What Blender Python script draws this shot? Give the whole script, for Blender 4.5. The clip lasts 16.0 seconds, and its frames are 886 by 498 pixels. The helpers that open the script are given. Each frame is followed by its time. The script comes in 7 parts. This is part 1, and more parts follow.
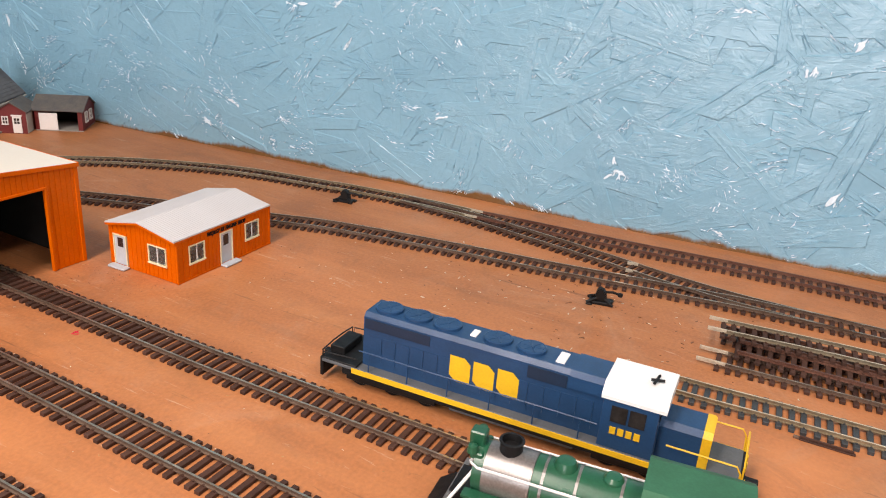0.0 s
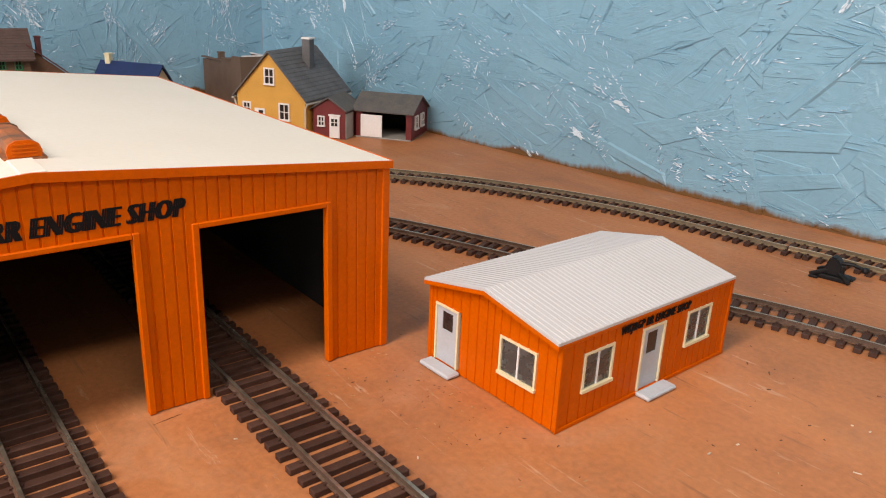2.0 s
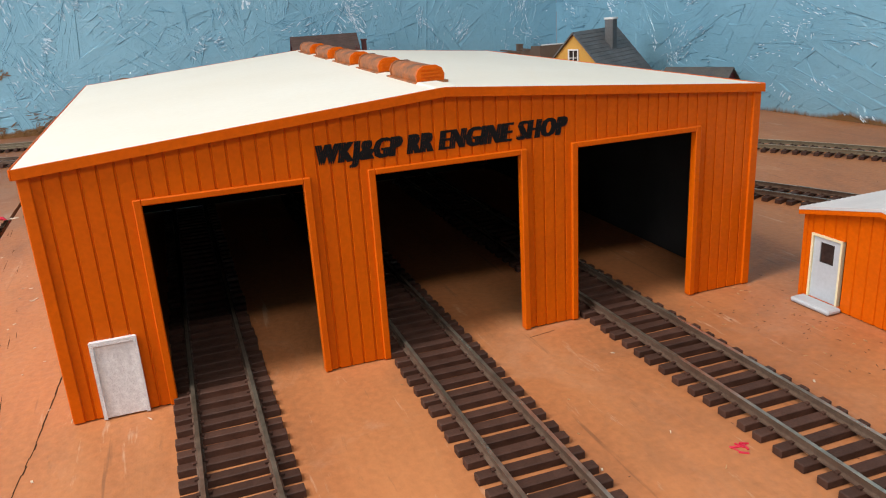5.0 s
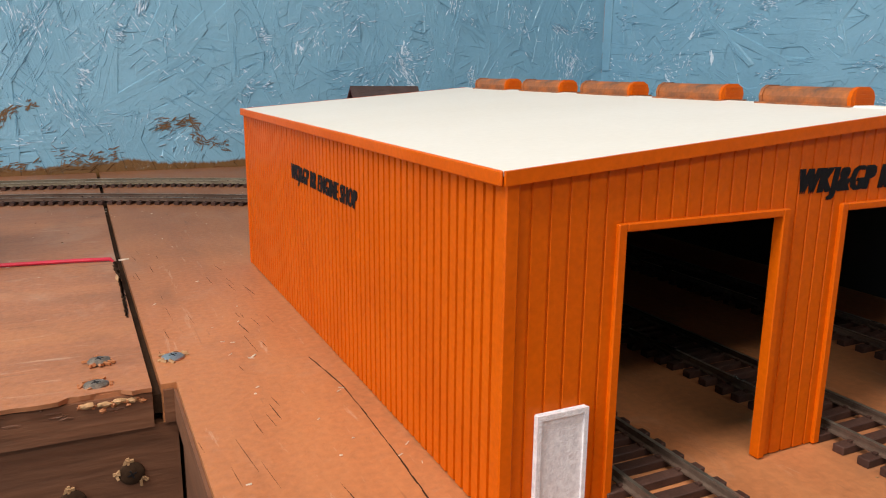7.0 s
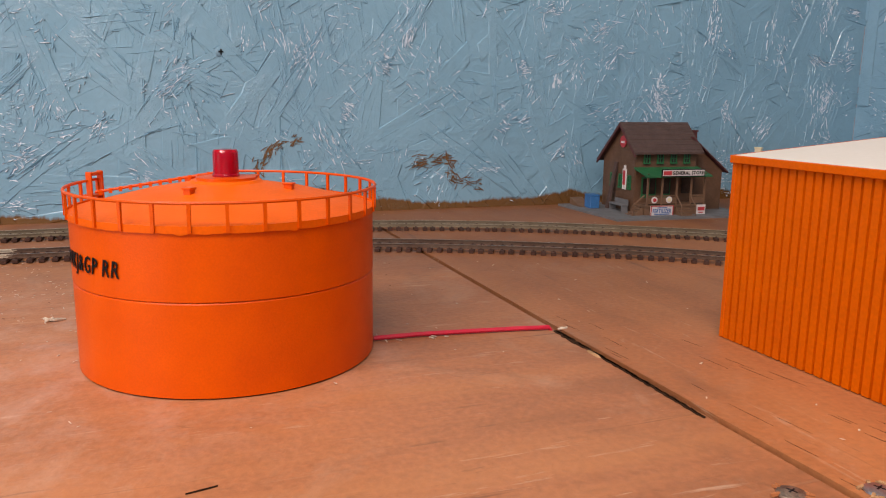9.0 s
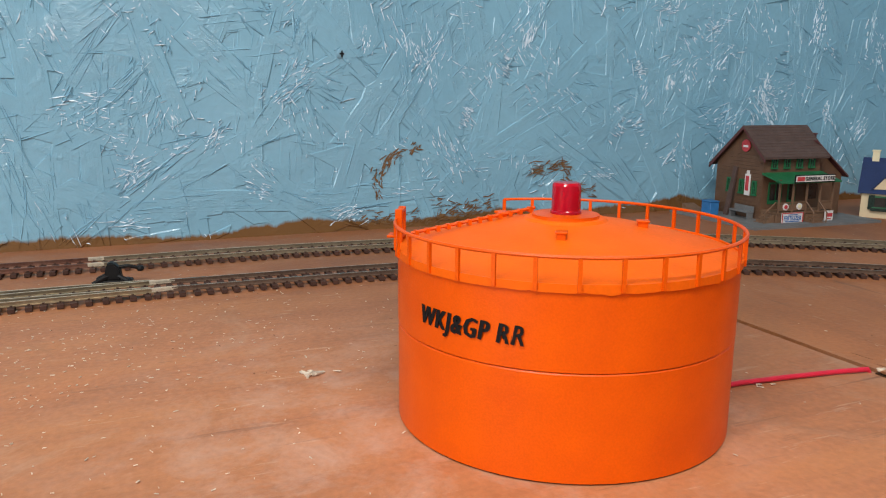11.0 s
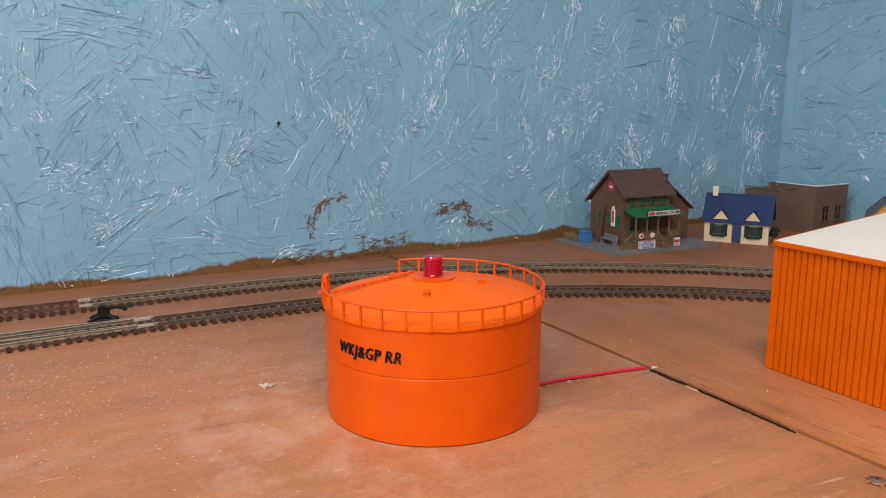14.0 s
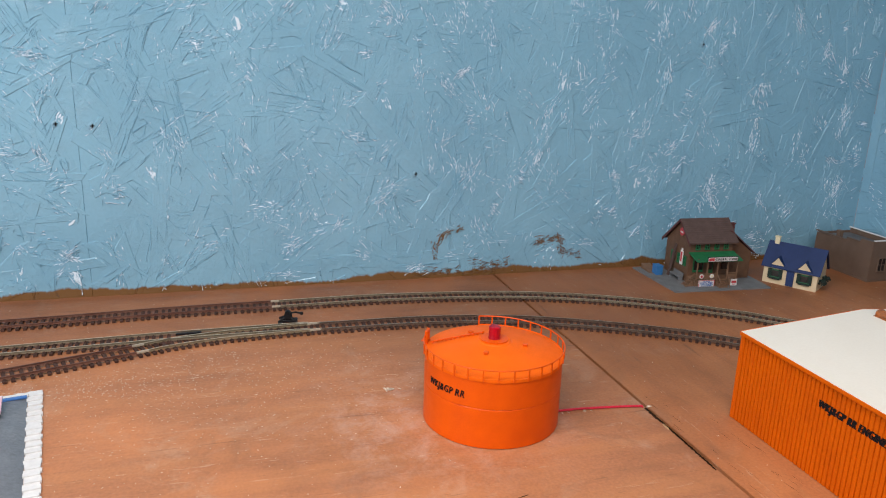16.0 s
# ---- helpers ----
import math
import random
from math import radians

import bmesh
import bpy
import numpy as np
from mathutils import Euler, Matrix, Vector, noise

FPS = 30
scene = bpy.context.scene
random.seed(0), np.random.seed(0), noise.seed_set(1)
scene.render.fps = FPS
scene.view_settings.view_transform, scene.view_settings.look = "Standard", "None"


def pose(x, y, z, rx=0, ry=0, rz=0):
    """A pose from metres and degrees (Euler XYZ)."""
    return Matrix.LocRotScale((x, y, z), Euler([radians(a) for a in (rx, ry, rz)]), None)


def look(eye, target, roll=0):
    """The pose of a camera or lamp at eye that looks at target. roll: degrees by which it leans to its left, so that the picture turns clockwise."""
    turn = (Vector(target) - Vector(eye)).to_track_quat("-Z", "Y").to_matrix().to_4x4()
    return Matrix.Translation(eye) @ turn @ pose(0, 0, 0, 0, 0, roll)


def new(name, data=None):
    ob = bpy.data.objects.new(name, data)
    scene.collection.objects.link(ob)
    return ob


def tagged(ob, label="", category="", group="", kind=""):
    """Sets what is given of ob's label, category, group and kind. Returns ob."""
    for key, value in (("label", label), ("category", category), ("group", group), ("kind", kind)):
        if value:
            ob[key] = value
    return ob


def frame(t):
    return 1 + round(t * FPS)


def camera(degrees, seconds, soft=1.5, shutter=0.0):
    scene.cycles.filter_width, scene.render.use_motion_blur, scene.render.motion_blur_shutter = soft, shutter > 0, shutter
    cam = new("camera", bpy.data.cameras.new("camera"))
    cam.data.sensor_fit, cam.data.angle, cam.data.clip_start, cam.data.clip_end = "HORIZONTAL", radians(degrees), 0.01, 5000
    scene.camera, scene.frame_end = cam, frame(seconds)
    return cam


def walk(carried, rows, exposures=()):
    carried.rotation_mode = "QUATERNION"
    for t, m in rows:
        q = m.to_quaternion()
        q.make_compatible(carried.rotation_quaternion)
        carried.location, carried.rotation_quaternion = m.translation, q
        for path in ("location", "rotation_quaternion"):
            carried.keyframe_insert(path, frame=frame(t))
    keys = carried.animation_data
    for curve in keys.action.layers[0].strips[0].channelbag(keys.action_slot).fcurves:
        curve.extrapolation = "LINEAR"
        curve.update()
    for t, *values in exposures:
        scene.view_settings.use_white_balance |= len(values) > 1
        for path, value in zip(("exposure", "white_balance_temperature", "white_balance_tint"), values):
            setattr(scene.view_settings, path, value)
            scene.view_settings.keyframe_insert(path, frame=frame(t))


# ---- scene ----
cam = camera(60.02, 16.0, soft=1.1)
PATH = [
    (0.0, (-0.10486, -0.47187, 0.23846), (0.38978, -0.21615, 0.01497), 4.382),
    (0.5, (-0.03121, -0.34963, 0.20008), (0.45214, -0.05879, -0.00434), 4.951),
    (1.0, (0.03493, -0.28378, 0.17013), (0.49063, 0.05407, -0.02530), 4.962),
    (1.5, (0.05668, -0.24739, 0.14506), (0.46665, 0.14560, -0.04853), 3.992),
    (2.0, (0.07707, -0.22800, 0.13947), (0.43324, 0.21100, -0.06160), 2.494),
    (2.5, (0.10044, -0.23855, 0.13852), (0.38456, 0.24811, -0.06747), -0.543),
    (3.0, (0.12738, -0.23430, 0.14121), (0.35861, 0.27900, -0.06630), -2.585),
    (3.5, (0.12672, -0.23932, 0.13854), (0.30770, 0.29564, -0.06410), -4.173),
    (4.0, (0.10403, -0.23572, 0.12555), (0.26731, 0.30639, -0.07306), -4.529),
    (4.2, (0.09115, -0.23431, 0.12238), (0.25302, 0.30887, -0.07446), -4.372),
    (6.3, (-0.04068, -0.16199, 0.09632), (0.20002, 0.36378, -0.06375), -0.748),
    (6.5, (-0.05065, -0.14970, 0.09516), (0.19392, 0.37647, -0.05757), -0.320),
    (7.0, (-0.07275, -0.12421, 0.09289), (0.17713, 0.40422, -0.04246), 0.499),
    (7.5, (-0.10383, -0.09071, 0.08747), (0.14123, 0.44232, -0.03828), 0.774),
    (8.0, (-0.12520, -0.06087, 0.08890), (0.10630, 0.47999, -0.02889), 0.486),
    (8.5, (-0.17265, -0.02241, 0.08840), (0.04559, 0.52513, -0.02374), 0.660),
    (9.0, (-0.21544, 0.00121, 0.09453), (-0.01100, 0.55382, -0.01875), 0.684),
    (9.5, (-0.25744, 0.02686, 0.09678), (-0.05923, 0.58160, -0.01712), 0.643),
    (10.0, (-0.27975, 0.07107, 0.09034), (-0.08071, 0.62527, -0.02471), 0.335),
    (10.2, (-0.29203, 0.08145, 0.09370), (-0.08984, 0.63425, -0.02264), 0.289),
    (12.3, (-0.33995, 0.09017, 0.10763), (-0.04301, 0.59630, -0.01751), 0.587),
    (12.5, (-0.33966, 0.07686, 0.10827), (-0.03794, 0.58000, -0.01749), 0.501),
    (13.0, (-0.34868, 0.04289, 0.12379), (-0.04266, 0.54349, -0.00172), 0.282),
    (13.5, (-0.35671, 0.00625, 0.14702), (-0.05772, 0.51166, 0.02385), 0.025),
    (14.0, (-0.36607, -0.03448, 0.15444), (-0.08634, 0.48320, 0.03720), -0.097),
    (14.5, (-0.37787, -0.06332, 0.18106), (-0.12955, 0.47089, 0.06722), -0.066),
    (15.0, (-0.38547, -0.10316, 0.22478), (-0.16613, 0.44221, 0.10451), 0.516),
    (15.5, (-0.38452, -0.13956, 0.26190), (-0.19341, 0.41263, 0.12568), 1.247),
    (16.0, (-0.39952, -0.22373, 0.29737), (-0.22783, 0.32690, 0.13207), 2.000),
]
walk(cam, [(t, look(e, g, r)) for t, e, g, r in PATH], exposures=[(0.0, 0.46, 7300, 22), (0.5, 0.45, 7500, 25), (1.2, 0.37, 7500, 22), (2.2, 0.32, 7350, 21), (4.2, 0.30, 6600, 11), (6.5, 0.18, 6650, 14), (7.5, 0.09, 6800, 15), (8.0, 0.04, 7200, 23), (8.5, 0.0, 7350, 28), (9.0, -0.08, 7350, 27), (9.5, -0.05, 6800, 15), (10.0, 0.05, 6650, 12), (12.5, 0.02, 6650, 15), (13.5, -0.04, 6800, 20), (14.5, -0.02, 6650, 18), (16.0, -0.02, 6520, 16)])

# ---- light ----
world = bpy.data.worlds.new("room_air")
scene.world = world
world.use_nodes = True
world.node_tree.nodes["Background"].inputs[0].default_value = (0.8, 0.9, 1.0, 1)
world.node_tree.nodes["Background"].inputs[1].default_value = 0.25


def lamp(name, x, y, z, sx, sy, watts, colour, rx=0, ry=0, rz=0):
    d = bpy.data.lights.new(name, "AREA")
    d.shape, d.size, d.size_y, d.energy, d.color = "RECTANGLE", sx, sy, watts, colour
    ob = new(name, d)
    ob.matrix_world = pose(x, y, z, rx, ry, rz)
    return ob


lamp("tube_lamp", -0.76, -0.16, 0.95, 1.20, 0.22, 18.0, (1.0, 0.97, 0.92))
lamp("tube_lamp", -0.20, -1.05, 1.15, 1.20, 0.22, 9, (1.0, 0.97, 0.92))
# added fill from the west that brightens the backdrop; its window is assumed
lamp("added_side_fill", -2.56, -0.7, 0.55, 1.1, 1.3, 24, (0.86, 0.94, 1.0), 0, -90, 0)

# ---- materials ----


def material(name, colour, rough=0.5, vary=0.12, scale=60.0, fine=900.0, bump=0.15, depth=0.0004, metal=0.0, tint=None, stretch=(1, 1, 1), spec=0.5, rand=0.0):
    """A procedural surface: two scales of colour variation, fine relief, roughness that follows the grain."""
    m = bpy.data.materials.new(name)
    m.use_nodes = True
    nt = m.node_tree
    b = nt.nodes["Principled BSDF"]
    b.inputs["Roughness"].default_value, b.inputs["Metallic"].default_value = rough, metal
    b.inputs["Specular IOR Level"].default_value = spec
    tc, mp = nt.nodes.new("ShaderNodeTexCoord"), nt.nodes.new("ShaderNodeMapping")
    mp.inputs["Scale"].default_value = stretch
    nt.links.new(tc.outputs["Object"], mp.inputs["Vector"])
    big, small = nt.nodes.new("ShaderNodeTexNoise"), nt.nodes.new("ShaderNodeTexNoise")
    big.inputs["Scale"].default_value, small.inputs["Scale"].default_value = scale, fine
    big.inputs["Detail"].default_value, small.inputs["Detail"].default_value = 5, 4
    for n in (big, small):
        nt.links.new(mp.outputs["Vector"], n.inputs["Vector"])
    ramp = nt.nodes.new("ShaderNodeMapRange")
    ramp.inputs[1].default_value, ramp.inputs[2].default_value = 0.3, 0.7
    mix = nt.nodes.new("ShaderNodeMix")
    mix.data_type = "RGBA"
    other = tint or tuple(c * (1 - 2.2 * vary) for c in colour)
    mix.inputs[6].default_value, mix.inputs[7].default_value = (*colour, 1), (*other, 1)
    nt.links.new(big.outputs["Fac"], ramp.inputs[0])
    nt.links.new(ramp.outputs[0], mix.inputs[0])
    hsv = nt.nodes.new("ShaderNodeHueSaturation")
    vr = nt.nodes.new("ShaderNodeMapRange")
    vr.inputs[1].default_value, vr.inputs[2].default_value = 0.3, 0.7
    vr.inputs[3].default_value, vr.inputs[4].default_value = 1 - vary, 1 + vary
    nt.links.new(small.outputs["Fac"], vr.inputs[0])
    last = vr.outputs[0]
    if rand:
        info, mul, rr = nt.nodes.new("ShaderNodeObjectInfo"), nt.nodes.new("ShaderNodeMath"), nt.nodes.new("ShaderNodeMapRange")
        rr.inputs[3].default_value, rr.inputs[4].default_value = 1 - rand, 1 + rand
        mul.operation = "MULTIPLY"
        nt.links.new(info.outputs["Random"], rr.inputs[0])
        nt.links.new(rr.outputs[0], mul.inputs[0])
        nt.links.new(last, mul.inputs[1])
        last = mul.outputs[0]
    nt.links.new(last, hsv.inputs["Value"])
    nt.links.new(mix.outputs[2], hsv.inputs["Color"])
    nt.links.new(hsv.outputs[0], b.inputs["Base Color"])
    rg = nt.nodes.new("ShaderNodeMapRange")
    rg.inputs[3].default_value, rg.inputs[4].default_value = max(0.02, rough - 0.1), min(1, rough + 0.1)
    nt.links.new(big.outputs["Fac"], rg.inputs[0])
    nt.links.new(rg.outputs[0], b.inputs["Roughness"])
    if bump:
        bp = nt.nodes.new("ShaderNodeBump")
        bp.inputs["Strength"].default_value, bp.inputs["Distance"].default_value = bump, depth
        nt.links.new(small.outputs["Fac"], bp.inputs["Height"])
        nt.links.new(bp.outputs[0], b.inputs["Normal"])
    return m


def node(nt, kind, **inputs):
    n = nt.nodes.new(kind)
    for k, v in inputs.items():
        n.inputs[k.replace("_", " ")].default_value = v
    return n


def board_material(name, grain, paint, dark, dusty=None, dust_most=0.65, patchy=None):
    """Brown paint rubbed over plywood: grain along one way, orange rubbed patches, pale scuffs and dark scratches."""
    m = material(name, paint, 0.55, 0.14, 7, 420, 0.4, 0.0006, tint=dark)
    nt = m.node_tree
    b = nt.nodes["Principled BSDF"]
    tc = nt.nodes.new("ShaderNodeTexCoord")
    mp = nt.nodes.new("ShaderNodeMapping")
    mp.inputs["Scale"].default_value = grain
    nt.links.new(tc.outputs["Object"], mp.inputs["Vector"])
    grains = node(nt, "ShaderNodeTexNoise", Scale=40.0, Detail=8.0, Roughness=0.65)
    nt.links.new(mp.outputs["Vector"], grains.inputs["Vector"])
    patch = node(nt, "ShaderNodeTexNoise", Scale=5.0, Detail=6.0, Roughness=0.6, Distortion=0.6)
    nt.links.new(tc.outputs["Object"], patch.inputs["Vector"])
    dust = node(nt, "ShaderNodeTexNoise", Scale=11.0, Detail=7.0, Roughness=0.7, Distortion=1.2)
    nt.links.new(tc.outputs["Object"], dust.inputs["Vector"])
    fine = nt.nodes.new("ShaderNodeMapping")
    fine.inputs["Scale"].default_value = tuple(1 if g == 1 else 0.05 for g in grain)
    nt.links.new(tc.outputs["Object"], fine.inputs["Vector"])
    streak = node(nt, "ShaderNodeTexNoise", Scale=170.0, Detail=4.0, Roughness=0.6)
    nt.links.new(fine.outputs["Vector"], streak.inputs["Vector"])
    speck = node(nt, "ShaderNodeTexNoise", Scale=210.0, Detail=5.0, Roughness=0.7, Distortion=0.4)
    nt.links.new(mp.outputs["Vector"], speck.inputs["Vector"])
    stain = node(nt, "ShaderNodeTexNoise", Scale=15.0, Detail=9.0, Roughness=0.72, Distortion=1.0)
    nt.links.new(tc.outputs["Object"], stain.inputs["Vector"])
    old = b.inputs["Base Color"].links[0].from_socket
    steps = [(grains.outputs["Fac"], 0.42, 0.72, 0.55, (0.54, 0.225, 0.085)), (grains.outputs["Fac"], 0.44, 0.30, 0.5, (0.27, 0.115, 0.05)),
             (patch.outputs["Fac"], 0.52, 0.72, 0.55, (0.64, 0.235, 0.085)), (dust.outputs["Fac"], 0.54, 0.76, dust_most, (0.50, 0.31, 0.20)), (streak.outputs["Fac"], 0.66, 0.72, 0.6, (0.16, 0.065, 0.03)), (streak.outputs["Fac"], 0.33, 0.25, 0.22, (0.56, 0.33, 0.20)),
             (stain.outputs["Fac"], 0.54, 0.74, 0.50, (0.19, 0.085, 0.042)), (stain.outputs["Fac"], 0.40, 0.28, 0.40, (0.56, 0.33, 0.21)), (speck.outputs["Fac"], 0.62, 0.70, 0.55, (0.60, 0.40, 0.27)), (speck.outputs["Fac"], 0.37, 0.30, 0.5, (0.17, 0.08, 0.04))]
    for fac, lo, hi, most, colour in steps:
        r = nt.nodes.new("ShaderNodeMapRange")
        r.inputs[1].default_value, r.inputs[2].default_value, r.inputs[4].default_value = lo, hi, most
        nt.links.new(fac, r.inputs[0])
        mx = nt.nodes.new("ShaderNodeMix")
        mx.data_type = "RGBA"
        mx.inputs[7].default_value = (*colour, 1)
        nt.links.new(r.outputs[0], mx.inputs[0])
        nt.links.new(old, mx.inputs[6])
        old = mx.outputs[2]
    if patchy:
        # the coat is multiplied darker from r0 to r1 around (x, y), with a ragged edge
        x, y, r0, r1 = patchy
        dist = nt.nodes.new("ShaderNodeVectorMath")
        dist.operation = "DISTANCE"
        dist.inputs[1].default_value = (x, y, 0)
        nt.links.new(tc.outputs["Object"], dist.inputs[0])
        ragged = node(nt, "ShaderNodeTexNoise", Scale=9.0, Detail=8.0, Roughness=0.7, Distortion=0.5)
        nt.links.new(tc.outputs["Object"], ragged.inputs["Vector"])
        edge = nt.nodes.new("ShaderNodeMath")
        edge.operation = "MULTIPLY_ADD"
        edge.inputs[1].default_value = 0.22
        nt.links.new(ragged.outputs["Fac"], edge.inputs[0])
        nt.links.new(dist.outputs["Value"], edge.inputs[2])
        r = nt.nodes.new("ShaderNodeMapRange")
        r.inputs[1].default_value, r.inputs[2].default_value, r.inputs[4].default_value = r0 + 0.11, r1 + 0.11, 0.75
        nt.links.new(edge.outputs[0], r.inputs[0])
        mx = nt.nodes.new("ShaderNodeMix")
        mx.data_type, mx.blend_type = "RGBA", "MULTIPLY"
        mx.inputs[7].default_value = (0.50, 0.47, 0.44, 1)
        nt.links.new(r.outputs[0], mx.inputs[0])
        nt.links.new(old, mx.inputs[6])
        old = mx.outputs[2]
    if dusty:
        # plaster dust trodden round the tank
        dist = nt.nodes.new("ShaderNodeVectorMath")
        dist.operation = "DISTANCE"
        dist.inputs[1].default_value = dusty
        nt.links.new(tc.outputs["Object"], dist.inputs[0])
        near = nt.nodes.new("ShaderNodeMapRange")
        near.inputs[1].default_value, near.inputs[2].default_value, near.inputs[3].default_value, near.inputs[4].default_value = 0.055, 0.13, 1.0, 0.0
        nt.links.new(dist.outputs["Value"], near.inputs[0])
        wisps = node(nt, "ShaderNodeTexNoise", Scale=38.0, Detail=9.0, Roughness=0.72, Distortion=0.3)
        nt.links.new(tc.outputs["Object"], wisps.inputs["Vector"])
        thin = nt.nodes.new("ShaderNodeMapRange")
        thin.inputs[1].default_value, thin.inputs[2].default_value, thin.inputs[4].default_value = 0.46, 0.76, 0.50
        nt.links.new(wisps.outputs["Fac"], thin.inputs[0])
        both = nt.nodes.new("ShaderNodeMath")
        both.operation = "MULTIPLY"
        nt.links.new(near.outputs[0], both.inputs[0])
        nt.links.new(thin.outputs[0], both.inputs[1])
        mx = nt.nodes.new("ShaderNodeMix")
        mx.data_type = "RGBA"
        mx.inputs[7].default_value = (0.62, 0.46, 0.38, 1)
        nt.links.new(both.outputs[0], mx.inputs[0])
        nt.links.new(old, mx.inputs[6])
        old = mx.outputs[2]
    nt.links.new(old, b.inputs["Base Color"])
    bp = nt.nodes.new("ShaderNodeBump")
    bp.inputs["Strength"].default_value, bp.inputs["Distance"].default_value = 0.5, 0.0006
    nt.links.new(grains.outputs["Fac"], bp.inputs["Height"])
    nt.links.new(b.inputs["Normal"].links[0].from_socket, bp.inputs["Normal"])
    nt.links.new(bp.outputs[0], b.inputs["Normal"])
    return m


def wall_material(name, brush=(0.0142, 0.0168)):
    """Glossy sky-blue paint over strand board, with a ragged brown brush line along the foot."""
    m = material(name, (0.232, 0.455, 0.59), 0.20, 0.03, 9, 240, 0.16, 0.0005, tint=(0.192, 0.395, 0.525), spec=0.75)
    nt = m.node_tree
    b = nt.nodes["Principled BSDF"]
    tc = nt.nodes.new("ShaderNodeTexCoord")
    old = b.inputs["Base Color"].links[0].from_socket
    normal = b.inputs["Normal"].links[0].from_socket
    # grain along each strand
    uv = nt.nodes.new("ShaderNodeUVMap")
    sc = nt.nodes.new("ShaderNodeMapping")
    sc.inputs["Scale"].default_value = (28, 420, 1)
    nt.links.new(uv.outputs[0], sc.inputs["Vector"])
    n = node(nt, "ShaderNodeTexNoise", Scale=1.0, Detail=3.0, Roughness=0.6)
    nt.links.new(sc.outputs[0], n.inputs["Vector"])
    bp = nt.nodes.new("ShaderNodeBump")
    bp.inputs["Strength"].default_value, bp.inputs["Distance"].default_value = 0.5, 0.0008
    nt.links.new(n.outputs["Fac"], bp.inputs["Height"])
    nt.links.new(normal, bp.inputs["Normal"])
    normal = bp.outputs[0]
    # fine torn grain under the paint, in patches
    sc = nt.nodes.new("ShaderNodeMapping")
    sc.inputs["Scale"].default_value = (130, 130, 330)
    nt.links.new(tc.outputs["Object"], sc.inputs["Vector"])
    n = node(nt, "ShaderNodeTexNoise", Scale=1.0, Detail=4.0, Roughness=0.65, Distortion=1.6)
    nt.links.new(sc.outputs[0], n.inputs["Vector"])
    where = node(nt, "ShaderNodeTexNoise", Scale=34.0, Detail=3.0, Roughness=0.6, Distortion=0.8)
    nt.links.new(tc.outputs["Object"], where.inputs["Vector"])
    r = nt.nodes.new("ShaderNodeMapRange")
    r.inputs[1].default_value, r.inputs[2].default_value, r.inputs[3].default_value = 0.45, 0.66, 0.12
    nt.links.new(where.outputs["Fac"], r.inputs[0])
    mul = nt.nodes.new("ShaderNodeMath")
    mul.operation = "MULTIPLY"
    nt.links.new(n.outputs["Fac"], mul.inputs[0])
    nt.links.new(r.outputs[0], mul.inputs[1])
    bp = nt.nodes.new("ShaderNodeBump")
    bp.inputs["Strength"].default_value, bp.inputs["Distance"].default_value = 0.5, 0.0020
    nt.links.new(mul.outputs[0], bp.inputs["Height"])
    nt.links.new(normal, bp.inputs["Normal"])
    normal = bp.outputs[0]
    # broad unevenness of the rolled paint
    n = node(nt, "ShaderNodeTexNoise", Scale=26.0, Detail=3.0, Roughness=0.5)
    nt.links.new(tc.outputs["Object"], n.inputs["Vector"])
    bp = nt.nodes.new("ShaderNodeBump")
    bp.inputs["Strength"].default_value, bp.inputs["Distance"].default_value = 0.35, 0.003
    nt.links.new(n.outputs["Fac"], bp.inputs["Height"])
    nt.links.new(normal, bp.inputs["Normal"])
    normal = bp.outputs[0]
    # brown brush line along the foot
    sep = nt.nodes.new("ShaderNodeSeparateXYZ")
    nt.links.new(tc.outputs["Object"], sep.inputs[0])
    lines = []
    for sx, sz, amount in ((7, 1, 0.036), (110, 60, 0.006), (420, 60, 0.004)):
        sc = nt.nodes.new("ShaderNodeMapping")
        sc.inputs["Scale"].default_value = (sx, sx, sz)
        nt.links.new(tc.outputs["Object"], sc.inputs["Vector"])
        n = node(nt, "ShaderNodeTexNoise", Scale=1.0, Detail=4.0, Roughness=0.6)
        nt.links.new(sc.outputs[0], n.inputs["Vector"])
        mul = nt.nodes.new("ShaderNodeMath")
        mul.operation = "MULTIPLY"
        mul.inputs[1].default_value = amount
        nt.links.new(n.outputs["Fac"], mul.inputs[0])
        lines.append(mul.outputs[0])
    total = lines[0]
    for line in lines[1:]:
        add = nt.nodes.new("ShaderNodeMath")
        nt.links.new(total, add.inputs[0])
        nt.links.new(line, add.inputs[1])
        total = add.outputs[0]
    diff = nt.nodes.new("ShaderNodeMath")
    diff.operation = "SUBTRACT"
    nt.links.new(total, diff.inputs[0])
    nt.links.new(sep.outputs[2], diff.inputs[1])
    r = nt.nodes.new("ShaderNodeMapRange")
    r.inputs[1].default_value, r.inputs[2].default_value = brush
    nt.links.new(diff.outputs[0], r.inputs[0])
    mx = nt.nodes.new("ShaderNodeMix")
    mx.data_type = "RGBA"
    mx.inputs[7].default_value = (0.17, 0.085, 0.030, 1)
    nt.links.new(r.outputs[0], mx.inputs[0])
    nt.links.new(old, mx.inputs[6])
    nt.links.new(mx.outputs[2], b.inputs["Base Color"])
    nt.links.new(normal, b.inputs["Normal"])
    return m


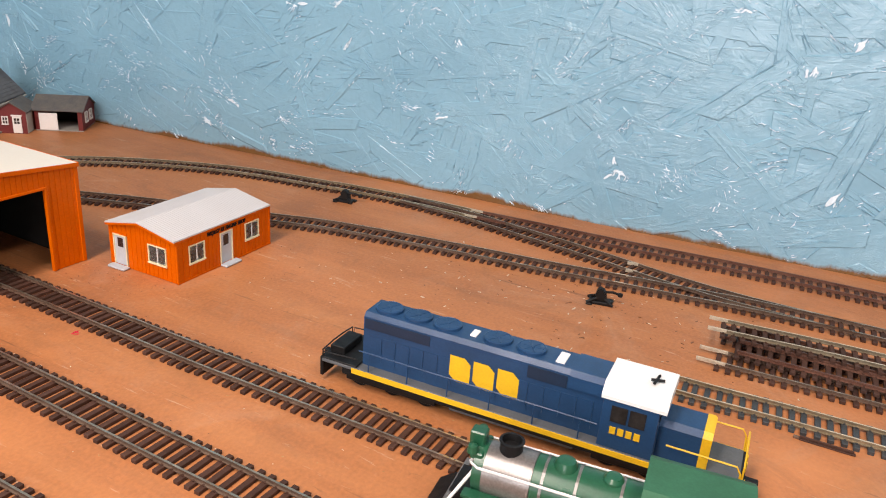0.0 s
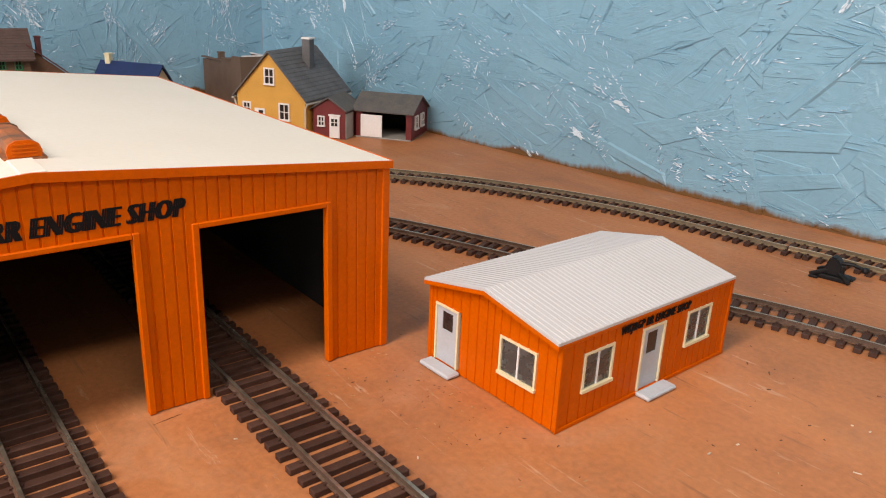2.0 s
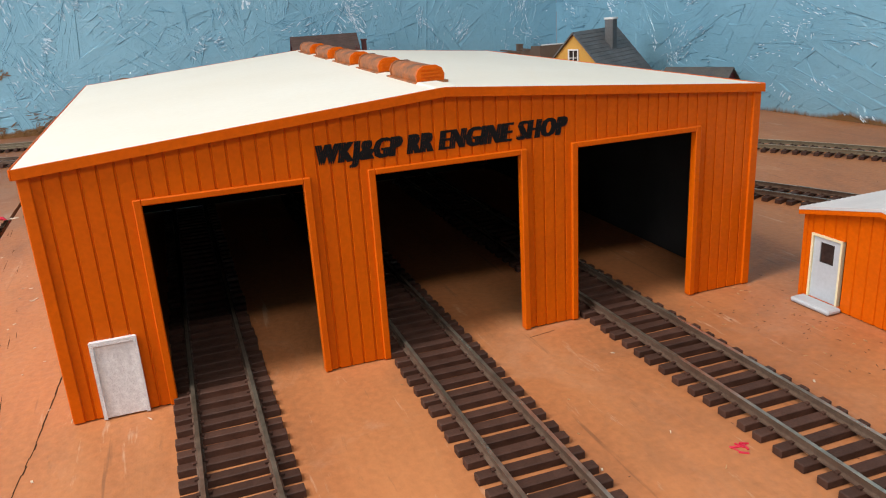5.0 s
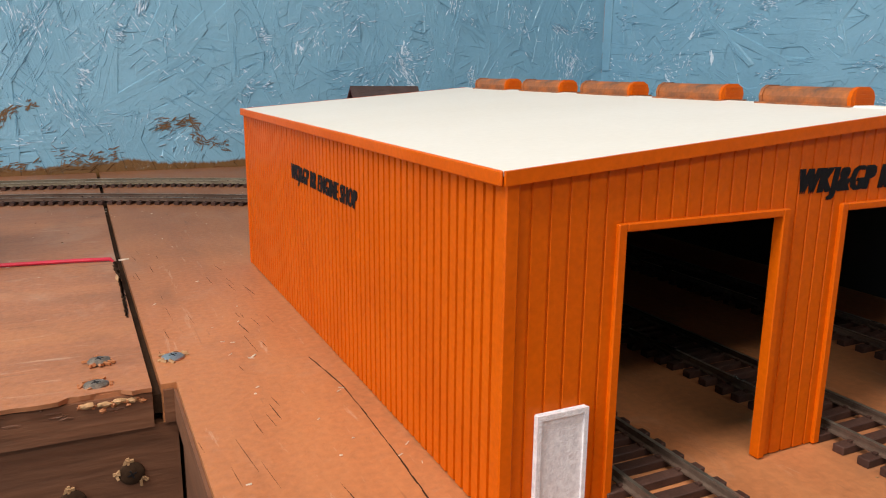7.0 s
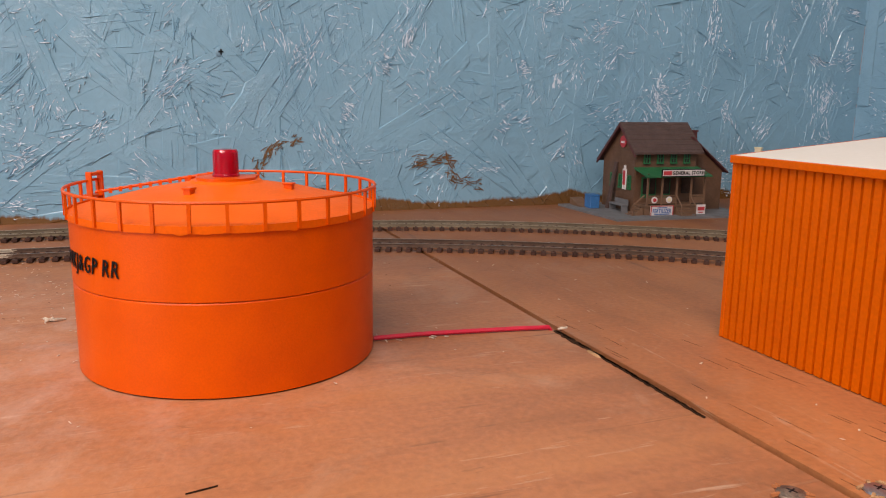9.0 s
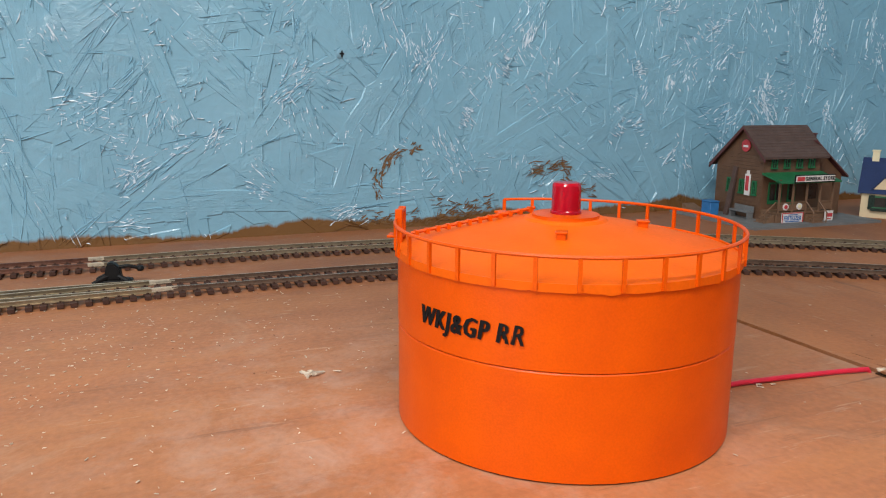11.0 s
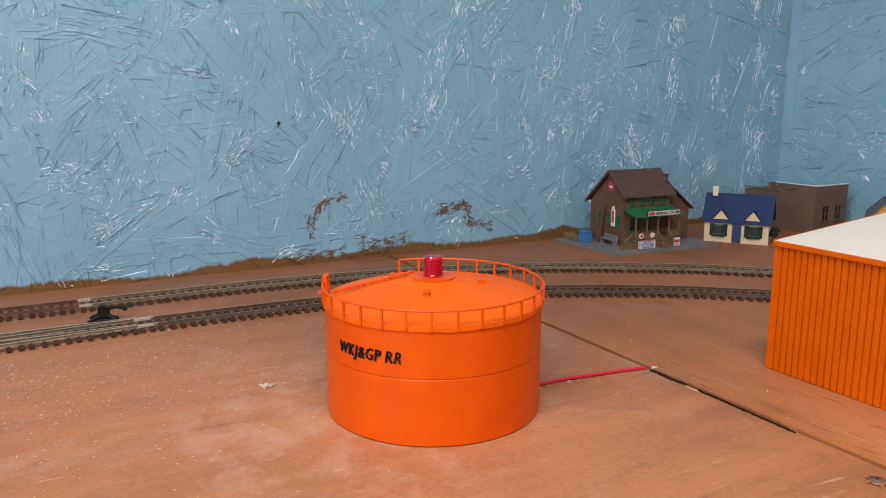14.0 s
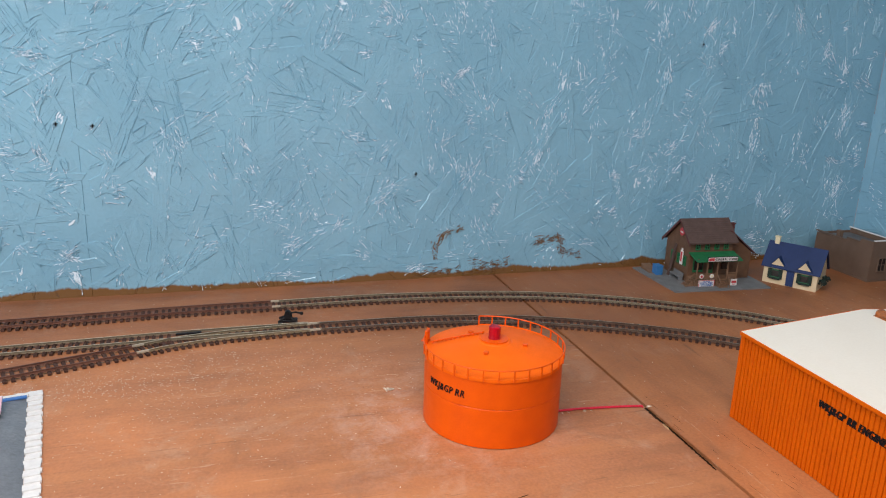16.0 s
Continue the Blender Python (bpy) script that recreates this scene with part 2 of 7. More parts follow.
BOARD_A = board_material("brown_painted_board", (1, 0.12, 1), (0.46, 0.170, 0.062), (0.36, 0.128, 0.046), dust_most=0.3, patchy=(0.40, -0.25, 0.60, 0.80))
BOARD_B = board_material("brown_painted_plywood", (0.12, 1, 1), (0.44, 0.172, 0.074), (0.32, 0.123, 0.054), (-0.242, 0.304, 0.0), patchy=(-0.45, 0.10, 0.36, 0.52))
EDGE = material("brown_painted_lumber", (0.19, 0.075, 0.034), 0.6, 0.18, 30, 300, 0.6, 0.0008, tint=(0.12, 0.047, 0.021), stretch=(0.15, 0.15, 1))
RAW = material("splintered_wood", (0.52, 0.30, 0.14), 0.75, 0.2, 120, 900, 0.6, 0.0006)
# dark brown of gap and cracks; stands for the shade in holes and gouge
GAP = material("dark_recess_tone", (0.050, 0.026, 0.014), 0.9, 0.2, spec=0.1)
BLUE_WALL = wall_material("blue_painted_strand_board")
BLUE_WALL_EAST = wall_material("blue_painted_strand_board_thin_brush_line", (0.0168, 0.0208))
ORANGE = material("orange_painted_plastic", (0.62, 0.106, 0.0005), 0.44, 0.07, 45, 700, 0.25, 0.00025, tint=(0.56, 0.090, 0.0005), spec=0.16)
BLUE_PAINT = material("blue_wall_paint", (0.245, 0.455, 0.585), 0.3, 0.04, 60, 400, 0.2, 0.0003, tint=(0.21, 0.40, 0.53))
# one white for bare fibre and for glints of the gloss put into colour
FIBRE_GLINT = material("pale_fibre_and_glint", (0.76, 0.90, 1.0), 0.25, 0.08, 200, 900, 0.3, 0.0003)
ORANGE_TANK = material("orange_sprayed_plastic", (0.75, 0.096, 0.001), 0.36, 0.05, 60, 1600, 0.25, 0.0003, tint=(0.66, 0.078, 0.001), spec=0.22)
# the tank's orange, paler: light from above is put into the colour
ORANGE_TOP_LIT = material("orange_plastic_top_lit", (0.86, 0.130, 0.003), 0.5, 0.05, 60, 900, 0.2, 0.0002, spec=0.15)
ORANGE_WORN = material("worn_orange_and_rust_plastic", (0.46, 0.125, 0.02), 0.55, 0.2, 160, 900, 0.3, 0.0003, tint=(0.12, 0.062, 0.036))
CREAM_ROOF = material("cream_white_plastic_roof", (0.74, 0.70, 0.62), 0.55, 0.02, 12, 500, 0.2, 0.0002, tint=(0.70, 0.655, 0.57))
GREY_ROOF = material("pale_grey_plastic_roof", (0.56, 0.545, 0.55), 0.45, 0.02, 30, 600, 0.15, 0.0002, tint=(0.52, 0.505, 0.505))
# near-black that puts the shade inside shop and barn into the colour
INSIDE_SHADE = material("black_inside_shade", (0.012, 0.011, 0.010), 0.8, 0.2)
CREAM = material("cream_plastic_frame", (0.78, 0.70, 0.46), 0.45, 0.05, 80)
GREY_DOOR = material("grey_plastic_door", (0.46, 0.50, 0.54), 0.45, 0.05, 80)
WHITE = material("white_painted_plastic", (0.80, 0.79, 0.78), 0.5, 0.04, 90)
SPECKLED = material("speckled_white_door", (0.78, 0.77, 0.78), 0.55, 0.06, 700, 2200, 0.7, 0.0004, tint=(0.60, 0.58, 0.60))
INK = material("black_decal_ink", (0.008, 0.008, 0.009), 0.6, 0.1, spec=0.15)
TIE = material("brown_plastic_tie", (0.050, 0.023, 0.016), 0.6, 0.15, 200, 1500, 0.3, 0.0003, tint=(0.072, 0.034, 0.024), rand=0.2, spec=0.25)
TIE_BLACK = material("black_plastic_tie", (0.045, 0.05, 0.055), 0.5, 0.15, 200, 1500, 0.3, 0.0003, rand=0.15)
RAIL = material("weathered_rail", (0.11, 0.066, 0.046), 0.45, 0.2, 60, 700, 0.3, 0.0002, metal=0.35, tint=(0.16, 0.11, 0.08))
RAIL_HEAD = material("worn_rail_head", (0.60, 0.52, 0.42), 0.3, 0.25, 40, 300, 0.3, 0.0002, metal=0.85, tint=(0.34, 0.27, 0.20))
RAIL_DARK = material("maroon_rail", (0.13, 0.055, 0.038), 0.4, 0.2, 60, 700, 0.3, 0.0002, metal=0.4, tint=(0.20, 0.10, 0.07))
RAIL_TAN = material("tan_nickel_rail", (0.17, 0.135, 0.09), 0.4, 0.18, 60, 700, 0.2, 0.0002, metal=0.4, tint=(0.26, 0.215, 0.15))
RAIL_CREAM = material("pale_cream_rail_head", (0.66, 0.58, 0.43), 0.35, 0.15, 60, 400, 0.2, 0.0002, metal=0.35, tint=(0.50, 0.42, 0.30))
JOINER = material("bare_pale_rail_end", (0.62, 0.54, 0.42), 0.4, 0.15, 200, 900, 0.2, 0.0002, metal=0.2)
RAIL_BRASS = material("brass_rail", (0.36, 0.29, 0.19), 0.35, 0.15, 90, 700, 0.2, 0.0002, metal=0.6)
RUST = material("rusty_screw_head", (0.36, 0.27, 0.20), 0.45, 0.3, 400, 2000, 0.4, 0.0002, metal=0.6)
STEEL = material("zinc_screw", (0.55, 0.56, 0.57), 0.35, 0.15, 400, 2000, 0.3, 0.0002, metal=0.9)
BLACK = material("black_plastic", (0.010, 0.010, 0.011), 0.5, 0.2, 200, spec=0.25)
RED_WIRE = material("red_insulated_wire", (0.62, 0.02, 0.055), 0.35, 0.06, 200)
CHIP = material("pale_wood_chip", (0.78, 0.66, 0.52), 0.8, 0.2, 300)
BROWN_SMEAR = material("brown_brush_mark", (0.20, 0.105, 0.040), 0.55, 0.2, 150)
LOCO_BLUE = material("dark_blue_loco_paint", (0.013, 0.056, 0.140), 0.4, 0.1, 60, 900, 0.15, 0.0002, spec=0.4)
LOCO_DARK = material("shadow_blue_grille_paint", (0.006, 0.022, 0.055), 0.5, 0.1, 60, 900, 0.15, 0.0002)
LOCO_GREY = material("grey_loco_deck", (0.10, 0.11, 0.12), 0.6, 0.1, 80)
YELLOW = material("yellow_loco_paint", (0.80, 0.47, 0.02), 0.45, 0.06, 80)
GREEN = material("green_loco_paint", (0.010, 0.092, 0.047), 0.3, 0.1, 60)
GREEN_ROOF = material("matt_green_cab_roof", (0.022, 0.125, 0.064), 0.6, 0.1, 60)
SILVER = material("silver_smokebox_paint", (0.27, 0.25, 0.24), 0.32, 0.15, 60, metal=0.6)
ROOF_BROWN = material("dark_brown_shingle_roof", (0.098, 0.058, 0.048), 0.7, 0.12, 120, 900, 0.4, 0.0004)
ROOF_MAROON = material("maroon_roof", (0.12, 0.035, 0.035), 0.6, 0.12, 120)
BROWN_CLAP = material("brown_clapboard", (0.15, 0.077, 0.042), 0.6, 0.12, 120)
BROWN_WOOD = material("brown_plastic_timber", (0.19, 0.105, 0.060), 0.6, 0.12, 120)
SHUTTER = material("green_plastic_trim", (0.012, 0.15, 0.055), 0.5, 0.1, 120)
SLATE = material("grey_slate_roof", (0.135, 0.135, 0.14), 0.65, 0.12, 90, 700, 0.4, 0.0004)
DARK_SLATE = material("dark_shingle_roof", (0.085, 0.08, 0.08), 0.7, 0.15, 120, 700, 0.4, 0.0004, tint=(0.13, 0.115, 0.10))
HOUSE_YELLOW = material("ochre_yellow_house_wall", (0.66, 0.35, 0.065), 0.6, 0.06, 60)
BARN_RED = material("barn_red_wall", (0.175, 0.022, 0.022), 0.55, 0.12, 80)
STONE = material("pale_grey_base", (0.36, 0.34, 0.31), 0.75, 0.1, 80)
PLATFORM = material("grey_plastic_base", (0.17, 0.175, 0.18), 0.65, 0.1, 80)
BLUE_ROOF = material("blue_plastic_roof", (0.014, 0.034, 0.115), 0.5, 0.1, 80, spec=0.3)
BLUE_DOOR = material("blue_plastic_door", (0.010, 0.034, 0.13), 0.4, 0.1, 80)
BEIGE_HOUSE = material("cream_house_wall", (0.68, 0.56, 0.36), 0.55, 0.05, 80)
BUSH = material("dark_green_flock", (0.02, 0.045, 0.035), 0.9, 0.3, 600, 1500, 0.8, 0.001)
TAN_BUILDING = material("tan_brown_building", (0.155, 0.100, 0.070), 0.6, 0.08, 60)
GUTTER = material("pale_gutter_plastic", (0.55, 0.52, 0.45), 0.5, 0.06, 80)
DARK_GLASS = material("dark_window_film", (0.035, 0.03, 0.028), 0.12, 0.2, 200, 900, 0.05, 0.0001)
SIGN_WHITE = material("white_paper_sign", (0.72, 0.70, 0.68), 0.5, 0.04, 300)
SIGN_RED = material("red_printed_paper", (0.55, 0.05, 0.06), 0.5, 0.08, 300)
SIGN_BLUE = material("blue_printed_paper", (0.05, 0.16, 0.42), 0.5, 0.08, 300)
BIN_BLUE = material("blue_plastic_crate", (0.03, 0.17, 0.42), 0.45, 0.08, 200)
POUCH_GREY = material("grey_plastic_film", (0.16, 0.17, 0.19), 0.22, 0.1, 40, 300, 0.5, 0.001)
POUCH_WHITE = material("white_crimped_plastic", (0.70, 0.69, 0.68), 0.35, 0.06, 200, 400, 0.5, 0.0008)
PINK = material("pink_printed_label", (0.78, 0.50, 0.54), 0.4, 0.05, 100)
CONCRETE = material("grey_concrete_floor", (0.22, 0.21, 0.20), 0.8, 0.12, 4, 120, 0.3, 0.002)
PLASTER = material("off_white_room_wall", (0.62, 0.60, 0.56), 0.8, 0.05, 3, 90, 0.2, 0.001)
FIXTURE = material("white_enamel_fixture", (0.80, 0.80, 0.80), 0.4, 0.03, 20)


def red_plastic():
    m = bpy.data.materials.new("translucent_red_plastic")
    m.use_nodes = True
    b = m.node_tree.nodes["Principled BSDF"]
    b.inputs["Base Color"].default_value = (0.72, 0.006, 0.034, 1)
    b.inputs["Roughness"].default_value = 0.12
    b.inputs["Transmission Weight"].default_value = 0.6
    b.inputs["IOR"].default_value = 1.49
    return m


def pane_glass():
    m = bpy.data.materials.new("clear_window_plastic")
    m.use_nodes = True
    nt = m.node_tree
    b = nt.nodes["Principled BSDF"]
    b.inputs["Base Color"].default_value = (0.50, 0.51, 0.50, 1)
    b.inputs["Roughness"].default_value = 0.10
    b.inputs["Transmission Weight"].default_value = 0.9
    b.inputs["IOR"].default_value = 1.45
    n = node(nt, "ShaderNodeTexNoise", Scale=220.0, Detail=3.0)
    r = nt.nodes.new("ShaderNodeMapRange")
    r.inputs[1].default_value, r.inputs[2].default_value, r.inputs[3].default_value, r.inputs[4].default_value = 0.5, 0.62, 0.06, 0.5
    tc = nt.nodes.new("ShaderNodeTexCoord")
    nt.links.new(tc.outputs["Object"], n.inputs["Vector"])
    nt.links.new(n.outputs["Fac"], r.inputs[0])
    nt.links.new(r.outputs[0], b.inputs["Roughness"])
    return m


RED_LENS = red_plastic()
GLASS = pane_glass()

# ---- mesh helpers ----


def thing(name, label="", category="", x=0, y=0, z=0, rz=0, group="", kind=""):
    ob = new(name)
    ob.empty_display_size = 0.01
    ob.matrix_world = pose(x, y, z, 0, 0, rz)
    return tagged(ob, label, category, group, kind)


def part(name, bm, mat, parent=None, label="", smooth=False):
    """Links a bmesh as one mesh object under a thing or a part."""
    me = bpy.data.meshes.new(name)
    bmesh.ops.recalc_face_normals(bm, faces=bm.faces)
    bm.to_mesh(me)
    bm.free()
    me.materials.append(mat)
    if smooth:
        for p in me.polygons:
            p.use_smooth = True
        me.set_sharp_from_angle(angle=radians(28))
    ob = new(name, me)
    ob.parent = parent
    return tagged(ob, label)


def put(me, name, parent, x, y, z, rz=0, ry=0, rx=0):
    """One more object on a shared mesh."""
    ob = new(name, me)
    ob.parent = parent
    ob.matrix_basis = pose(x, y, z, rx, ry, rz)
    return ob


def box(bm, x0, x1, y0, y1, z0, z1, bevel=0.0, m=None):
    r = bmesh.ops.create_cube(bm, size=1)
    vs = r["verts"]
    bmesh.ops.scale(bm, vec=(x1 - x0, y1 - y0, z1 - z0), verts=vs)
    bmesh.ops.translate(bm, vec=((x0 + x1) / 2, (y0 + y1) / 2, (z0 + z1) / 2), verts=vs)
    if m is not None:
        bmesh.ops.transform(bm, matrix=m, verts=vs)
    if bevel:
        es = list({e for v in vs for e in v.link_edges})
        bmesh.ops.bevel(bm, geom=es, offset=bevel, segments=1, affect="EDGES")
    return bm


def boxes(*rows, bevel=0.0):
    bm = bmesh.new()
    for r in rows:
        box(bm, *r, bevel=bevel)
    return bm


def prism(bm, pts, y0, y1, axis="y"):
    """Extrudes a polygon: pts in (x, z) along y, or (y, z) along x, or (x, y) along z."""
    put3 = {"y": lambda a, b, t: (a, t, b), "x": lambda a, b, t: (t, a, b), "z": lambda a, b, t: (a, b, t)}[axis]
    lo = [bm.verts.new(put3(a, b, y0)) for a, b in pts]
    hi = [bm.verts.new(put3(a, b, y1)) for a, b in pts]
    n = len(pts)
    bm.faces.new(lo)
    bm.faces.new(hi[::-1])
    for i in range(n):
        bm.faces.new((lo[i], lo[(i + 1) % n], hi[(i + 1) % n], hi[i]))
    return bm


def lathe(bm, profile, n=48, x=0, y=0, z=0, closed=False):
    """Turns (radius, height) pairs round a standing axis."""
    rings = []
    for r, h in profile:
        if r < 1e-6:
            rings.append([bm.verts.new((x, y, z + h))])
        else:
            rings.append([bm.verts.new((x + r * math.cos(2 * math.pi * i / n), y + r * math.sin(2 * math.pi * i / n), z + h)) for i in range(n)])
    for a, b in zip(rings, rings[1:]):
        for i in range(n):
            j = (i + 1) % n
            if len(a) == 1 and len(b) > 1:
                bm.faces.new((a[0], b[j], b[i]))
            elif len(b) == 1 and len(a) > 1:
                bm.faces.new((a[i], a[j], b[0]))
            elif len(a) > 1:
                bm.faces.new((a[i], a[j], b[j], b[i]))
    return bm


def tube(bm, pts, r, n=8):
    """A round bar along points."""
    pts = [Vector(p) for p in pts]
    rings = []
    for i, p in enumerate(pts):
        d = (pts[min(i + 1, len(pts) - 1)] - pts[max(i - 1, 0)]).normalized()
        up = Vector((0, 0, 1)) if abs(d.z) < 0.9 else Vector((1, 0, 0))
        s = d.cross(up).normalized()
        u = s.cross(d)
        rings.append([bm.verts.new(p + r * (math.cos(2 * math.pi * k / n) * s + math.sin(2 * math.pi * k / n) * u)) for k in range(n)])
    for a, b in zip(rings, rings[1:]):
        for k in range(n):
            bm.faces.new((a[k], a[(k + 1) % n], b[(k + 1) % n], b[k]))
    bm.faces.new(rings[0][::-1])
    bm.faces.new(rings[-1])
    return bm


def letters(name, words, height, width, mat, parent, m, slant=0.0, thick=0.0002, bold=0.0, bend=None, label="", heavy=0.0):
    """Writing as a thin mesh: built-in font, fitted to a height and width; m lays its plane (x along, y up). bend: radius of a drum it lies on."""
    c = bpy.data.curves.new(name, "FONT")
    c.body, c.shear, c.extrude, c.offset = words, slant, 0.02, bold
    c.resolution_u = 2
    c.space_character, c.space_word = 1.14, 0.9
    tmp = bpy.data.objects.new(name, c)
    scene.collection.objects.link(tmp)
    dg = bpy.context.evaluated_depsgraph_get()
    dg.update()
    me = bpy.data.meshes.new_from_object(tmp.evaluated_get(dg))
    scene.collection.objects.unlink(tmp)
    bpy.data.objects.remove(tmp)
    co = np.array([v.co[:] for v in me.vertices])
    lo, hi = co.min(0), co.max(0)
    for v in me.vertices:
        a = (v.co.x - lo[0]) / (hi[0] - lo[0]) * width
        h = (v.co.y - lo[1]) / (hi[1] - lo[1]) * height
        d = (v.co.z - lo[2]) / max(1e-6, hi[2] - lo[2]) * thick
        if bend:
            v.co = ((bend + d) * math.sin(a / bend), h, (bend + d) * math.cos(a / bend) - bend)
        else:
            v.co = (a, h, d)
    if heavy:
        # broaden the strokes with copies set a hair to either side
        bm = bmesh.new()
        for k in (-1, 0, 1):
            start = len(bm.verts)
            bm.from_mesh(me)
            bm.verts.ensure_lookup_table()
            for v in bm.verts[start:]:
                v.co.x += k * heavy
                v.co.z += 0.00002 * k
        bm.to_mesh(me)
        bm.free()
    me.transform(m)
    me.materials.clear()
    me.materials.append(mat)
    ob = new(name, me)
    ob.parent = parent
    return tagged(ob, label)


FRONT = Matrix(((1, 0, 0, 0), (0, 0, -1, 0), (0, 1, 0, 0), (0, 0, 0, 1)))  # plane that faces -y


def spline(points, step):
    """Even steps along a smooth line through plan points: (x, y, heading)."""
    p = [Vector(q) for q in points]
    p = [2 * p[0] - p[1]] + p + [2 * p[-1] - p[-2]]
    fine = []
    for i in range(1, len(p) - 2):
        for k in range(40):
            t = k / 40
            a, b, c, d = p[i - 1], p[i], p[i + 1], p[i + 2]
            fine.append(0.5 * (2 * b + (c - a) * t + (2 * a - 5 * b + 4 * c - d) * t * t + (3 * b - a - 3 * c + d) * t ** 3))
    fine.append(p[-2])
    out, want, run = [], 0.0, 0.0
    for a, b in zip(fine, fine[1:]):
        s = (b - a).length
        while want <= run + s:
            q = a.lerp(b, (want - run) / s)
            out.append((q.x, q.y, math.atan2(b.y - a.y, b.x - a.x)))
            want += step
        run += s
    if want - step < run - 0.0005:
        out.append((p[-2].x, p[-2].y, out[-1][2]))
    return out

# ---- the room ----
room = (-2.6, 1.2, -2.6, 1.0)


def plain(name, row, mat, label, category):
    return tagged(part(name, boxes(row), mat), label, category, kind="structure")


plain("floor", (-2.7, 1.3, -2.7, 1.1, -1.02, -0.95), CONCRETE, "grey concrete floor of the layout room", "floor")
plain("ceiling", (-2.7, 1.3, -2.7, 1.1, 1.5, 1.56), PLASTER, "off-white ceiling of the layout room", "ceiling")
# unseen room wall; its opening is added to go with the side fill
west = thing("wall_west", "off-white unseen room wall with an added opening", "wall", kind="structure")
for row in ((-2.7, -2.6, -2.7, -1.35, -0.95, 1.5), (-2.7, -2.6, -0.05, 1.1, -0.95, 1.5), (-2.7, -2.6, -1.35, -0.05, -0.95, 0.0), (-2.7, -2.6, -1.35, -0.05, 1.1, 1.5)):
    part("wall_piece", boxes(row), PLASTER, west)
plain("wall_south", (-2.6, 1.3, -2.7, -2.6, -0.95, 1.5), PLASTER, "off-white room wall behind the aisle", "wall")


def fixture(x, y, z):
    """A tube light hung on two rods from the ceiling, lamp side down."""
    f = thing("ceiling_light", "white enamel fluorescent light hung on rods", "ceiling light", x, y, z, group="ceiling lights")
    part("housing", boxes((-0.62, 0.62, -0.13, 0.13, 0.0, 0.045), bevel=0.004), FIXTURE, f)
    for u in (-0.45, 0.45):
        part("hanger_rod", tube(bmesh.new(), [(u, 0, 0.045), (u, 0, 1.5 - z)], 0.004, 8), FIXTURE, f)
    return f


fixture(-0.74, -0.26, 1.015)
fixture(-0.20, -1.05, 1.165)

# backdrop walls of strand board, painted sky blue
CORNER = (0.490, 0.6345)
WALL_B = -1.05                                     # turn of the north wall, degrees
WALL_A = math.degrees(math.atan2(-0.870, 0.0785))   # runs from the corner towards the aisle


class Sheet:
    """Points and faces gathered for one large mesh, with a grain direction for each flake."""

    def __init__(self):
        self.points, self.faces, self.grain = [], [], []

    def mesh(self, name, mat, parent, label, shift):
        me = bpy.data.meshes.new(name)
        me.from_pydata([(x + shift, y, z) for x, y, z in self.points], [], self.faces)
        me.uv_layers.new(name="grain").data.foreach_set("uv", [c for face in self.grain for uv in face for c in uv])
        me.materials.append(mat)
        ob = new(name, me)
        ob.parent = parent
        return tagged(ob, label, kind="stuff")


def slab(sheet, x, z, a, quad, heights, off, flare=1.3):
    """One flake: a crooked quad lifted by its corner heights, its sides sloping down to the board under the paint."""
    ca, sa = math.cos(a), math.sin(a)
    k, n = len(sheet.points), len(quad)
    for (u, v), h in zip(quad, heights):
        sheet.points.append((x + u * ca - v * sa, -h, z + u * sa + v * ca))
    for (u, v), h in zip(quad, heights):
        e = max(h, 0.0) * flare
        u, v = u + math.copysign(e, u), v + math.copysign(e, v)
        sheet.points.append((x + u * ca - v * sa, 0.0001, z + u * sa + v * ca))
    sheet.faces.append(tuple(range(k, k + n)))
    sheet.grain.append([(u + off, v + off) for u, v in quad])
    for i in range(n):
        j = (i + 1) % n
        sheet.faces.append((k + i, k + n + i, k + n + j, k + j))
        sheet.grain.append([(0, 0)] * 4)


def ridge(sheet, x, z, a, ln, wd, low, top, bow, rng):
    """A painted-over splinter: a thin crooked tent."""
    ca, sa = math.cos(a), math.sin(a)
    k = len(sheet.points)
    for u, w, h in ((-0.5, 0, low), (rng.uniform(-0.35, -0.1), 0, top), (rng.uniform(0.1, 0.35), 0, low + (top - low) * rng.uniform(0.6, 1)), (0.5, 0, low),
                    (-0.2, -1, low - 0.0001), (0.2, -1, low - 0.0001), (0.2, 1, low - 0.0001), (-0.2, 1, low - 0.0001)):
        uu, ww = u * ln, w * wd + bow * (1 - (2 * u) ** 2)
        sheet.points.append((x + uu * ca - ww * sa, -h, z + uu * sa + ww * ca))
    for f in ((0, 4, 1), (1, 4, 5, 2), (2, 5, 3), (3, 6, 2), (2, 6, 7, 1), (1, 7, 0)):
        sheet.faces.append(tuple(k + i for i in f))
        sheet.grain.append([(0, 0)] * len(f))


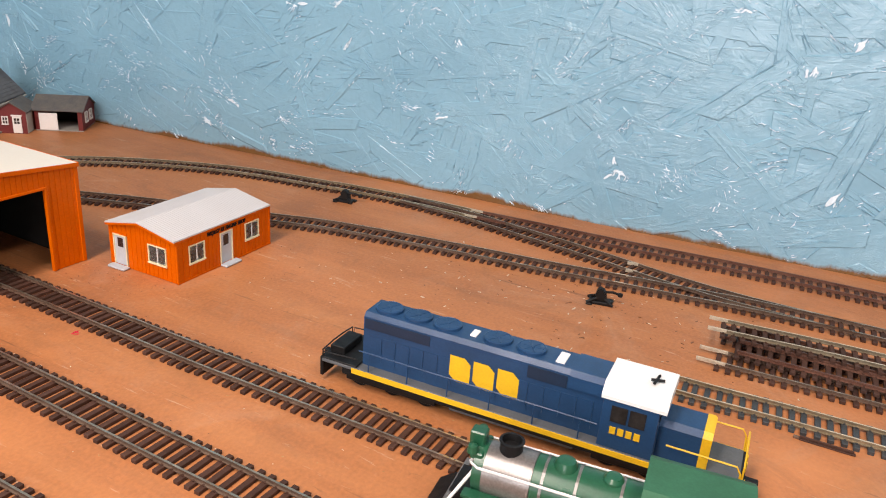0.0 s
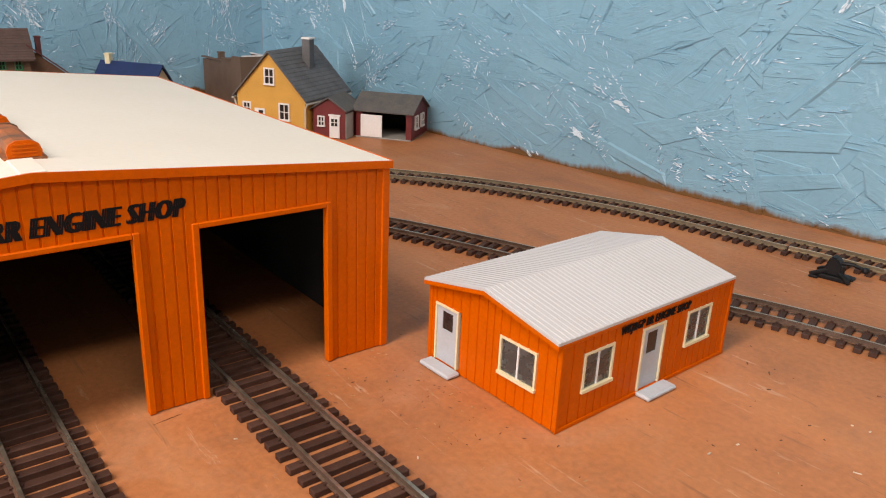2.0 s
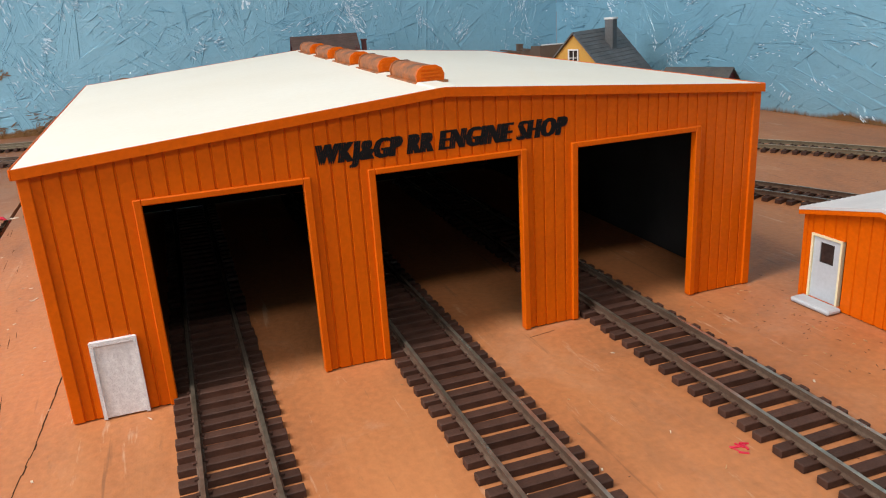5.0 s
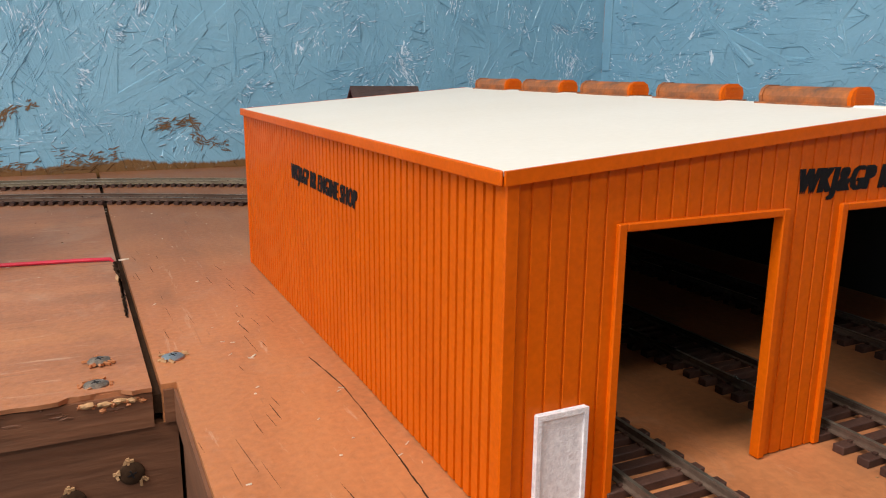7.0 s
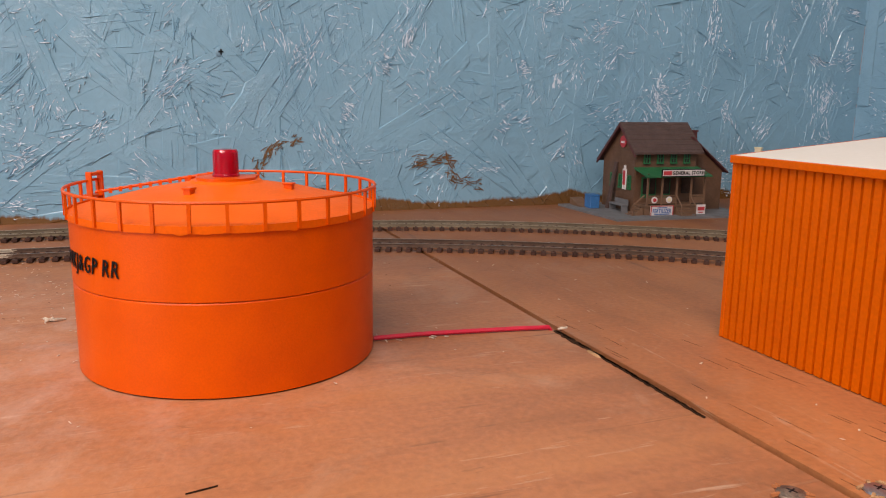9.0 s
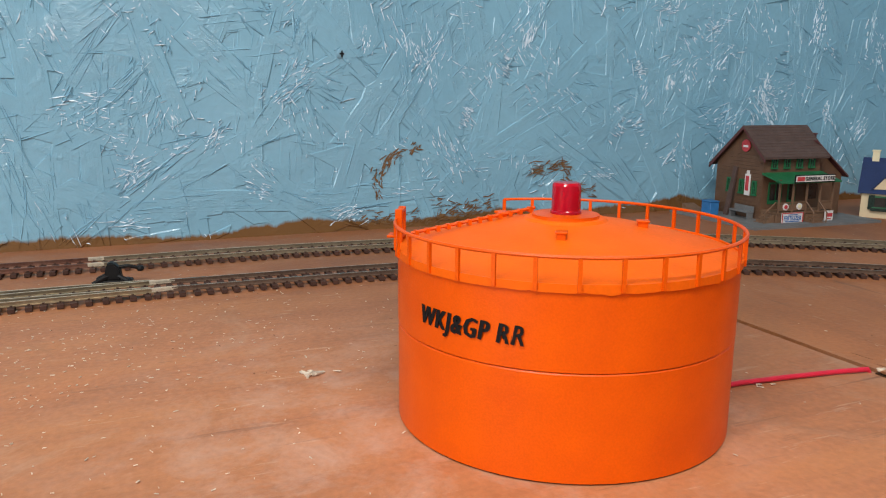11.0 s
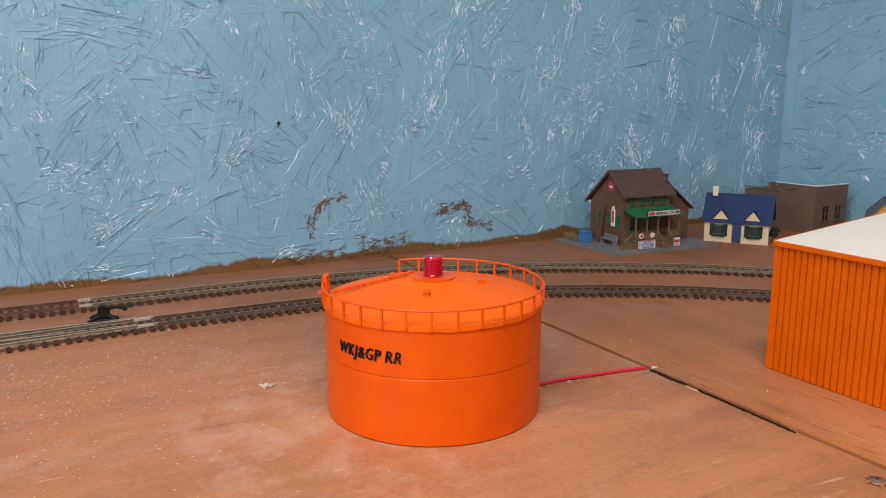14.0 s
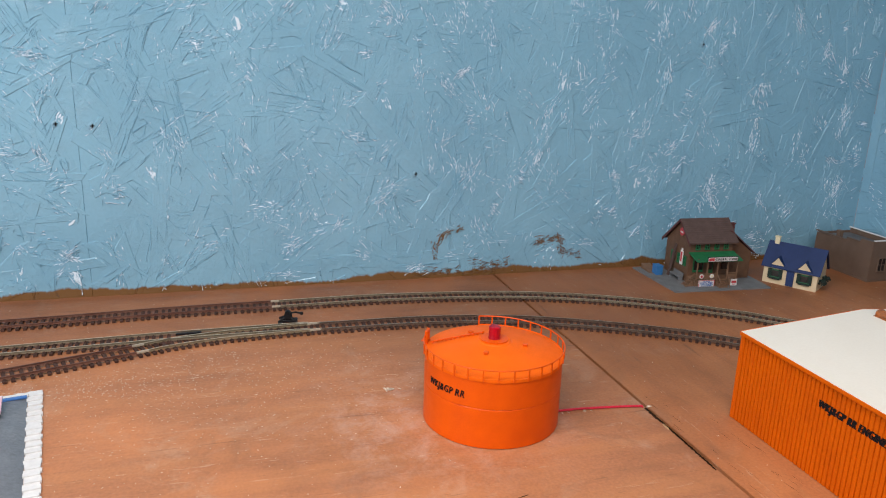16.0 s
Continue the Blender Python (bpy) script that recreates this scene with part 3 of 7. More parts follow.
def strands(length, height, count, seed, lean, east):
    """Flakes of a strand board laid over one another: long smooth slabs, ridges along them, torn slivers, bare fibre
    and painted glints where they end.
    """
    rng = random.Random(seed)
    blue, pale = Sheet(), Sheet()
    inside = lambda px, pz, m: m < px < length - m and m * 0.2 < pz < height - m
    thick = 0.0011 if east else 0.0008
    for k in range(count):
        x, z = rng.uniform(0.0, length), rng.uniform(0.0, height)
        ln, wd = rng.uniform(0.035, 0.125), rng.uniform(0.006, 0.021)
        a = rng.gauss(0, 0.42) + rng.choice(lean)
        if not inside(x, z, 0.035):
            ln, wd = ln * 0.3, wd * 0.5
        if not inside(x, z, 0.012):
            continue
        lift = rng.uniform(0.0002, thick)
        side = rng.choice((-1, 1))
        tilt = rng.uniform(0.0, 0.00010)
        h = [lift - side * tilt, lift - side * tilt + rng.uniform(-0.0001, 0.0001), lift + side * tilt + rng.uniform(-0.0001, 0.0001), lift + side * tilt]
        s0, s1 = rng.uniform(-0.6, 0.6) * wd, rng.uniform(-0.6, 0.6) * wd
        quad = [(-ln / 2 + s0, -wd / 2), (ln / 2 + s1, -wd / 2 * rng.uniform(0.6, 1)), (ln / 2 - s1, wd / 2 * rng.uniform(0.6, 1)), (-ln / 2 - s0, wd / 2)]
        slab(blue, x, z, a, quad, h, rng.uniform(0, 9), rng.uniform(0.6, 1.6))
        ca, sa = math.cos(a), math.sin(a)
        # ridges along the flake, close together on some
        for _ in range(rng.randrange(0, 5 if east else 7) if rng.random() < (0.75 if east else 0.62) else rng.randrange(8, 24)):
            u, v = rng.uniform(-0.4, 0.4) * ln, rng.choice((-0.5, 0.5, rng.uniform(-0.5, 0.5), rng.uniform(-0.5, 0.5))) * wd
            rl = min(rng.uniform(0.08, 0.45) * ln, 0.03)
            px, pz = x + u * ca - v * sa, z + u * sa + v * ca
            if inside(px, pz, 0.012):
                ridge(blue, px, pz, a + rng.gauss(0, 0.06), rl, rng.uniform(0.00025, 0.0006), lift, lift + rng.uniform(0.00025, 0.0007), rng.gauss(0, 0.0005), rng)
        # torn slivers in a patch at one end or along one edge
        if rng.random() < 0.55:
            u0, v0, b = rng.choice((-0.5, 0.5, 0.2)) * ln, rng.uniform(-0.6, 0.6) * wd, a + rng.choice((0, 0, 0.3, -0.3, 1.4))
            tight = rng.uniform(0.35, 1.1)
            for _ in range(min(int(rng.paretovariate(1.25) * 9), 75)):
                u, v = u0 + rng.gauss(0, 0.013 * tight), v0 + rng.gauss(0, 0.0060 * tight)
                px, pz = x + u * ca - v * sa, z + u * sa + v * ca
                if not inside(px, pz, 0.010):
                    continue
                rl, rw = min(0.0012 + rng.expovariate(1 / (0.0022 if east else 0.0030)), 0.009 if east else 0.016), rng.uniform(0.00010, 0.00042)
                # flat white bits: some bare fibre, most standing for glints of the gloss
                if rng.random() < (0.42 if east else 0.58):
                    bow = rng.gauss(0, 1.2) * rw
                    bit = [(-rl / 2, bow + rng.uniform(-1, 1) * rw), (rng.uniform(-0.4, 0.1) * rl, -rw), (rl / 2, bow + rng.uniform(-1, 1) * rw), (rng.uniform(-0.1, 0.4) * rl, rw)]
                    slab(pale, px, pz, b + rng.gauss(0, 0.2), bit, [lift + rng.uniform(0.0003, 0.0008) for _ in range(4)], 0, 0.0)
                else:
                    ridge(blue, px, pz, b + rng.gauss(0, 0.2), rl * 1.3, rng.uniform(0.00022, 0.0006), lift, lift + rng.uniform(0.00025, 0.0008), rng.gauss(0, 0.0003), rng)
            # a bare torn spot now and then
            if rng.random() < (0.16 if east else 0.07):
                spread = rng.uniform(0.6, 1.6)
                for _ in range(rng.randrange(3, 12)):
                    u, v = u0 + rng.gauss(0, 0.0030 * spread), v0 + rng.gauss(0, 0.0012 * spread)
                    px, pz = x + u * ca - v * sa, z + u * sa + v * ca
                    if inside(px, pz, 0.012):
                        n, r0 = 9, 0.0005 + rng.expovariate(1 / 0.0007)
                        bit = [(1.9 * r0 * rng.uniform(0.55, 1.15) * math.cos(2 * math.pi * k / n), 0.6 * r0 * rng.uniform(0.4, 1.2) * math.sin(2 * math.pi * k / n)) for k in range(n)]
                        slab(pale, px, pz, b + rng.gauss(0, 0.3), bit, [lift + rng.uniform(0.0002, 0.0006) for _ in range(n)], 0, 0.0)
    return blue, pale


def backdrop(name, x, y, rz, panels, seed, lean, label):
    """A board wall that faces its own -y: panels as (from, to) along it."""
    w = thing(name, label, "wall", x, y, 0, rz, kind="structure")
    east = rz < -45
    paint = BLUE_WALL_EAST if east else BLUE_WALL
    for i, (a, b) in enumerate(panels):
        p = part("panel", boxes((a + 0.0001, b - 0.0001, 0.0, 0.011, -0.1, 0.95), bevel=0.0004), paint, w)
        seen = 1.0 if min(abs(a), abs(b)) < 1.1 else 0.4
        flakes, nick_glints = strands(b - a, 0.62, int(seen * (1050 if east else 1250) * (b - a) / 0.9), seed + i, lean, east)
        for sheet, word, mat, text in ((flakes, "strands", paint, "raised strand flakes under blue paint"), (nick_glints, "nick_glints", FIBRE_GLINT, "pale torn fibre and painted glints on the blue paint")):
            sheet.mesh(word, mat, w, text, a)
    part("backing", boxes((panels[0][0], panels[-1][1], 0.013, 0.05, -0.95, 1.5)), PLASTER, w)
    return w


wall_b = backdrop("wall_north", CORNER[0], CORNER[1], WALL_B, [(-3.0, -2.235), (-2.235, -1.02), (-1.02, 0.0)], 11, (1.57, 1.4, 1.75, 0.75, 2.4, 0.1), "sky-blue painted strand board backdrop with brown brush line")
wall_a = backdrop("wall_east", CORNER[0], CORNER[1], WALL_A, [(0.0, 1.22), (1.22, 2.44), (2.44, 3.2)], 31, (0.0, 0.15, -0.15, 0.5, -0.55, 1.2), "sky-blue painted strand board backdrop with brown brush line")


def screw_head(x, z, parent):
    bm = bmesh.new()
    lathe(bm, [(0, 0.0012), (0.0022, 0.0011), (0.0038, 0.0004), (0.004, 0.0)], 14)
    ob = part("screw", bm, BLUE_PAINT, parent, "screw head under blue paint", True)
    ob.matrix_basis = pose(x, -0.0004, z, 90, 0, 25)
    part("slot", boxes((-0.0022, 0.0022, -0.0006, 0.0006, 0.0008, 0.0014), (-0.0006, 0.0006, -0.0022, 0.0022, 0.0008, 0.00145)), BLACK, ob, "dark cross slot")
    return ob


for x, z in ((-0.990, 0.188), (-0.641, 0.131), (-0.272, 0.290), (-1.025, 0.190), (-0.641, 0.42), (-1.0, 0.45)):
    screw_head(x - 0.015, z, wall_b)
for s, z in ((0.35, 0.17), (0.78, 0.24), (1.19, 0.2)):
    screw_head(s, z, wall_a)


part("corner_strip", boxes((0.0030, 0.0150, -0.0018, -0.0002, 0.095, 0.60), bevel=0.0005), BLUE_WALL_EAST, wall_a, "lapped board edge under blue paint")
# lifted lip of one long strand along wall_east
bm = bmesh.new()
lip = [(0.30 + 0.055 * k, 0.1395 + 0.0025 * k + 0.0012 * math.sin(k * 2.1)) for k in range(19)]
for (u0, z0), (u1, z1) in zip(lip, lip[1:]):
    v = [bm.verts.new(q) for q in ((u0, 0.0004, z0 + 0.0022), (u1, 0.0004, z1 + 0.0022), (u1, -0.0006, z1), (u0, -0.0006, z0), (u1, 0.0008, z1 - 0.0001), (u0, 0.0008, z0 - 0.0001))]
    bm.faces.new(v[:4])
    bm.faces.new((v[3], v[2], v[4], v[5]))
part("long_strand", bm, BLUE_WALL_EAST, wall_a, "long lifted strand under blue paint")


def smear(parent, x, z, strokes, seed):
    """Ragged brush marks, paper thin paint on the board."""
    rng = random.Random(seed)
    bm = bmesh.new()
    for (ax, az), (bx, bz), w, n in strokes:
        for _ in range(int(n * 1.5)):
            t = rng.random()
            px, pz = ax + (bx - ax) * t + rng.gauss(0, w * 0.35), az + (bz - az) * t + rng.gauss(0, w * 0.35)
            ln, th = rng.uniform(0.3, 1.2) * w, rng.uniform(0.00015, 0.0007)
            a = math.atan2(bz - az, bx - ax) + rng.gauss(0.25, 0.35)
            vs = []
            for k in range(7):
                f = 2 * math.pi * k / 7
                u, v = math.cos(f) * ln / 2 * rng.uniform(0.7, 1.1), math.sin(f) * th * rng.uniform(0.5, 1.2)
                vs.append(bm.verts.new((px + u * math.cos(a) - v * math.sin(a), -0.0011 - 0.00003 * rng.random(), pz + u * math.sin(a) + v * math.cos(a))))
            bm.faces.new(vs)
    ob = part("paint_smear", bm, BROWN_SMEAR, parent, "brown brush marks on blue paint")
    ob.location = (x, 0, z)
    return ob


X0 = -CORNER[0] - 0.0025
smear(wall_b, X0, 0, [((-0.101, 0.061), (-0.125, 0.055), 0.006, 26), ((-0.125, 0.055), (-0.136, 0.04), 0.007, 30), ((-0.136, 0.04), (-0.137, 0.02), 0.006, 16)], 3)
smear(wall_b, X0, 0, [((-0.005, 0.042), (0.030, 0.042), 0.010, 40), ((0.030, 0.046), (0.034, 0.024), 0.009, 26), ((0.034, 0.024), (0.062, 0.020), 0.008, 22)], 4)
smear(wall_b, X0, 0, [((-0.10, 0.004), (-0.036, 0.016), 0.009, 60), ((-0.09, 0.02), (-0.06, 0.010), 0.008, 24), ((-0.15, 0.008), (-0.10, 0.006), 0.008, 40)], 5)

# ---- the layout table ----
EDGE_X, GAP_X, EDGE_Y = -0.0525, -0.0603, 0.1078


def plate(name, pts, z0, z1, mat, label, category="layout board"):
    bm = prism(bmesh.new(), pts, z0, z1, "z")
    return tagged(part(name, bm, mat), label, category, kind="structure")


gap_at = lambda y: GAP_X + 0.0020 * max(0.0, (0.30 - y) / 0.195)
wall_at = lambda y: CORNER[0] + 0.0785 / 0.870 * (CORNER[1] - y)
north_at = lambda x: CORNER[1] + math.tan(radians(WALL_B)) * (x - CORNER[0]) + 0.001
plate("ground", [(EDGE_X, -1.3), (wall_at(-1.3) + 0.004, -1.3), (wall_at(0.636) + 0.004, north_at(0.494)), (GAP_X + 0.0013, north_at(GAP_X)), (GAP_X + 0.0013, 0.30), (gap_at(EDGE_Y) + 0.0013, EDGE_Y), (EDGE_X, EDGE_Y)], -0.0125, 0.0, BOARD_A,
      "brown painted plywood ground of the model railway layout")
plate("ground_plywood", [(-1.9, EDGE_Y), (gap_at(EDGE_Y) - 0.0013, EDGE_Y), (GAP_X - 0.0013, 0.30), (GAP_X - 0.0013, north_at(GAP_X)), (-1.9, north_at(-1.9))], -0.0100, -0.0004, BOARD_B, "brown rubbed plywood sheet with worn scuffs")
plain("layout_beam", (-1.9, EDGE_X - 0.0004, EDGE_Y + 0.0008, EDGE_Y + 0.038, -0.060, -0.0128), EDGE, "dark brown painted lumber beam with screw holes", "beam")
plain("layout_beam", (EDGE_X + 0.0008, EDGE_X + 0.038, -1.3, EDGE_Y + 0.03, -0.060, -0.0128), EDGE, "brown painted lumber beam under the board edge", "beam")
plate("gap_filler", [(gap_at(EDGE_Y) - 0.0015, EDGE_Y + 0.001), (gap_at(EDGE_Y) + 0.0015, EDGE_Y + 0.001), (GAP_X + 0.0015, 0.30), (GAP_X + 0.0015, 0.640), (GAP_X - 0.0015, 0.640), (GAP_X - 0.0015, 0.30)], -0.0095, -0.0035, GAP, "dark filler in the gap between two boards", "gap")
for x, y in ((-1.5, 0.2), (-1.5, 0.58), (0.4, -1.15), (0.02, -1.15), (0.4, 0.5), (0.02, 0.5), (-0.8, 0.2), (-0.8, 0.58)):
    plain("table_leg", (x - 0.019, x + 0.019, y - 0.045, y + 0.045, -0.95, -0.0128), EDGE, "brown lumber leg under the layout table", "table leg")

# ---- railway tracks ----
PITCH = 0.0067


def tie_mesh(mat, name="tie"):
    bm = boxes((-0.0016, 0.0016, -0.0142, 0.0142, 0, 0.0022), bevel=0.0002)
    for s in (-1, 1):
        for e in (-1, 1):
            box(bm, -0.0006, 0.0006, s * 0.0085 + e * 0.0013 - 0.0005, s * 0.0085 + e * 0.0013 + 0.0005, 0.0021, 0.0028)
    me = bpy.data.meshes.new(name)
    bmesh.ops.recalc_face_normals(bm, faces=bm.faces)
    bm.to_mesh(me)
    bm.free()
    me.materials.append(mat)
    return me


TIE_ME, TIE_BLACK_ME = tie_mesh(TIE), tie_mesh(TIE_BLACK, "tie_black")
RAIL_SHAPE = [(-0.0011, 0.0), (0.0011, 0.0), (0.0011, 0.0004), (0.0003, 0.0007), (0.0003, 0.0017), (0.00055, 0.0019), (0.00055, 0.0025), (-0.00055, 0.0025), (-0.00055, 0.0019), (-0.0003, 0.0017), (-0.0003, 0.0007), (-0.0011, 0.0004)]

HEADS = {RAIL: RAIL_HEAD, RAIL_TAN: RAIL_CREAM, RAIL_BRASS: RAIL_CREAM}


def rail(line, off, z, mat, parent, name="rail"):
    bm = bmesh.new()
    rings = []
    for x, y, a in line:
        nx, ny = -math.sin(a), math.cos(a)
        rings.append([bm.verts.new((x + (off + u) * nx, y + (off + u) * ny, z + h)) for u, h in RAIL_SHAPE])
    n = len(RAIL_SHAPE)
    for a, b in zip(rings, rings[1:]):
        for k in range(n):
            bm.faces.new((a[k], a[(k + 1) % n], b[(k + 1) % n], b[k]))
    bm.faces.new(rings[0])
    bm.faces.new(rings[-1][::-1])
    ob = part(name, bm, mat, parent)
    if mat in HEADS:
        ob.data.materials.append(HEADS[mat])
        for p in ob.data.polygons:
            p.material_index = int(p.center.z > z + 0.00245)
    return ob


def track(points, label, rail_mat=RAIL, tie_me=TIE_ME, z=0.0, skip=0.0, rails=(1, 1), seed=0, straight=False):
    rng = random.Random(seed)
    t = thing("railway_track", label, "railway track", z=z, group="model railway tracks")
    for s, on in zip((-1, 1), rails):
        if on:
            rail(spline(points, 0.2 if straight else 0.01), s * 0.0085, 0.0021, rail_mat, t)
    line = spline(points, 0.001)
    count = max(1, round(len(line) * 0.001 / PITCH))
    for i in range(count + 1):
        x, y, a = line[min(len(line) - 1, round(i * len(line) / count))]
        if i * PITCH < skip:
            continue
        put(tie_me, "tie", t, x + rng.gauss(0, 0.0002), y + rng.gauss(0, 0.0002), 0, math.degrees(a) + rng.gauss(0, 0.6))
    return t


track([(0.0402, 0.235), (0.0402, 0.0), (0.0404, -0.10), (0.0430, -0.30), (0.052, -0.62), (0.056, -1.0)], "brown plastic tie track running into the shop", seed=1)
track([(0.1066, 0.235), (0.1070, 0.0), (0.1072, -0.10), (0.1069, -0.30), (0.108, -0.62), (0.110, -1.0)], "brown plastic tie track running into the shop", seed=2)
track([(0.1770, 0.235), (0.1778, -0.06), (0.1786, -0.19), (0.1840, -0.33), (0.188, -0.62), (0.19, -1.0)], "brown plastic tie track running into the shop", seed=3)
OUTER_EAST = [(0.5696, -0.9980), (0.5437, -0.5007), (0.5252, -0.3205), (0.5160, -0.2200), (0.5120, -0.1870)]
OUTER_TURNOUT = [(0.5119, -0.1865), (0.5085, -0.1300), (0.4990, -0.0520), (0.4940, -0.0300)]
OUTER_NORTH = [(0.4939, -0.0295), (0.4705, 0.0742), (0.4185, 0.1770), (0.3520, 0.2567), (0.2700, 0.3440), (0.1900, 0.4160), (0.1470, 0.4530), (0.0460, 0.5160), (-0.0700, 0.5570), (-0.2100, 0.5770), (-0.3400, 0.5800)]
track(OUTER_EAST, "outer loop track with maroon rails and white specks", RAIL_DARK, seed=4)
outer_turnout = track(OUTER_TURNOUT, "turnout section of the outer loop with brass rails", RAIL_BRASS, skip=0.003, seed=15)
outer_north = track(OUTER_NORTH, "outer loop track with tan rails curving along the blue backdrop", RAIL_TAN, skip=0.003, seed=16)
track([(-0.3405, 0.5800), (-0.4500, 0.5810), (-0.6000, 0.5760), (-1.0137, 0.5700)], "outer loop track with maroon rails along the blue backdrop", RAIL_DARK, skip=0.003, seed=14)
INNER = [(0.4896, -0.9969), (0.4721, -0.5295), (0.4549, -0.3855), (0.4377, -0.2920), (0.4210, -0.1927), (0.4016, -0.1000), (0.3814, -0.0432), (0.3440, 0.0612), (0.3061, 0.1411), (0.2256, 0.2643), (0.1008, 0.3790), (0.0322, 0.4256), (-0.0467, 0.4643), (-0.1146, 0.4877), (-0.1927, 0.5004), (-0.3084, 0.5056)]
inner = track(INNER, "inner loop track curving past the office and shop", seed=5)
turnout = track([(-0.3069, 0.5056), (-0.3915, 0.5020), (-0.4400, 0.4940), (-0.4720, 0.4835)], "diverging track of a turnout with pale brass rails", RAIL_BRASS, skip=0.003, seed=6)
track([(-0.4725, 0.4833), (-0.5374, 0.4640), (-0.6102, 0.4425), (-0.9942, 0.3300)], "diverging track with maroon rails beyond a turnout", RAIL_DARK, skip=0.003, seed=17)
straight = track([(-0.3114, 0.5077), (-0.3673, 0.5095), (-0.4442, 0.5100), (-0.5195, 0.5080), (-0.6103, 0.5050), (-1.0143, 0.4930)], "straight track of a turnout with tan rails", RAIL_TAN, skip=0.13, seed=7)
crossover = track([(0.4705, -0.5150), (0.4690, -0.4300), (0.4750, -0.3700), (0.4830, -0.3250), (0.4900, -0.2800), (0.4975, -0.2250), (0.5040, -0.1750), (0.5055, -0.1100)], "crossover track between the two loops", RAIL, skip=0.10, seed=8)


def joiner(parent, x, y, heading, length=0.009):
    """Pale bare rail ends slid into a joiner, one on each rail."""
    for side in (-1, 1):
        bm = boxes((-length / 2, length / 2, -0.00060, 0.00060, 0.0034, 0.00475), (-length / 2, length / 2, -0.0004, 0.0004, 0.0021, 0.0034), bevel=0.0002)
        ob = part("rail_joiner", bm, JOINER, parent, "pale bare rail end")
        h = radians(heading)
        ob.matrix_basis = pose(x - side * 0.0085 * math.sin(h), y + side * 0.0085 * math.cos(h), 0, 0, 0, heading)


joiner(outer_north, -0.3380, 0.5799, 180)
joiner(turnout, -0.3050, 0.5053, 181, 0.013)
joiner(turnout, -0.4690, 0.4845, 198, 0.011)
joiner(inner, 0.4482, -0.3440, 100)
joiner(crossover, 0.4785, -0.3440, 101)
joiner(outer_turnout, 0.5115, -0.1830, 96, 0.012)
part("guard_plate", boxes((-0.0120, 0.0120, -0.0014, 0.0014, 0.0022, 0.0044), bevel=0.0004), BLACK, turnout, "black frog plate").matrix_basis = pose(-0.4270, 0.5135, 0, 0, 0, 2)
track([(0.3148, -0.3954), (0.3173, -0.4359), (0.3250, -0.5304), (0.3320, -0.7469), (0.3354, -0.9949)], "straight track with black ties and brass rails", RAIL_BRASS, TIE_BLACK_ME, seed=9)
# spare sections stacked on the ground
spare = track([(0.3660, -0.4330), (0.3770, -0.5800), (0.3905, -0.8568)], "spare track section at the bottom of a stack", RAIL, z=0.0, seed=20)
track([(0.4060, -0.4309), (0.4180, -0.5994), (0.4250, -0.8573)], "spare track section at the bottom of a stack", RAIL_DARK, z=0.0, seed=21)
track([(0.3800, -0.4420), (0.3880, -0.5989), (0.3990, -0.8569)], "spare maroon track section in a stack", RAIL_DARK, z=0.0047, seed=22)
track([(0.4010, -0.4400), (0.4090, -0.5989), (0.4190, -0.8569)], "spare maroon track section in a stack", RAIL_DARK, z=0.0048, seed=23)
top_spare = track([(0.3945, -0.4290), (0.4080, -0.5500), (0.4200, -0.8572)], "spare tan rail section on top of a stack", RAIL_TAN, z=0.0096, seed=24)
joiner(spare, 0.3657, -0.4290, 94, 0.018)
joiner(top_spare, 0.3940, -0.4255, 97, 0.012)


def switch_stand(x, y, rz, label="black plastic turnout switch stand beside the track"):
    s = thing("switch_stand", label, "switch stand", x, y, 0, rz, group="switch stands")
    part("base", boxes((-0.0085, 0.0075, -0.0048, 0.0048, 0, 0.0024), (-0.0105, -0.0060, -0.0075, -0.0020, 0, 0.0015), (0.0040, 0.0090, 0.0010, 0.0070, 0, 0.0015), bevel=0.0005), BLACK, s)
    bm = prism(bmesh.new(), [(-0.0050, 0.0024), (0.0042, 0.0024), (0.0034, 0.0082), (0.0006, 0.0118), (-0.0026, 0.0122), (-0.0042, 0.0080)], -0.0034, 0.0034)
    bmesh.ops.bevel(bm, geom=bm.edges[:], offset=0.0007, segments=2, affect="EDGES")
    part("motor_cover", bm, BLACK, s)
    for pts in ([(-0.003, 0.002, 0.0050), (-0.0075, 0.0050, 0.0026), (-0.0095, 0.0062, 0.0012)], [(0.002, -0.002, 0.0050), (0.0068, -0.0050, 0.0026), (0.0088, -0.0060, 0.0012)], [(-0.002, -0.002, 0.0050), (-0.0075, -0.0048, 0.0028), (-0.0105, -0.0056, 0.0014)]):
        part("bracket_arm", tube(bmesh.new(), pts, 0.0012, 7), BLACK, s)
    bm = tube(bmesh.new(), [(0.001, 0, 0.0090), (0.0075, 0.0015, 0.0092), (0.0125, 0.003, 0.0074)], 0.0010, 8)
    lathe(bm, [(0, 0.0018), (0.0016, 0.0013), (0.002, 0), (0.0016, -0.0013), (0, -0.0018)], 10, 0.0132, 0.0032, 0.0072)
    part("lever", bm, BLACK, s, "black throw lever")
    return s


switch_stand(0.4695, -0.0665, -80)
switch_stand(0.4042, -0.3420, -75)
switch_stand(-0.3285, 0.5345, -8)

# ---- engine shop ----
W, L, EAVE, APEX = 0.233, 0.2475, 0.0738, 0.0834
DOORS = ((0.0266, 0.0722), (0.0926, 0.1417), (0.1610, 0.2082))
DOOR_H = 0.0615


def roofline(x):
    return EAVE + (APEX - EAVE) * (1 - abs(x - W / 2) / (W / 2))


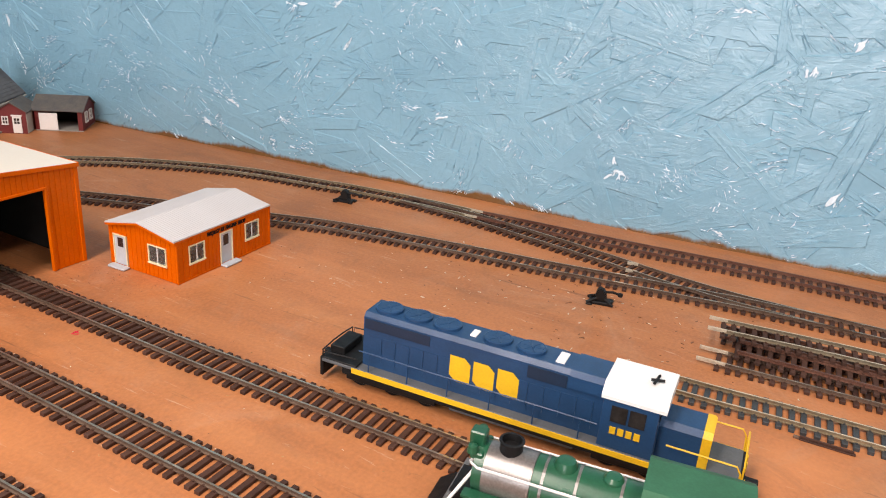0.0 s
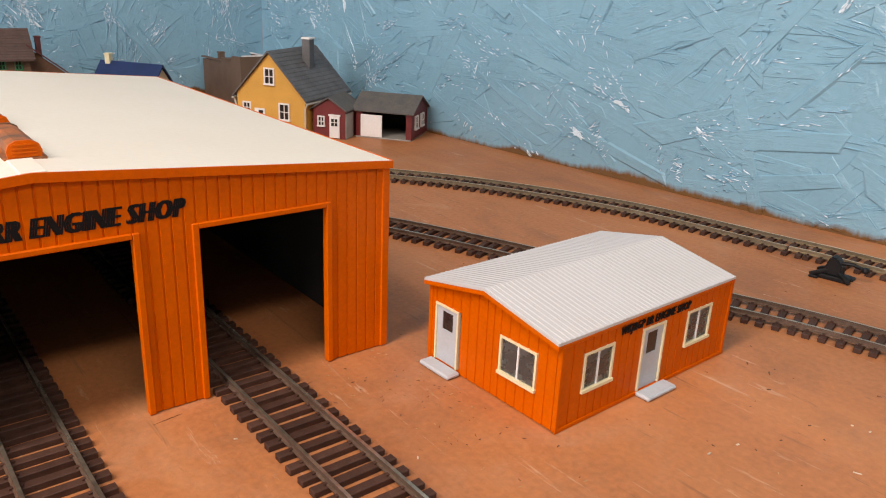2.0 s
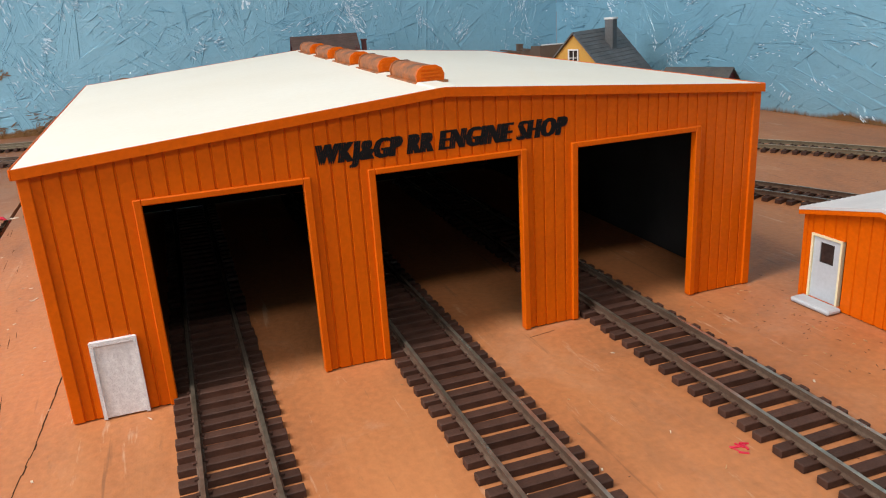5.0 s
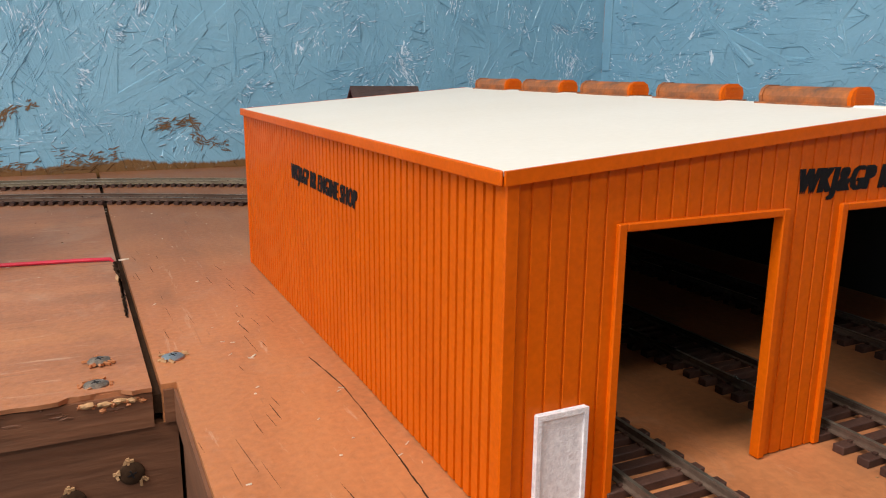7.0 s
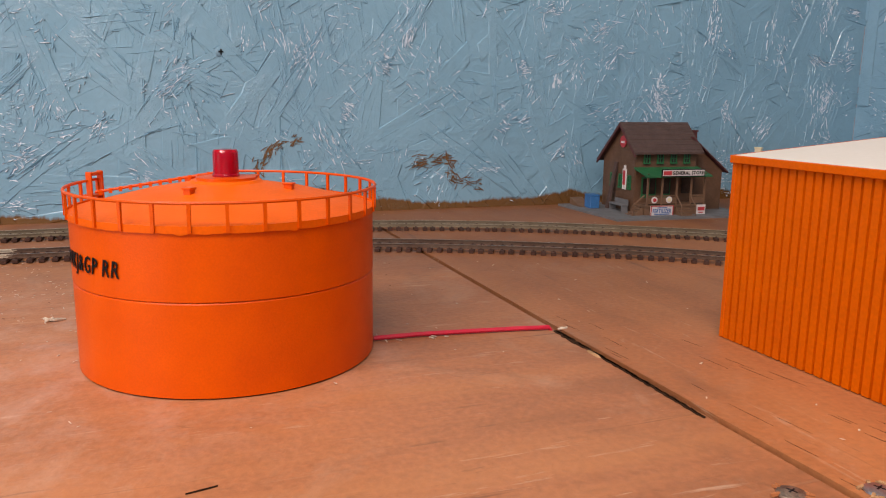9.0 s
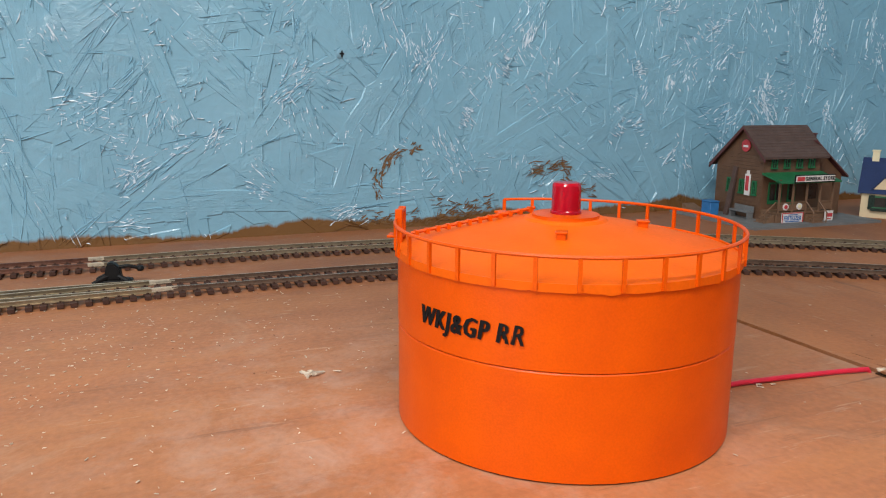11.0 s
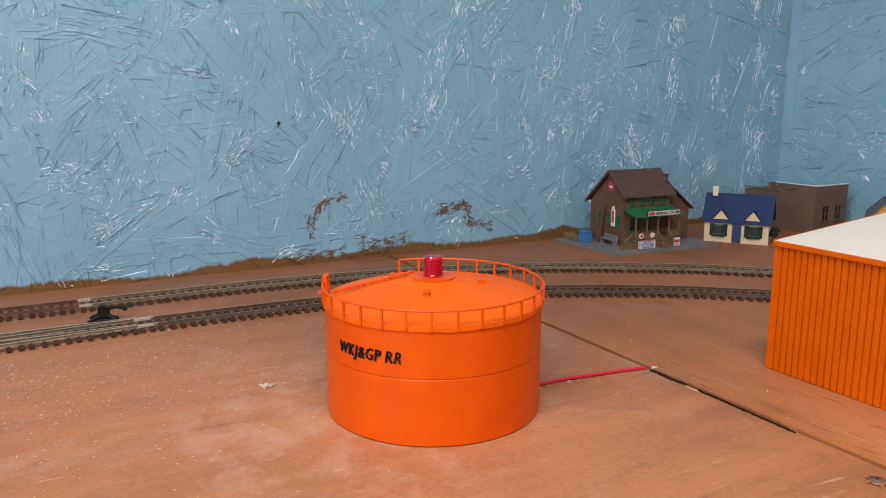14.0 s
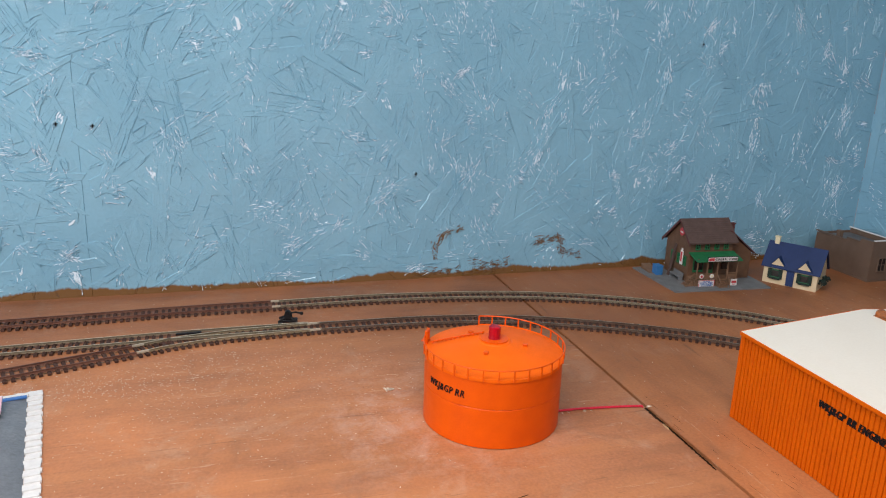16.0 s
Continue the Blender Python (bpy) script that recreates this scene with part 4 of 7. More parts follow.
def siding(wall, a, b, low, high, place, pitch=0.0040, groove=0.0007, proud=0.0011):
    """Boards between a and b along a wall, each from low(u) to high(u); place(u, h, d) puts a point, d outward."""
    n = max(1, round((b - a) / pitch))
    w = (b - a) / n
    for i in range(n):
        u0, u1 = a + i * w + groove / 2, a + (i + 1) * w - groove / 2
        e = 0.0002
        row = ((u0, 0), (u0 + e, proud), (u1 - e, proud), (u1, 0))
        bm = bmesh.new()
        lo = [bm.verts.new(place(u, low(u), d)) for u, d in row]
        hi = [bm.verts.new(place(u, high(u), d)) for u, d in row]
        for k in range(3):
            bm.faces.new((lo[k], lo[k + 1], hi[k + 1], hi[k]))
        bm.faces.new(lo)
        bm.faces.new(hi)
        part("siding_board", bm, ORANGE, wall)


def wall_sheet(bm, pieces, place, depth):
    """Backing sheet of a wall from rectangles (u0, u1, low, high)."""
    for u0, u1, low, high in pieces:
        f = [bm.verts.new(place(u, h, d)) for d in (0, -depth) for u, h in ((u0, low(u0)), (u1, low(u1)), (u1, high(u1)), (u0, high(u0)))]
        for q in ((0, 1, 2, 3), (4, 5, 6, 7), (0, 1, 5, 4), (1, 2, 6, 5), (2, 3, 7, 6), (3, 0, 4, 7)):
            bm.faces.new([f[k] for k in q])
    return bm


def engine_shop():
    s = thing("engine_shop", "orange ribbed plastic model engine shop with cream roof", "model building")
    zero, door = (lambda u: 0.0004), (lambda u: DOOR_H)
    ff = lambda u, h, d: (u, -d, h)
    cuts = [0.0] + [v for d in DOORS for v in d] + [W]
    back, strips = bmesh.new(), []
    for i in range(7):
        a, b = cuts[i], cuts[i + 1]
        mid = [a] + ([W / 2] if a < W / 2 < b else []) + [b]
        for p, q in zip(mid, mid[1:]):
            piece = part("lintel" if i % 2 else "front_pier", wall_sheet(bmesh.new(), [(p, q, door if i % 2 else zero, roofline)], ff, 0.0012), ORANGE, s)
            strips.append((piece, p, q, door if i % 2 else zero))
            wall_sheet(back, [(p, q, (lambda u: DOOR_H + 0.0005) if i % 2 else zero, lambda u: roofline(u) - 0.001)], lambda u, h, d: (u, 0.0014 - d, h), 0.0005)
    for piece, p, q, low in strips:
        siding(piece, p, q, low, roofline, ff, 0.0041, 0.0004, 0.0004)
    part("front_shade_sheet", back, INSIDE_SHADE, s, "black sheet for the shade inside")
    for name, place in (("left_wall", lambda u, h, d: (-d, u, h)), ("right_wall", lambda u, h, d: (W + d, u, h))):
        bm = bmesh.new()
        top = lambda u: EAVE
        wall_sheet(bm, [(0.0012, L, zero, top)], place, 0.0012)
        siding(part(name, bm, ORANGE, s), 0.0004, L, zero, top, place)
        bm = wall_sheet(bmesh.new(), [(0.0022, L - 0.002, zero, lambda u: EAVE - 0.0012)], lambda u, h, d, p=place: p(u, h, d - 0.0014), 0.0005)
        part("side_shade_sheet", bm, INSIDE_SHADE, s, "black sheet for the shade inside")
    bm = bmesh.new()
    place = lambda u, h, d: (u, L + d, h)
    for p, q in ((0, W / 2), (W / 2, W)):
        wall_sheet(bm, [(p, q, zero, roofline)], place, 0.0012)
    bw = part("back_wall", bm, ORANGE, s)
    for p, q in ((0, W / 2), (W / 2, W)):
        siding(bw, p, q, zero, roofline, place)
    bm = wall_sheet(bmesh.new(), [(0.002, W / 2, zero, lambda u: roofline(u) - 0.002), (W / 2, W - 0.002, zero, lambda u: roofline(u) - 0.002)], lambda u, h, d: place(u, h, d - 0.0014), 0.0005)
    part("back_shade_sheet", bm, INSIDE_SHADE, s, "black sheet for the shade inside")
    # corner posts
    for x, y in ((0, 0), (W, 0), (0, L), (W, L)):
        part("corner_trim", boxes((x - 0.0016, x + 0.0016, y - 0.0011, y + 0.0011, 0.0003, EAVE - 0.0004), bevel=0.0003), ORANGE, s)
    # door surrounds
    for a, b in DOORS:
        f = part("door_frame", boxes((a - 0.0016, a + 0.0006, -0.0014, 0.0016, 0.0003, DOOR_H + 0.0014), (b - 0.0006, b + 0.0016, -0.0014, 0.0016, 0.0003, DOOR_H + 0.0014),
                                     (a + 0.0006, b - 0.0006, -0.0014, 0.0016, DOOR_H - 0.0004, DOOR_H + 0.0014), bevel=0.00025), ORANGE, s, "orange door surround")
    # roof
    o, oy = 0.0022, 0.0012
    for sgn, name in ((-1, "roof_panel"), (1, "roof_panel")):
        x_e = W / 2 + sgn * (W / 2 + o)
        z_e = EAVE - (APEX - EAVE) * o / (W / 2)
        pts = [(W / 2, APEX + 0.0004), (x_e, z_e + 0.0004), (x_e, z_e + 0.0013), (W / 2, APEX + 0.0013)]
        part(name, prism(bmesh.new(), pts, -oy, L + oy), CREAM_ROOF, s, "cream white plastic roof panel")
        # added black sheet that darkens the inside below the pale roof
        part("roof_shade_sheet", prism(bmesh.new(), [(W / 2, APEX - 0.0040), (x_e - sgn * 0.005, z_e - 0.0040), (x_e - sgn * 0.005, z_e - 0.0034), (W / 2, APEX - 0.0034)], 0.003, L - 0.003), INSIDE_SHADE, s, "black sheet for the shade under the roof")
        part("gutter", boxes((min(x_e, x_e + sgn * 0.0008), max(x_e, x_e + sgn * 0.0008), -oy, L + oy, z_e - 0.0016, z_e + 0.0015), bevel=0.0003), ORANGE, s, "orange eave trim")
        for y in (-oy - 0.0008, L + oy):
            pts = [(W / 2, APEX - 0.0014), (x_e, z_e - 0.0014), (x_e, z_e + 0.0014), (W / 2, APEX + 0.0014)]
            part("gable_trim", prism(bmesh.new(), pts, y, y + 0.0008), ORANGE, s, "orange gable trim")
    part("ridge_strip", boxes((W / 2 - 0.0030, W / 2 + 0.0040, -0.0010, 0.0165, APEX + 0.0006, APEX + 0.0016), bevel=0.0003), CREAM_ROOF, s)
    # ridge ventilators
    for i in range(5):
        y = 0.0182 + i * 0.0463
        v = part("ridge_ventilator", prism(bmesh.new(), [(-0.0035, 0), (0.0035, 0), (0.0037, 0.0026), (0.0031, 0.0045), (0.0016, 0.0055), (-0.0016, 0.0055), (-0.0031, 0.0045), (-0.0037, 0.0026)], 0, 0.0300),
                 ORANGE_WORN, s, "worn orange ridge ventilator")
        v.location = (W / 2 + 0.0023, y, APEX + 0.0009)
        v.scale = (1.2, 1, 0.95)
        for yy in (-0.0006, 0.0294):
            e = part("end_cap", prism(bmesh.new(), [(-0.0037, 0), (0.0037, 0), (0.0040, 0.0026), (0.0033, 0.0047), (0.0017, 0.0058), (-0.0017, 0.0058), (-0.0033, 0.0047), (-0.0040, 0.0026)], yy, yy + 0.0012), ORANGE_WORN if yy > 0 else ORANGE, v)
        part("cap_louvre", boxes(*[(-0.0028, 0.0028, -0.0009, -0.0004, 0.0008 + k * 0.0012, 0.0013 + k * 0.0012) for k in range(4)]), ORANGE, v)
        part("vent_foot", boxes((-0.0048, 0.0048, -0.0012, 0.0312, -0.0006, 0.0006)), ORANGE_WORN, v)
    # walk-in door
    d = part("service_door", boxes((0.0067, 0.0193, -0.0016, -0.0004, 0.0004, 0.0245), bevel=0.0003), SPECKLED, s, "speckled white walk-in door")
    part("door_border", boxes((0.0067, 0.0077, -0.0022, -0.0016, 0.0004, 0.0245), (0.0183, 0.0193, -0.0022, -0.0016, 0.0004, 0.0245), (0.0077, 0.0183, -0.0022, -0.0016, 0.0233, 0.0245)), SPECKLED, d)
    words = "WKJ&GP RR ENGINE SHOP"
    letters("sign_lettering", words, 0.0078, 0.0808, INK, s, pose(0.0768, -0.00048, 0.0640) @ FRONT, 0.25, 0.0001, 0.0, label="black slanted lettering", heavy=0.00066)
    side = Matrix(((0, 0, -1, 0), (-1, 0, 0, 0), (0, 1, 0, 0), (0, 0, 0, 1)))
    letters("sign_lettering", words, 0.0076, 0.075, INK, s, pose(-0.00118, 0.1612, 0.0513) @ side, 0.25, 0.0001, 0.0, label="black slanted lettering", heavy=0.00066)
    return s


engine_shop()

# ---- yard office ----


def window_unit(parent, w, h, m, frame_mat=CREAM, mull=1, cross=0, bar_mat=WHITE, glass=None, t=0.0009, sill=True):
    """Frame, bars and pane in a plane that faces -y, low left corner at the origin of m."""
    f = part("window_frame", boxes((0, t, -0.0008, 0.0006, 0, h), (w - t, w, -0.0008, 0.0006, 0, h), (t, w - t, -0.0008, 0.0006, h - t, h), (-0.0003 if sill else t, w + 0.0003 if sill else w - t, -0.0013 if sill else -0.0008, 0.0006, 0, t * 1.3)), frame_mat, parent)
    f.matrix_basis = m
    rows = [(w * (k + 1) / (mull + 1) - 0.00035, w * (k + 1) / (mull + 1) + 0.00035, -0.0005, 0.0003, t, h - t) for k in range(mull)]
    rows += [(t, w - t, -0.00045, 0.00025, h * (k + 1) / (cross + 1) - 0.0003, h * (k + 1) / (cross + 1) + 0.0003) for k in range(cross)]
    if rows:
        part("glazing_bar", boxes(*rows), bar_mat, f)
    part("pane", boxes((t * 0.8, w - t * 0.8, -0.0001, 0.0001, t, h - t * 0.8)), glass or GLASS, f)
    return f


def office():
    x0, x1, y0, y1, eave, ridge_y, ridge = 0.0, 0.0983, 0.0, 0.0649, 0.0325, 0.0340, 0.0388
    s = thing("yard_office", "orange ribbed plastic model office with pale grey roof", "model building", 0.2441, -0.0839, 0, 1.4)
    zero = lambda u: 0.0004
    top = lambda u: eave
    gable = lambda u: eave + (ridge - eave) * (1 - abs(u - ridge_y) / ((ridge_y - y0) if u < ridge_y else (y1 - ridge_y)))
    front = lambda u, h, d: (u, y0 - d, h)
    holes_f = [(0.0110, 0.0265, 0.0112, 0.0258), (0.0423, 0.0555, 0.0016, 0.0262), (0.0695, 0.0855, 0.0112, 0.0258)]
    holes_l = [(0.0096, 0.0271, 0.0105, 0.0250), (0.0479, 0.0617, 0.0016, 0.0250)]

    def walled(name, a, b, holes, hi, place, extra=()):
        bm, todo = bmesh.new(), []
        cuts = sorted({a, b, *extra, *[v for h in holes for v in h[:2]]})
        for p, q in zip(cuts, cuts[1:]):
            hole = [h for h in holes if h[0] <= p + 1e-6 and q <= h[1] + 1e-6]
            spans = [(zero, hi)] if not hole else [(zero, lambda u, z=hole[0][2]: z), (lambda u, z=hole[0][3]: z, hi)]
            for lo, up in spans:
                wall_sheet(bm, [(p, q, lo, up)], place, 0.0010)
                todo.append((p, q, lo, up))
        w = part(name, bm, ORANGE, s)
        for p, q, lo, up in todo:
            siding(w, p, q, lo, up, place, 0.0044, 0.0004, 0.0004)
        return w

    walled("front_wall", x0, x1, holes_f, top, front)
    left = lambda u, h, d: (x0 - d, u, h)
    walled("gable_wall", y0 + 0.001, y1, holes_l, gable, left, (ridge_y,))
    walled("back_wall", x0, x1, [], top, lambda u, h, d: (u, y1 + d, h))
    walled("gable_wall", y0 + 0.001, y1, [], gable, lambda u, h, d: (x1 + d, u, h), (ridge_y,))
    for x, y in ((x0, y0), (x1, y0), (x0, y1), (x1, y1)):
        part("corner_trim", boxes((x - 0.0009, x + 0.0009, y - 0.0009, y + 0.0009, 0.0003, eave), bevel=0.0003), ORANGE, s)
    part("base_strip", boxes((x0 - 0.0009, x1 + 0.0009, y0 - 0.0010, y0 - 0.0004, 0.0002, 0.0014)), ORANGE, s)
    o = 0.0012
    for sgn, ye in ((-1, y0 - o), (1, y1 + o)):
        run = (ridge_y - y0) if sgn < 0 else (y1 - ridge_y)
        ze = eave - (ridge - eave) * o / run
        bm = prism(bmesh.new(), [(ridge_y, ridge + 0.0004), (ye, ze + 0.0004), (ye, ze + 0.0014), (ridge_y, ridge + 0.0014)], x0 - 0.0032, x1 + 0.0005, "x")
        panel = part("roof_panel", bm, GREY_ROOF, s, "pale grey ribbed roof sheet")
        # standing ribs of the sheet roof
        n = 44
        bm = bmesh.new()
        pts = [(0, ridge_y, ridge + 0.0014), (0.0011, ridge_y, ridge + 0.0014), (0.0011, ye, ze + 0.0014), (0, ye, ze + 0.0014)]
        lo = [bm.verts.new(q) for q in pts]
        hi = [bm.verts.new((q[0] + (0.00025 if k in (0, 3) else -0.00025), q[1], q[2] + 0.00013)) for k, q in enumerate(pts)]
        bm.faces.new(hi)
        for k in range(4):
            bm.faces.new((lo[k], lo[(k + 1) % 4], hi[(k + 1) % 4], hi[k]))
        rib = part("roof_rib", bm, GREY_ROOF, panel)
        rib.location.x = x0 - 0.0032 + (x1 - x0 + 0.0037) * 0.25 / n
        for i in range(1, n):
            put(rib.data, "roof_rib", panel, x0 - 0.0032 + (x1 - x0 + 0.0037) * (i + 0.25) / n, 0, 0)
        part("eave_trim", boxes((x0 - 0.0012, x1 - 0.0016, min(ye, ye - sgn * 0.002), max(ye, ye - sgn * 0.002), ze - 0.0012, ze + 0.0003), bevel=0.0003), ORANGE, s)
        for xa in (x0 - 0.0032, x1 + 0.0005 - 0.002):
            bm = prism(bmesh.new(), [(ridge_y, ridge - 0.0012), (ye, ze - 0.0012), (ye, ze + 0.0003), (ridge_y, ridge + 0.0003)], xa, xa + 0.002, "x")
            part("gable_trim", bm, ORANGE, s)
    wall = pose(0, y0, 0)
    side_m = lambda y, z: pose(x0, y, z, 0, 0, -90)
    for h in (holes_f[0], holes_f[2]):
        window_unit(s, h[1] - h[0], h[3] - h[2], pose(h[0], y0, h[2]))
    h = holes_l[0]
    window_unit(s, h[1] - h[0], h[3] - h[2], side_m(h[1], h[2]))
    for m, w, hh in ((pose(holes_f[1][0], y0, 0.0016), 0.0132, 0.0246), (side_m(holes_l[1][1], 0.0016), 0.0130, 0.0234)):
        t = 0.0008
        d = part("door_frame", boxes((0, t, -0.0009, 0.0006, 0, hh), (w - t, w, -0.0009, 0.0006, 0, hh), (t, w - t, -0.0009, 0.0006, hh - t, hh)), CREAM, s, "cream door frame")
        d.matrix_basis = m
        leaf = part("door_leaf", boxes((t, w - t, -0.0002, 0.0006, 0, 0.0135), (t, 0.0036, -0.0002, 0.0006, 0.0135, hh - t), (w - 0.0036, w - t, -0.0002, 0.0006, 0.0135, hh - t), (0.0036, w - 0.0036, -0.0002, 0.0006, hh - 0.0026, hh - t)), GREY_DOOR, d, "grey door with a small window")
        part("door_pane", boxes((0.0034, w - 0.0034, 0.0001, 0.0004, 0.0133, hh - 0.0024)), DARK_GLASS, leaf)
        st = part("door_step", boxes((-0.0012, w + 0.0026, -0.0072, -0.0010, -0.0014, 0.0004), bevel=0.0006), GREY_DOOR, d, "pale grey door step")
    part("inner_floor", boxes((x0 + 0.002, x1 - 0.002, y0 + 0.002, y1 - 0.002, 0.0002, 0.0012)), TAN_BUILDING, s)
    letters("sign_lettering", "WKJ&GP RR ENGINE SHOP", 0.0040, 0.0405, INK, s, pose(0.0295, y0 - 0.0006, 0.0264) @ FRONT, 0.25, 0.0002, 0.0, label="black slanted lettering", heavy=0.00024)
    return s


office()

# ---- oil tank ----


def tank():
    R = 0.0541
    s = thing("storage_tank", "orange round plastic storage tank with railing", "storage tank", -0.1924, 0.2972)
    n = 96
    part("lower_shell", lathe(bmesh.new(), [(R - 0.0012, 0.0002), (R, 0.0002), (R, 0.0306), (R - 0.0003, 0.0310), (R - 0.0012, 0.0310)], n), ORANGE_TANK, s, "", True)
    part("upper_shell", lathe(bmesh.new(), [(R - 0.0012, 0.0311), (R - 0.0004, 0.0311), (R + 0.0001, 0.0314), (R + 0.0001, 0.0542), (R - 0.0012, 0.0542)], n), ORANGE_TANK, s, "", True)
    part("roof", lathe(bmesh.new(), [(R - 0.0004, 0.0538), (R + 0.0006, 0.0538), (R + 0.0006, 0.0545), (R - 0.002, 0.0551), (0.030, 0.0604), (0.0135, 0.0632), (0.0125, 0.0640), (0, 0.0644)], n), ORANGE_TOP_LIT, s, "shallow cone roof", True)
    part("collar", lathe(bmesh.new(), [(0.0108, 0.0634), (0.0108, 0.0650), (0.0, 0.0652)], 48), ORANGE_TANK, s, "", True)
    # walkway skirt with a ragged lower edge
    rng = random.Random(5)
    bm = bmesh.new()
    a0, a1 = radians(147), radians(443)
    m = 120
    rows = []
    for i in range(m + 1):
        a = a0 + (a1 - a0) * i / m
        z = 0.0528 + (rng.uniform(-0.0006, 0.0003) if 200 < math.degrees(a) < 300 and i % 3 == 0 else 0)
        rows.append([bm.verts.new(((R + r) * math.cos(a), (R + r) * math.sin(a), h)) for r, h in ((0.0002, z), (0.0007, z), (0.0008, 0.0552), (0.0002, 0.0552))])
    for p, q in zip(rows, rows[1:]):
        for k in range(4):
            bm.faces.new((p[k], p[(k + 1) % 4], q[(k + 1) % 4], q[k]))
    bm.faces.new(rows[0])
    bm.faces.new(rows[-1][::-1])
    skirt = part("walkway_skirt", bm, ORANGE_TOP_LIT, s, "orange skirt below the railing, top light in its colour")
    rail_r = R + 0.0010
    ring = [(rail_r * math.cos(a0 + (a1 - a0) * i / 110), rail_r * math.sin(a0 + (a1 - a0) * i / 110), 0.0622) for i in range(111)]
    part("top_rail", tube(bmesh.new(), ring, 0.00055, 6), ORANGE_TANK, s, "", True)
    posts = 25
    bm = boxes((-0.00045, 0.00045, -0.00055, 0.00055, 0.0, 0.0090))
    post = part("railing_post", bm, ORANGE_TANK, s)
    for i in range(posts + 1):
        a = a0 + (a1 - a0) * i / posts
        ob = post if i == 0 else put(post.data, "railing_post", s, 0, 0, 0)
        ob.matrix_basis = pose((R + 0.0010) * math.cos(a), (R + 0.0010) * math.sin(a), 0.0532, 0, 0, math.degrees(a))
    # stair head and rod across the roof
    a = radians(150)
    p = Vector((R * math.cos(a), R * math.sin(a), 0))
    st = part("stair_head", boxes((-0.0012, 0.0012, -0.004, -0.0030, 0.050, 0.0655), (-0.0012, 0.0012, 0.0030, 0.004, 0.050, 0.0655), (-0.0012, 0.0012, -0.003, 0.003, 0.0640, 0.0652), (-0.0012, 0.0042, -0.003, 0.003, 0.0560, 0.0568), bevel=0.0002), ORANGE_TANK, s)
    st.matrix_basis = pose(p.x, p.y, 0, 0, 0, 150)
    bm = bmesh.new()
    q0, q1 = Vector((0.050 * math.cos(radians(158)), 0.050 * math.sin(radians(158)), 0.0585)), Vector((0.0140 * math.cos(radians(105)), 0.0140 * math.sin(radians(105)), 0.0652))
    tube(bm, [q0, q0.lerp(q1, 0.5), q1], 0.0006, 6)
    for k in range(12):
        c = q0.lerp(q1, (k + 0.5) / 12)
        box(bm, c.x - 0.0006, c.x + 0.0006, c.y - 0.0009, c.y + 0.0009, c.z - 0.0012, c.z + 0.0006)
    part("roof_stair", bm, ORANGE_TANK, s)
    for ang in (235, 330, 60, 120):
        b = part("roof_hatch", boxes((-0.0016, 0.0016, -0.0014, 0.0014, 0.0600, 0.0640), (-0.0020, 0.0020, -0.0018, 0.0018, 0.0636, 0.0643), bevel=0.0002), ORANGE_TANK, s)
        b.matrix_basis = pose(0.0245 * math.cos(radians(ang)), 0.0245 * math.sin(radians(ang)), -0.0008, 0, 0, ang)
    bea = part("beacon_lens", lathe(bmesh.new(), [(0, 0.0651), (0.0050, 0.0651), (0.0050, 0.0658), (0.0047, 0.0662), (0.0046, 0.0740), (0.0041, 0.0749), (0, 0.0752)], 32), RED_LENS, s, "glossy translucent red beacon", True)
    part("beacon_core", lathe(bmesh.new(), [(0, 0.0653), (0.0026, 0.0653), (0.0024, 0.0715), (0, 0.0721)], 20), SIGN_RED, bea)
    # lettering on the drum, facing the aisle
    drum = pose(0, 0, 0.0360, 0, 0, 190 + 90) @ pose(0, -R - 0.0003, 0) @ FRONT
    letters("tank_lettering", "WKJ&GP RR", 0.0072, 0.0350, INK, s, drum, 0.22, 0.00012, 0.0, bend=R, label="black slanted lettering", heavy=0.0005)
    s.scale = (1, 1, 1.018)
    return s


tank()

# red wire from the tank into the gap
bm = tube(bmesh.new(), [(-0.1385, 0.2885, 0.0007), (-0.120, 0.2878, 0.0008), (-0.100, 0.2858, 0.0007), (-0.077, 0.2825, 0.0008), (-0.0640, 0.2800, 0.0008), (-0.0615, 0.2796, -0.0028)], 0.0010, 8)
tagged(part("wire", bm, RED_WIRE, smooth=True), "red insulated wire lying on the board", "wire")

# ---- model houses along the backdrop ----


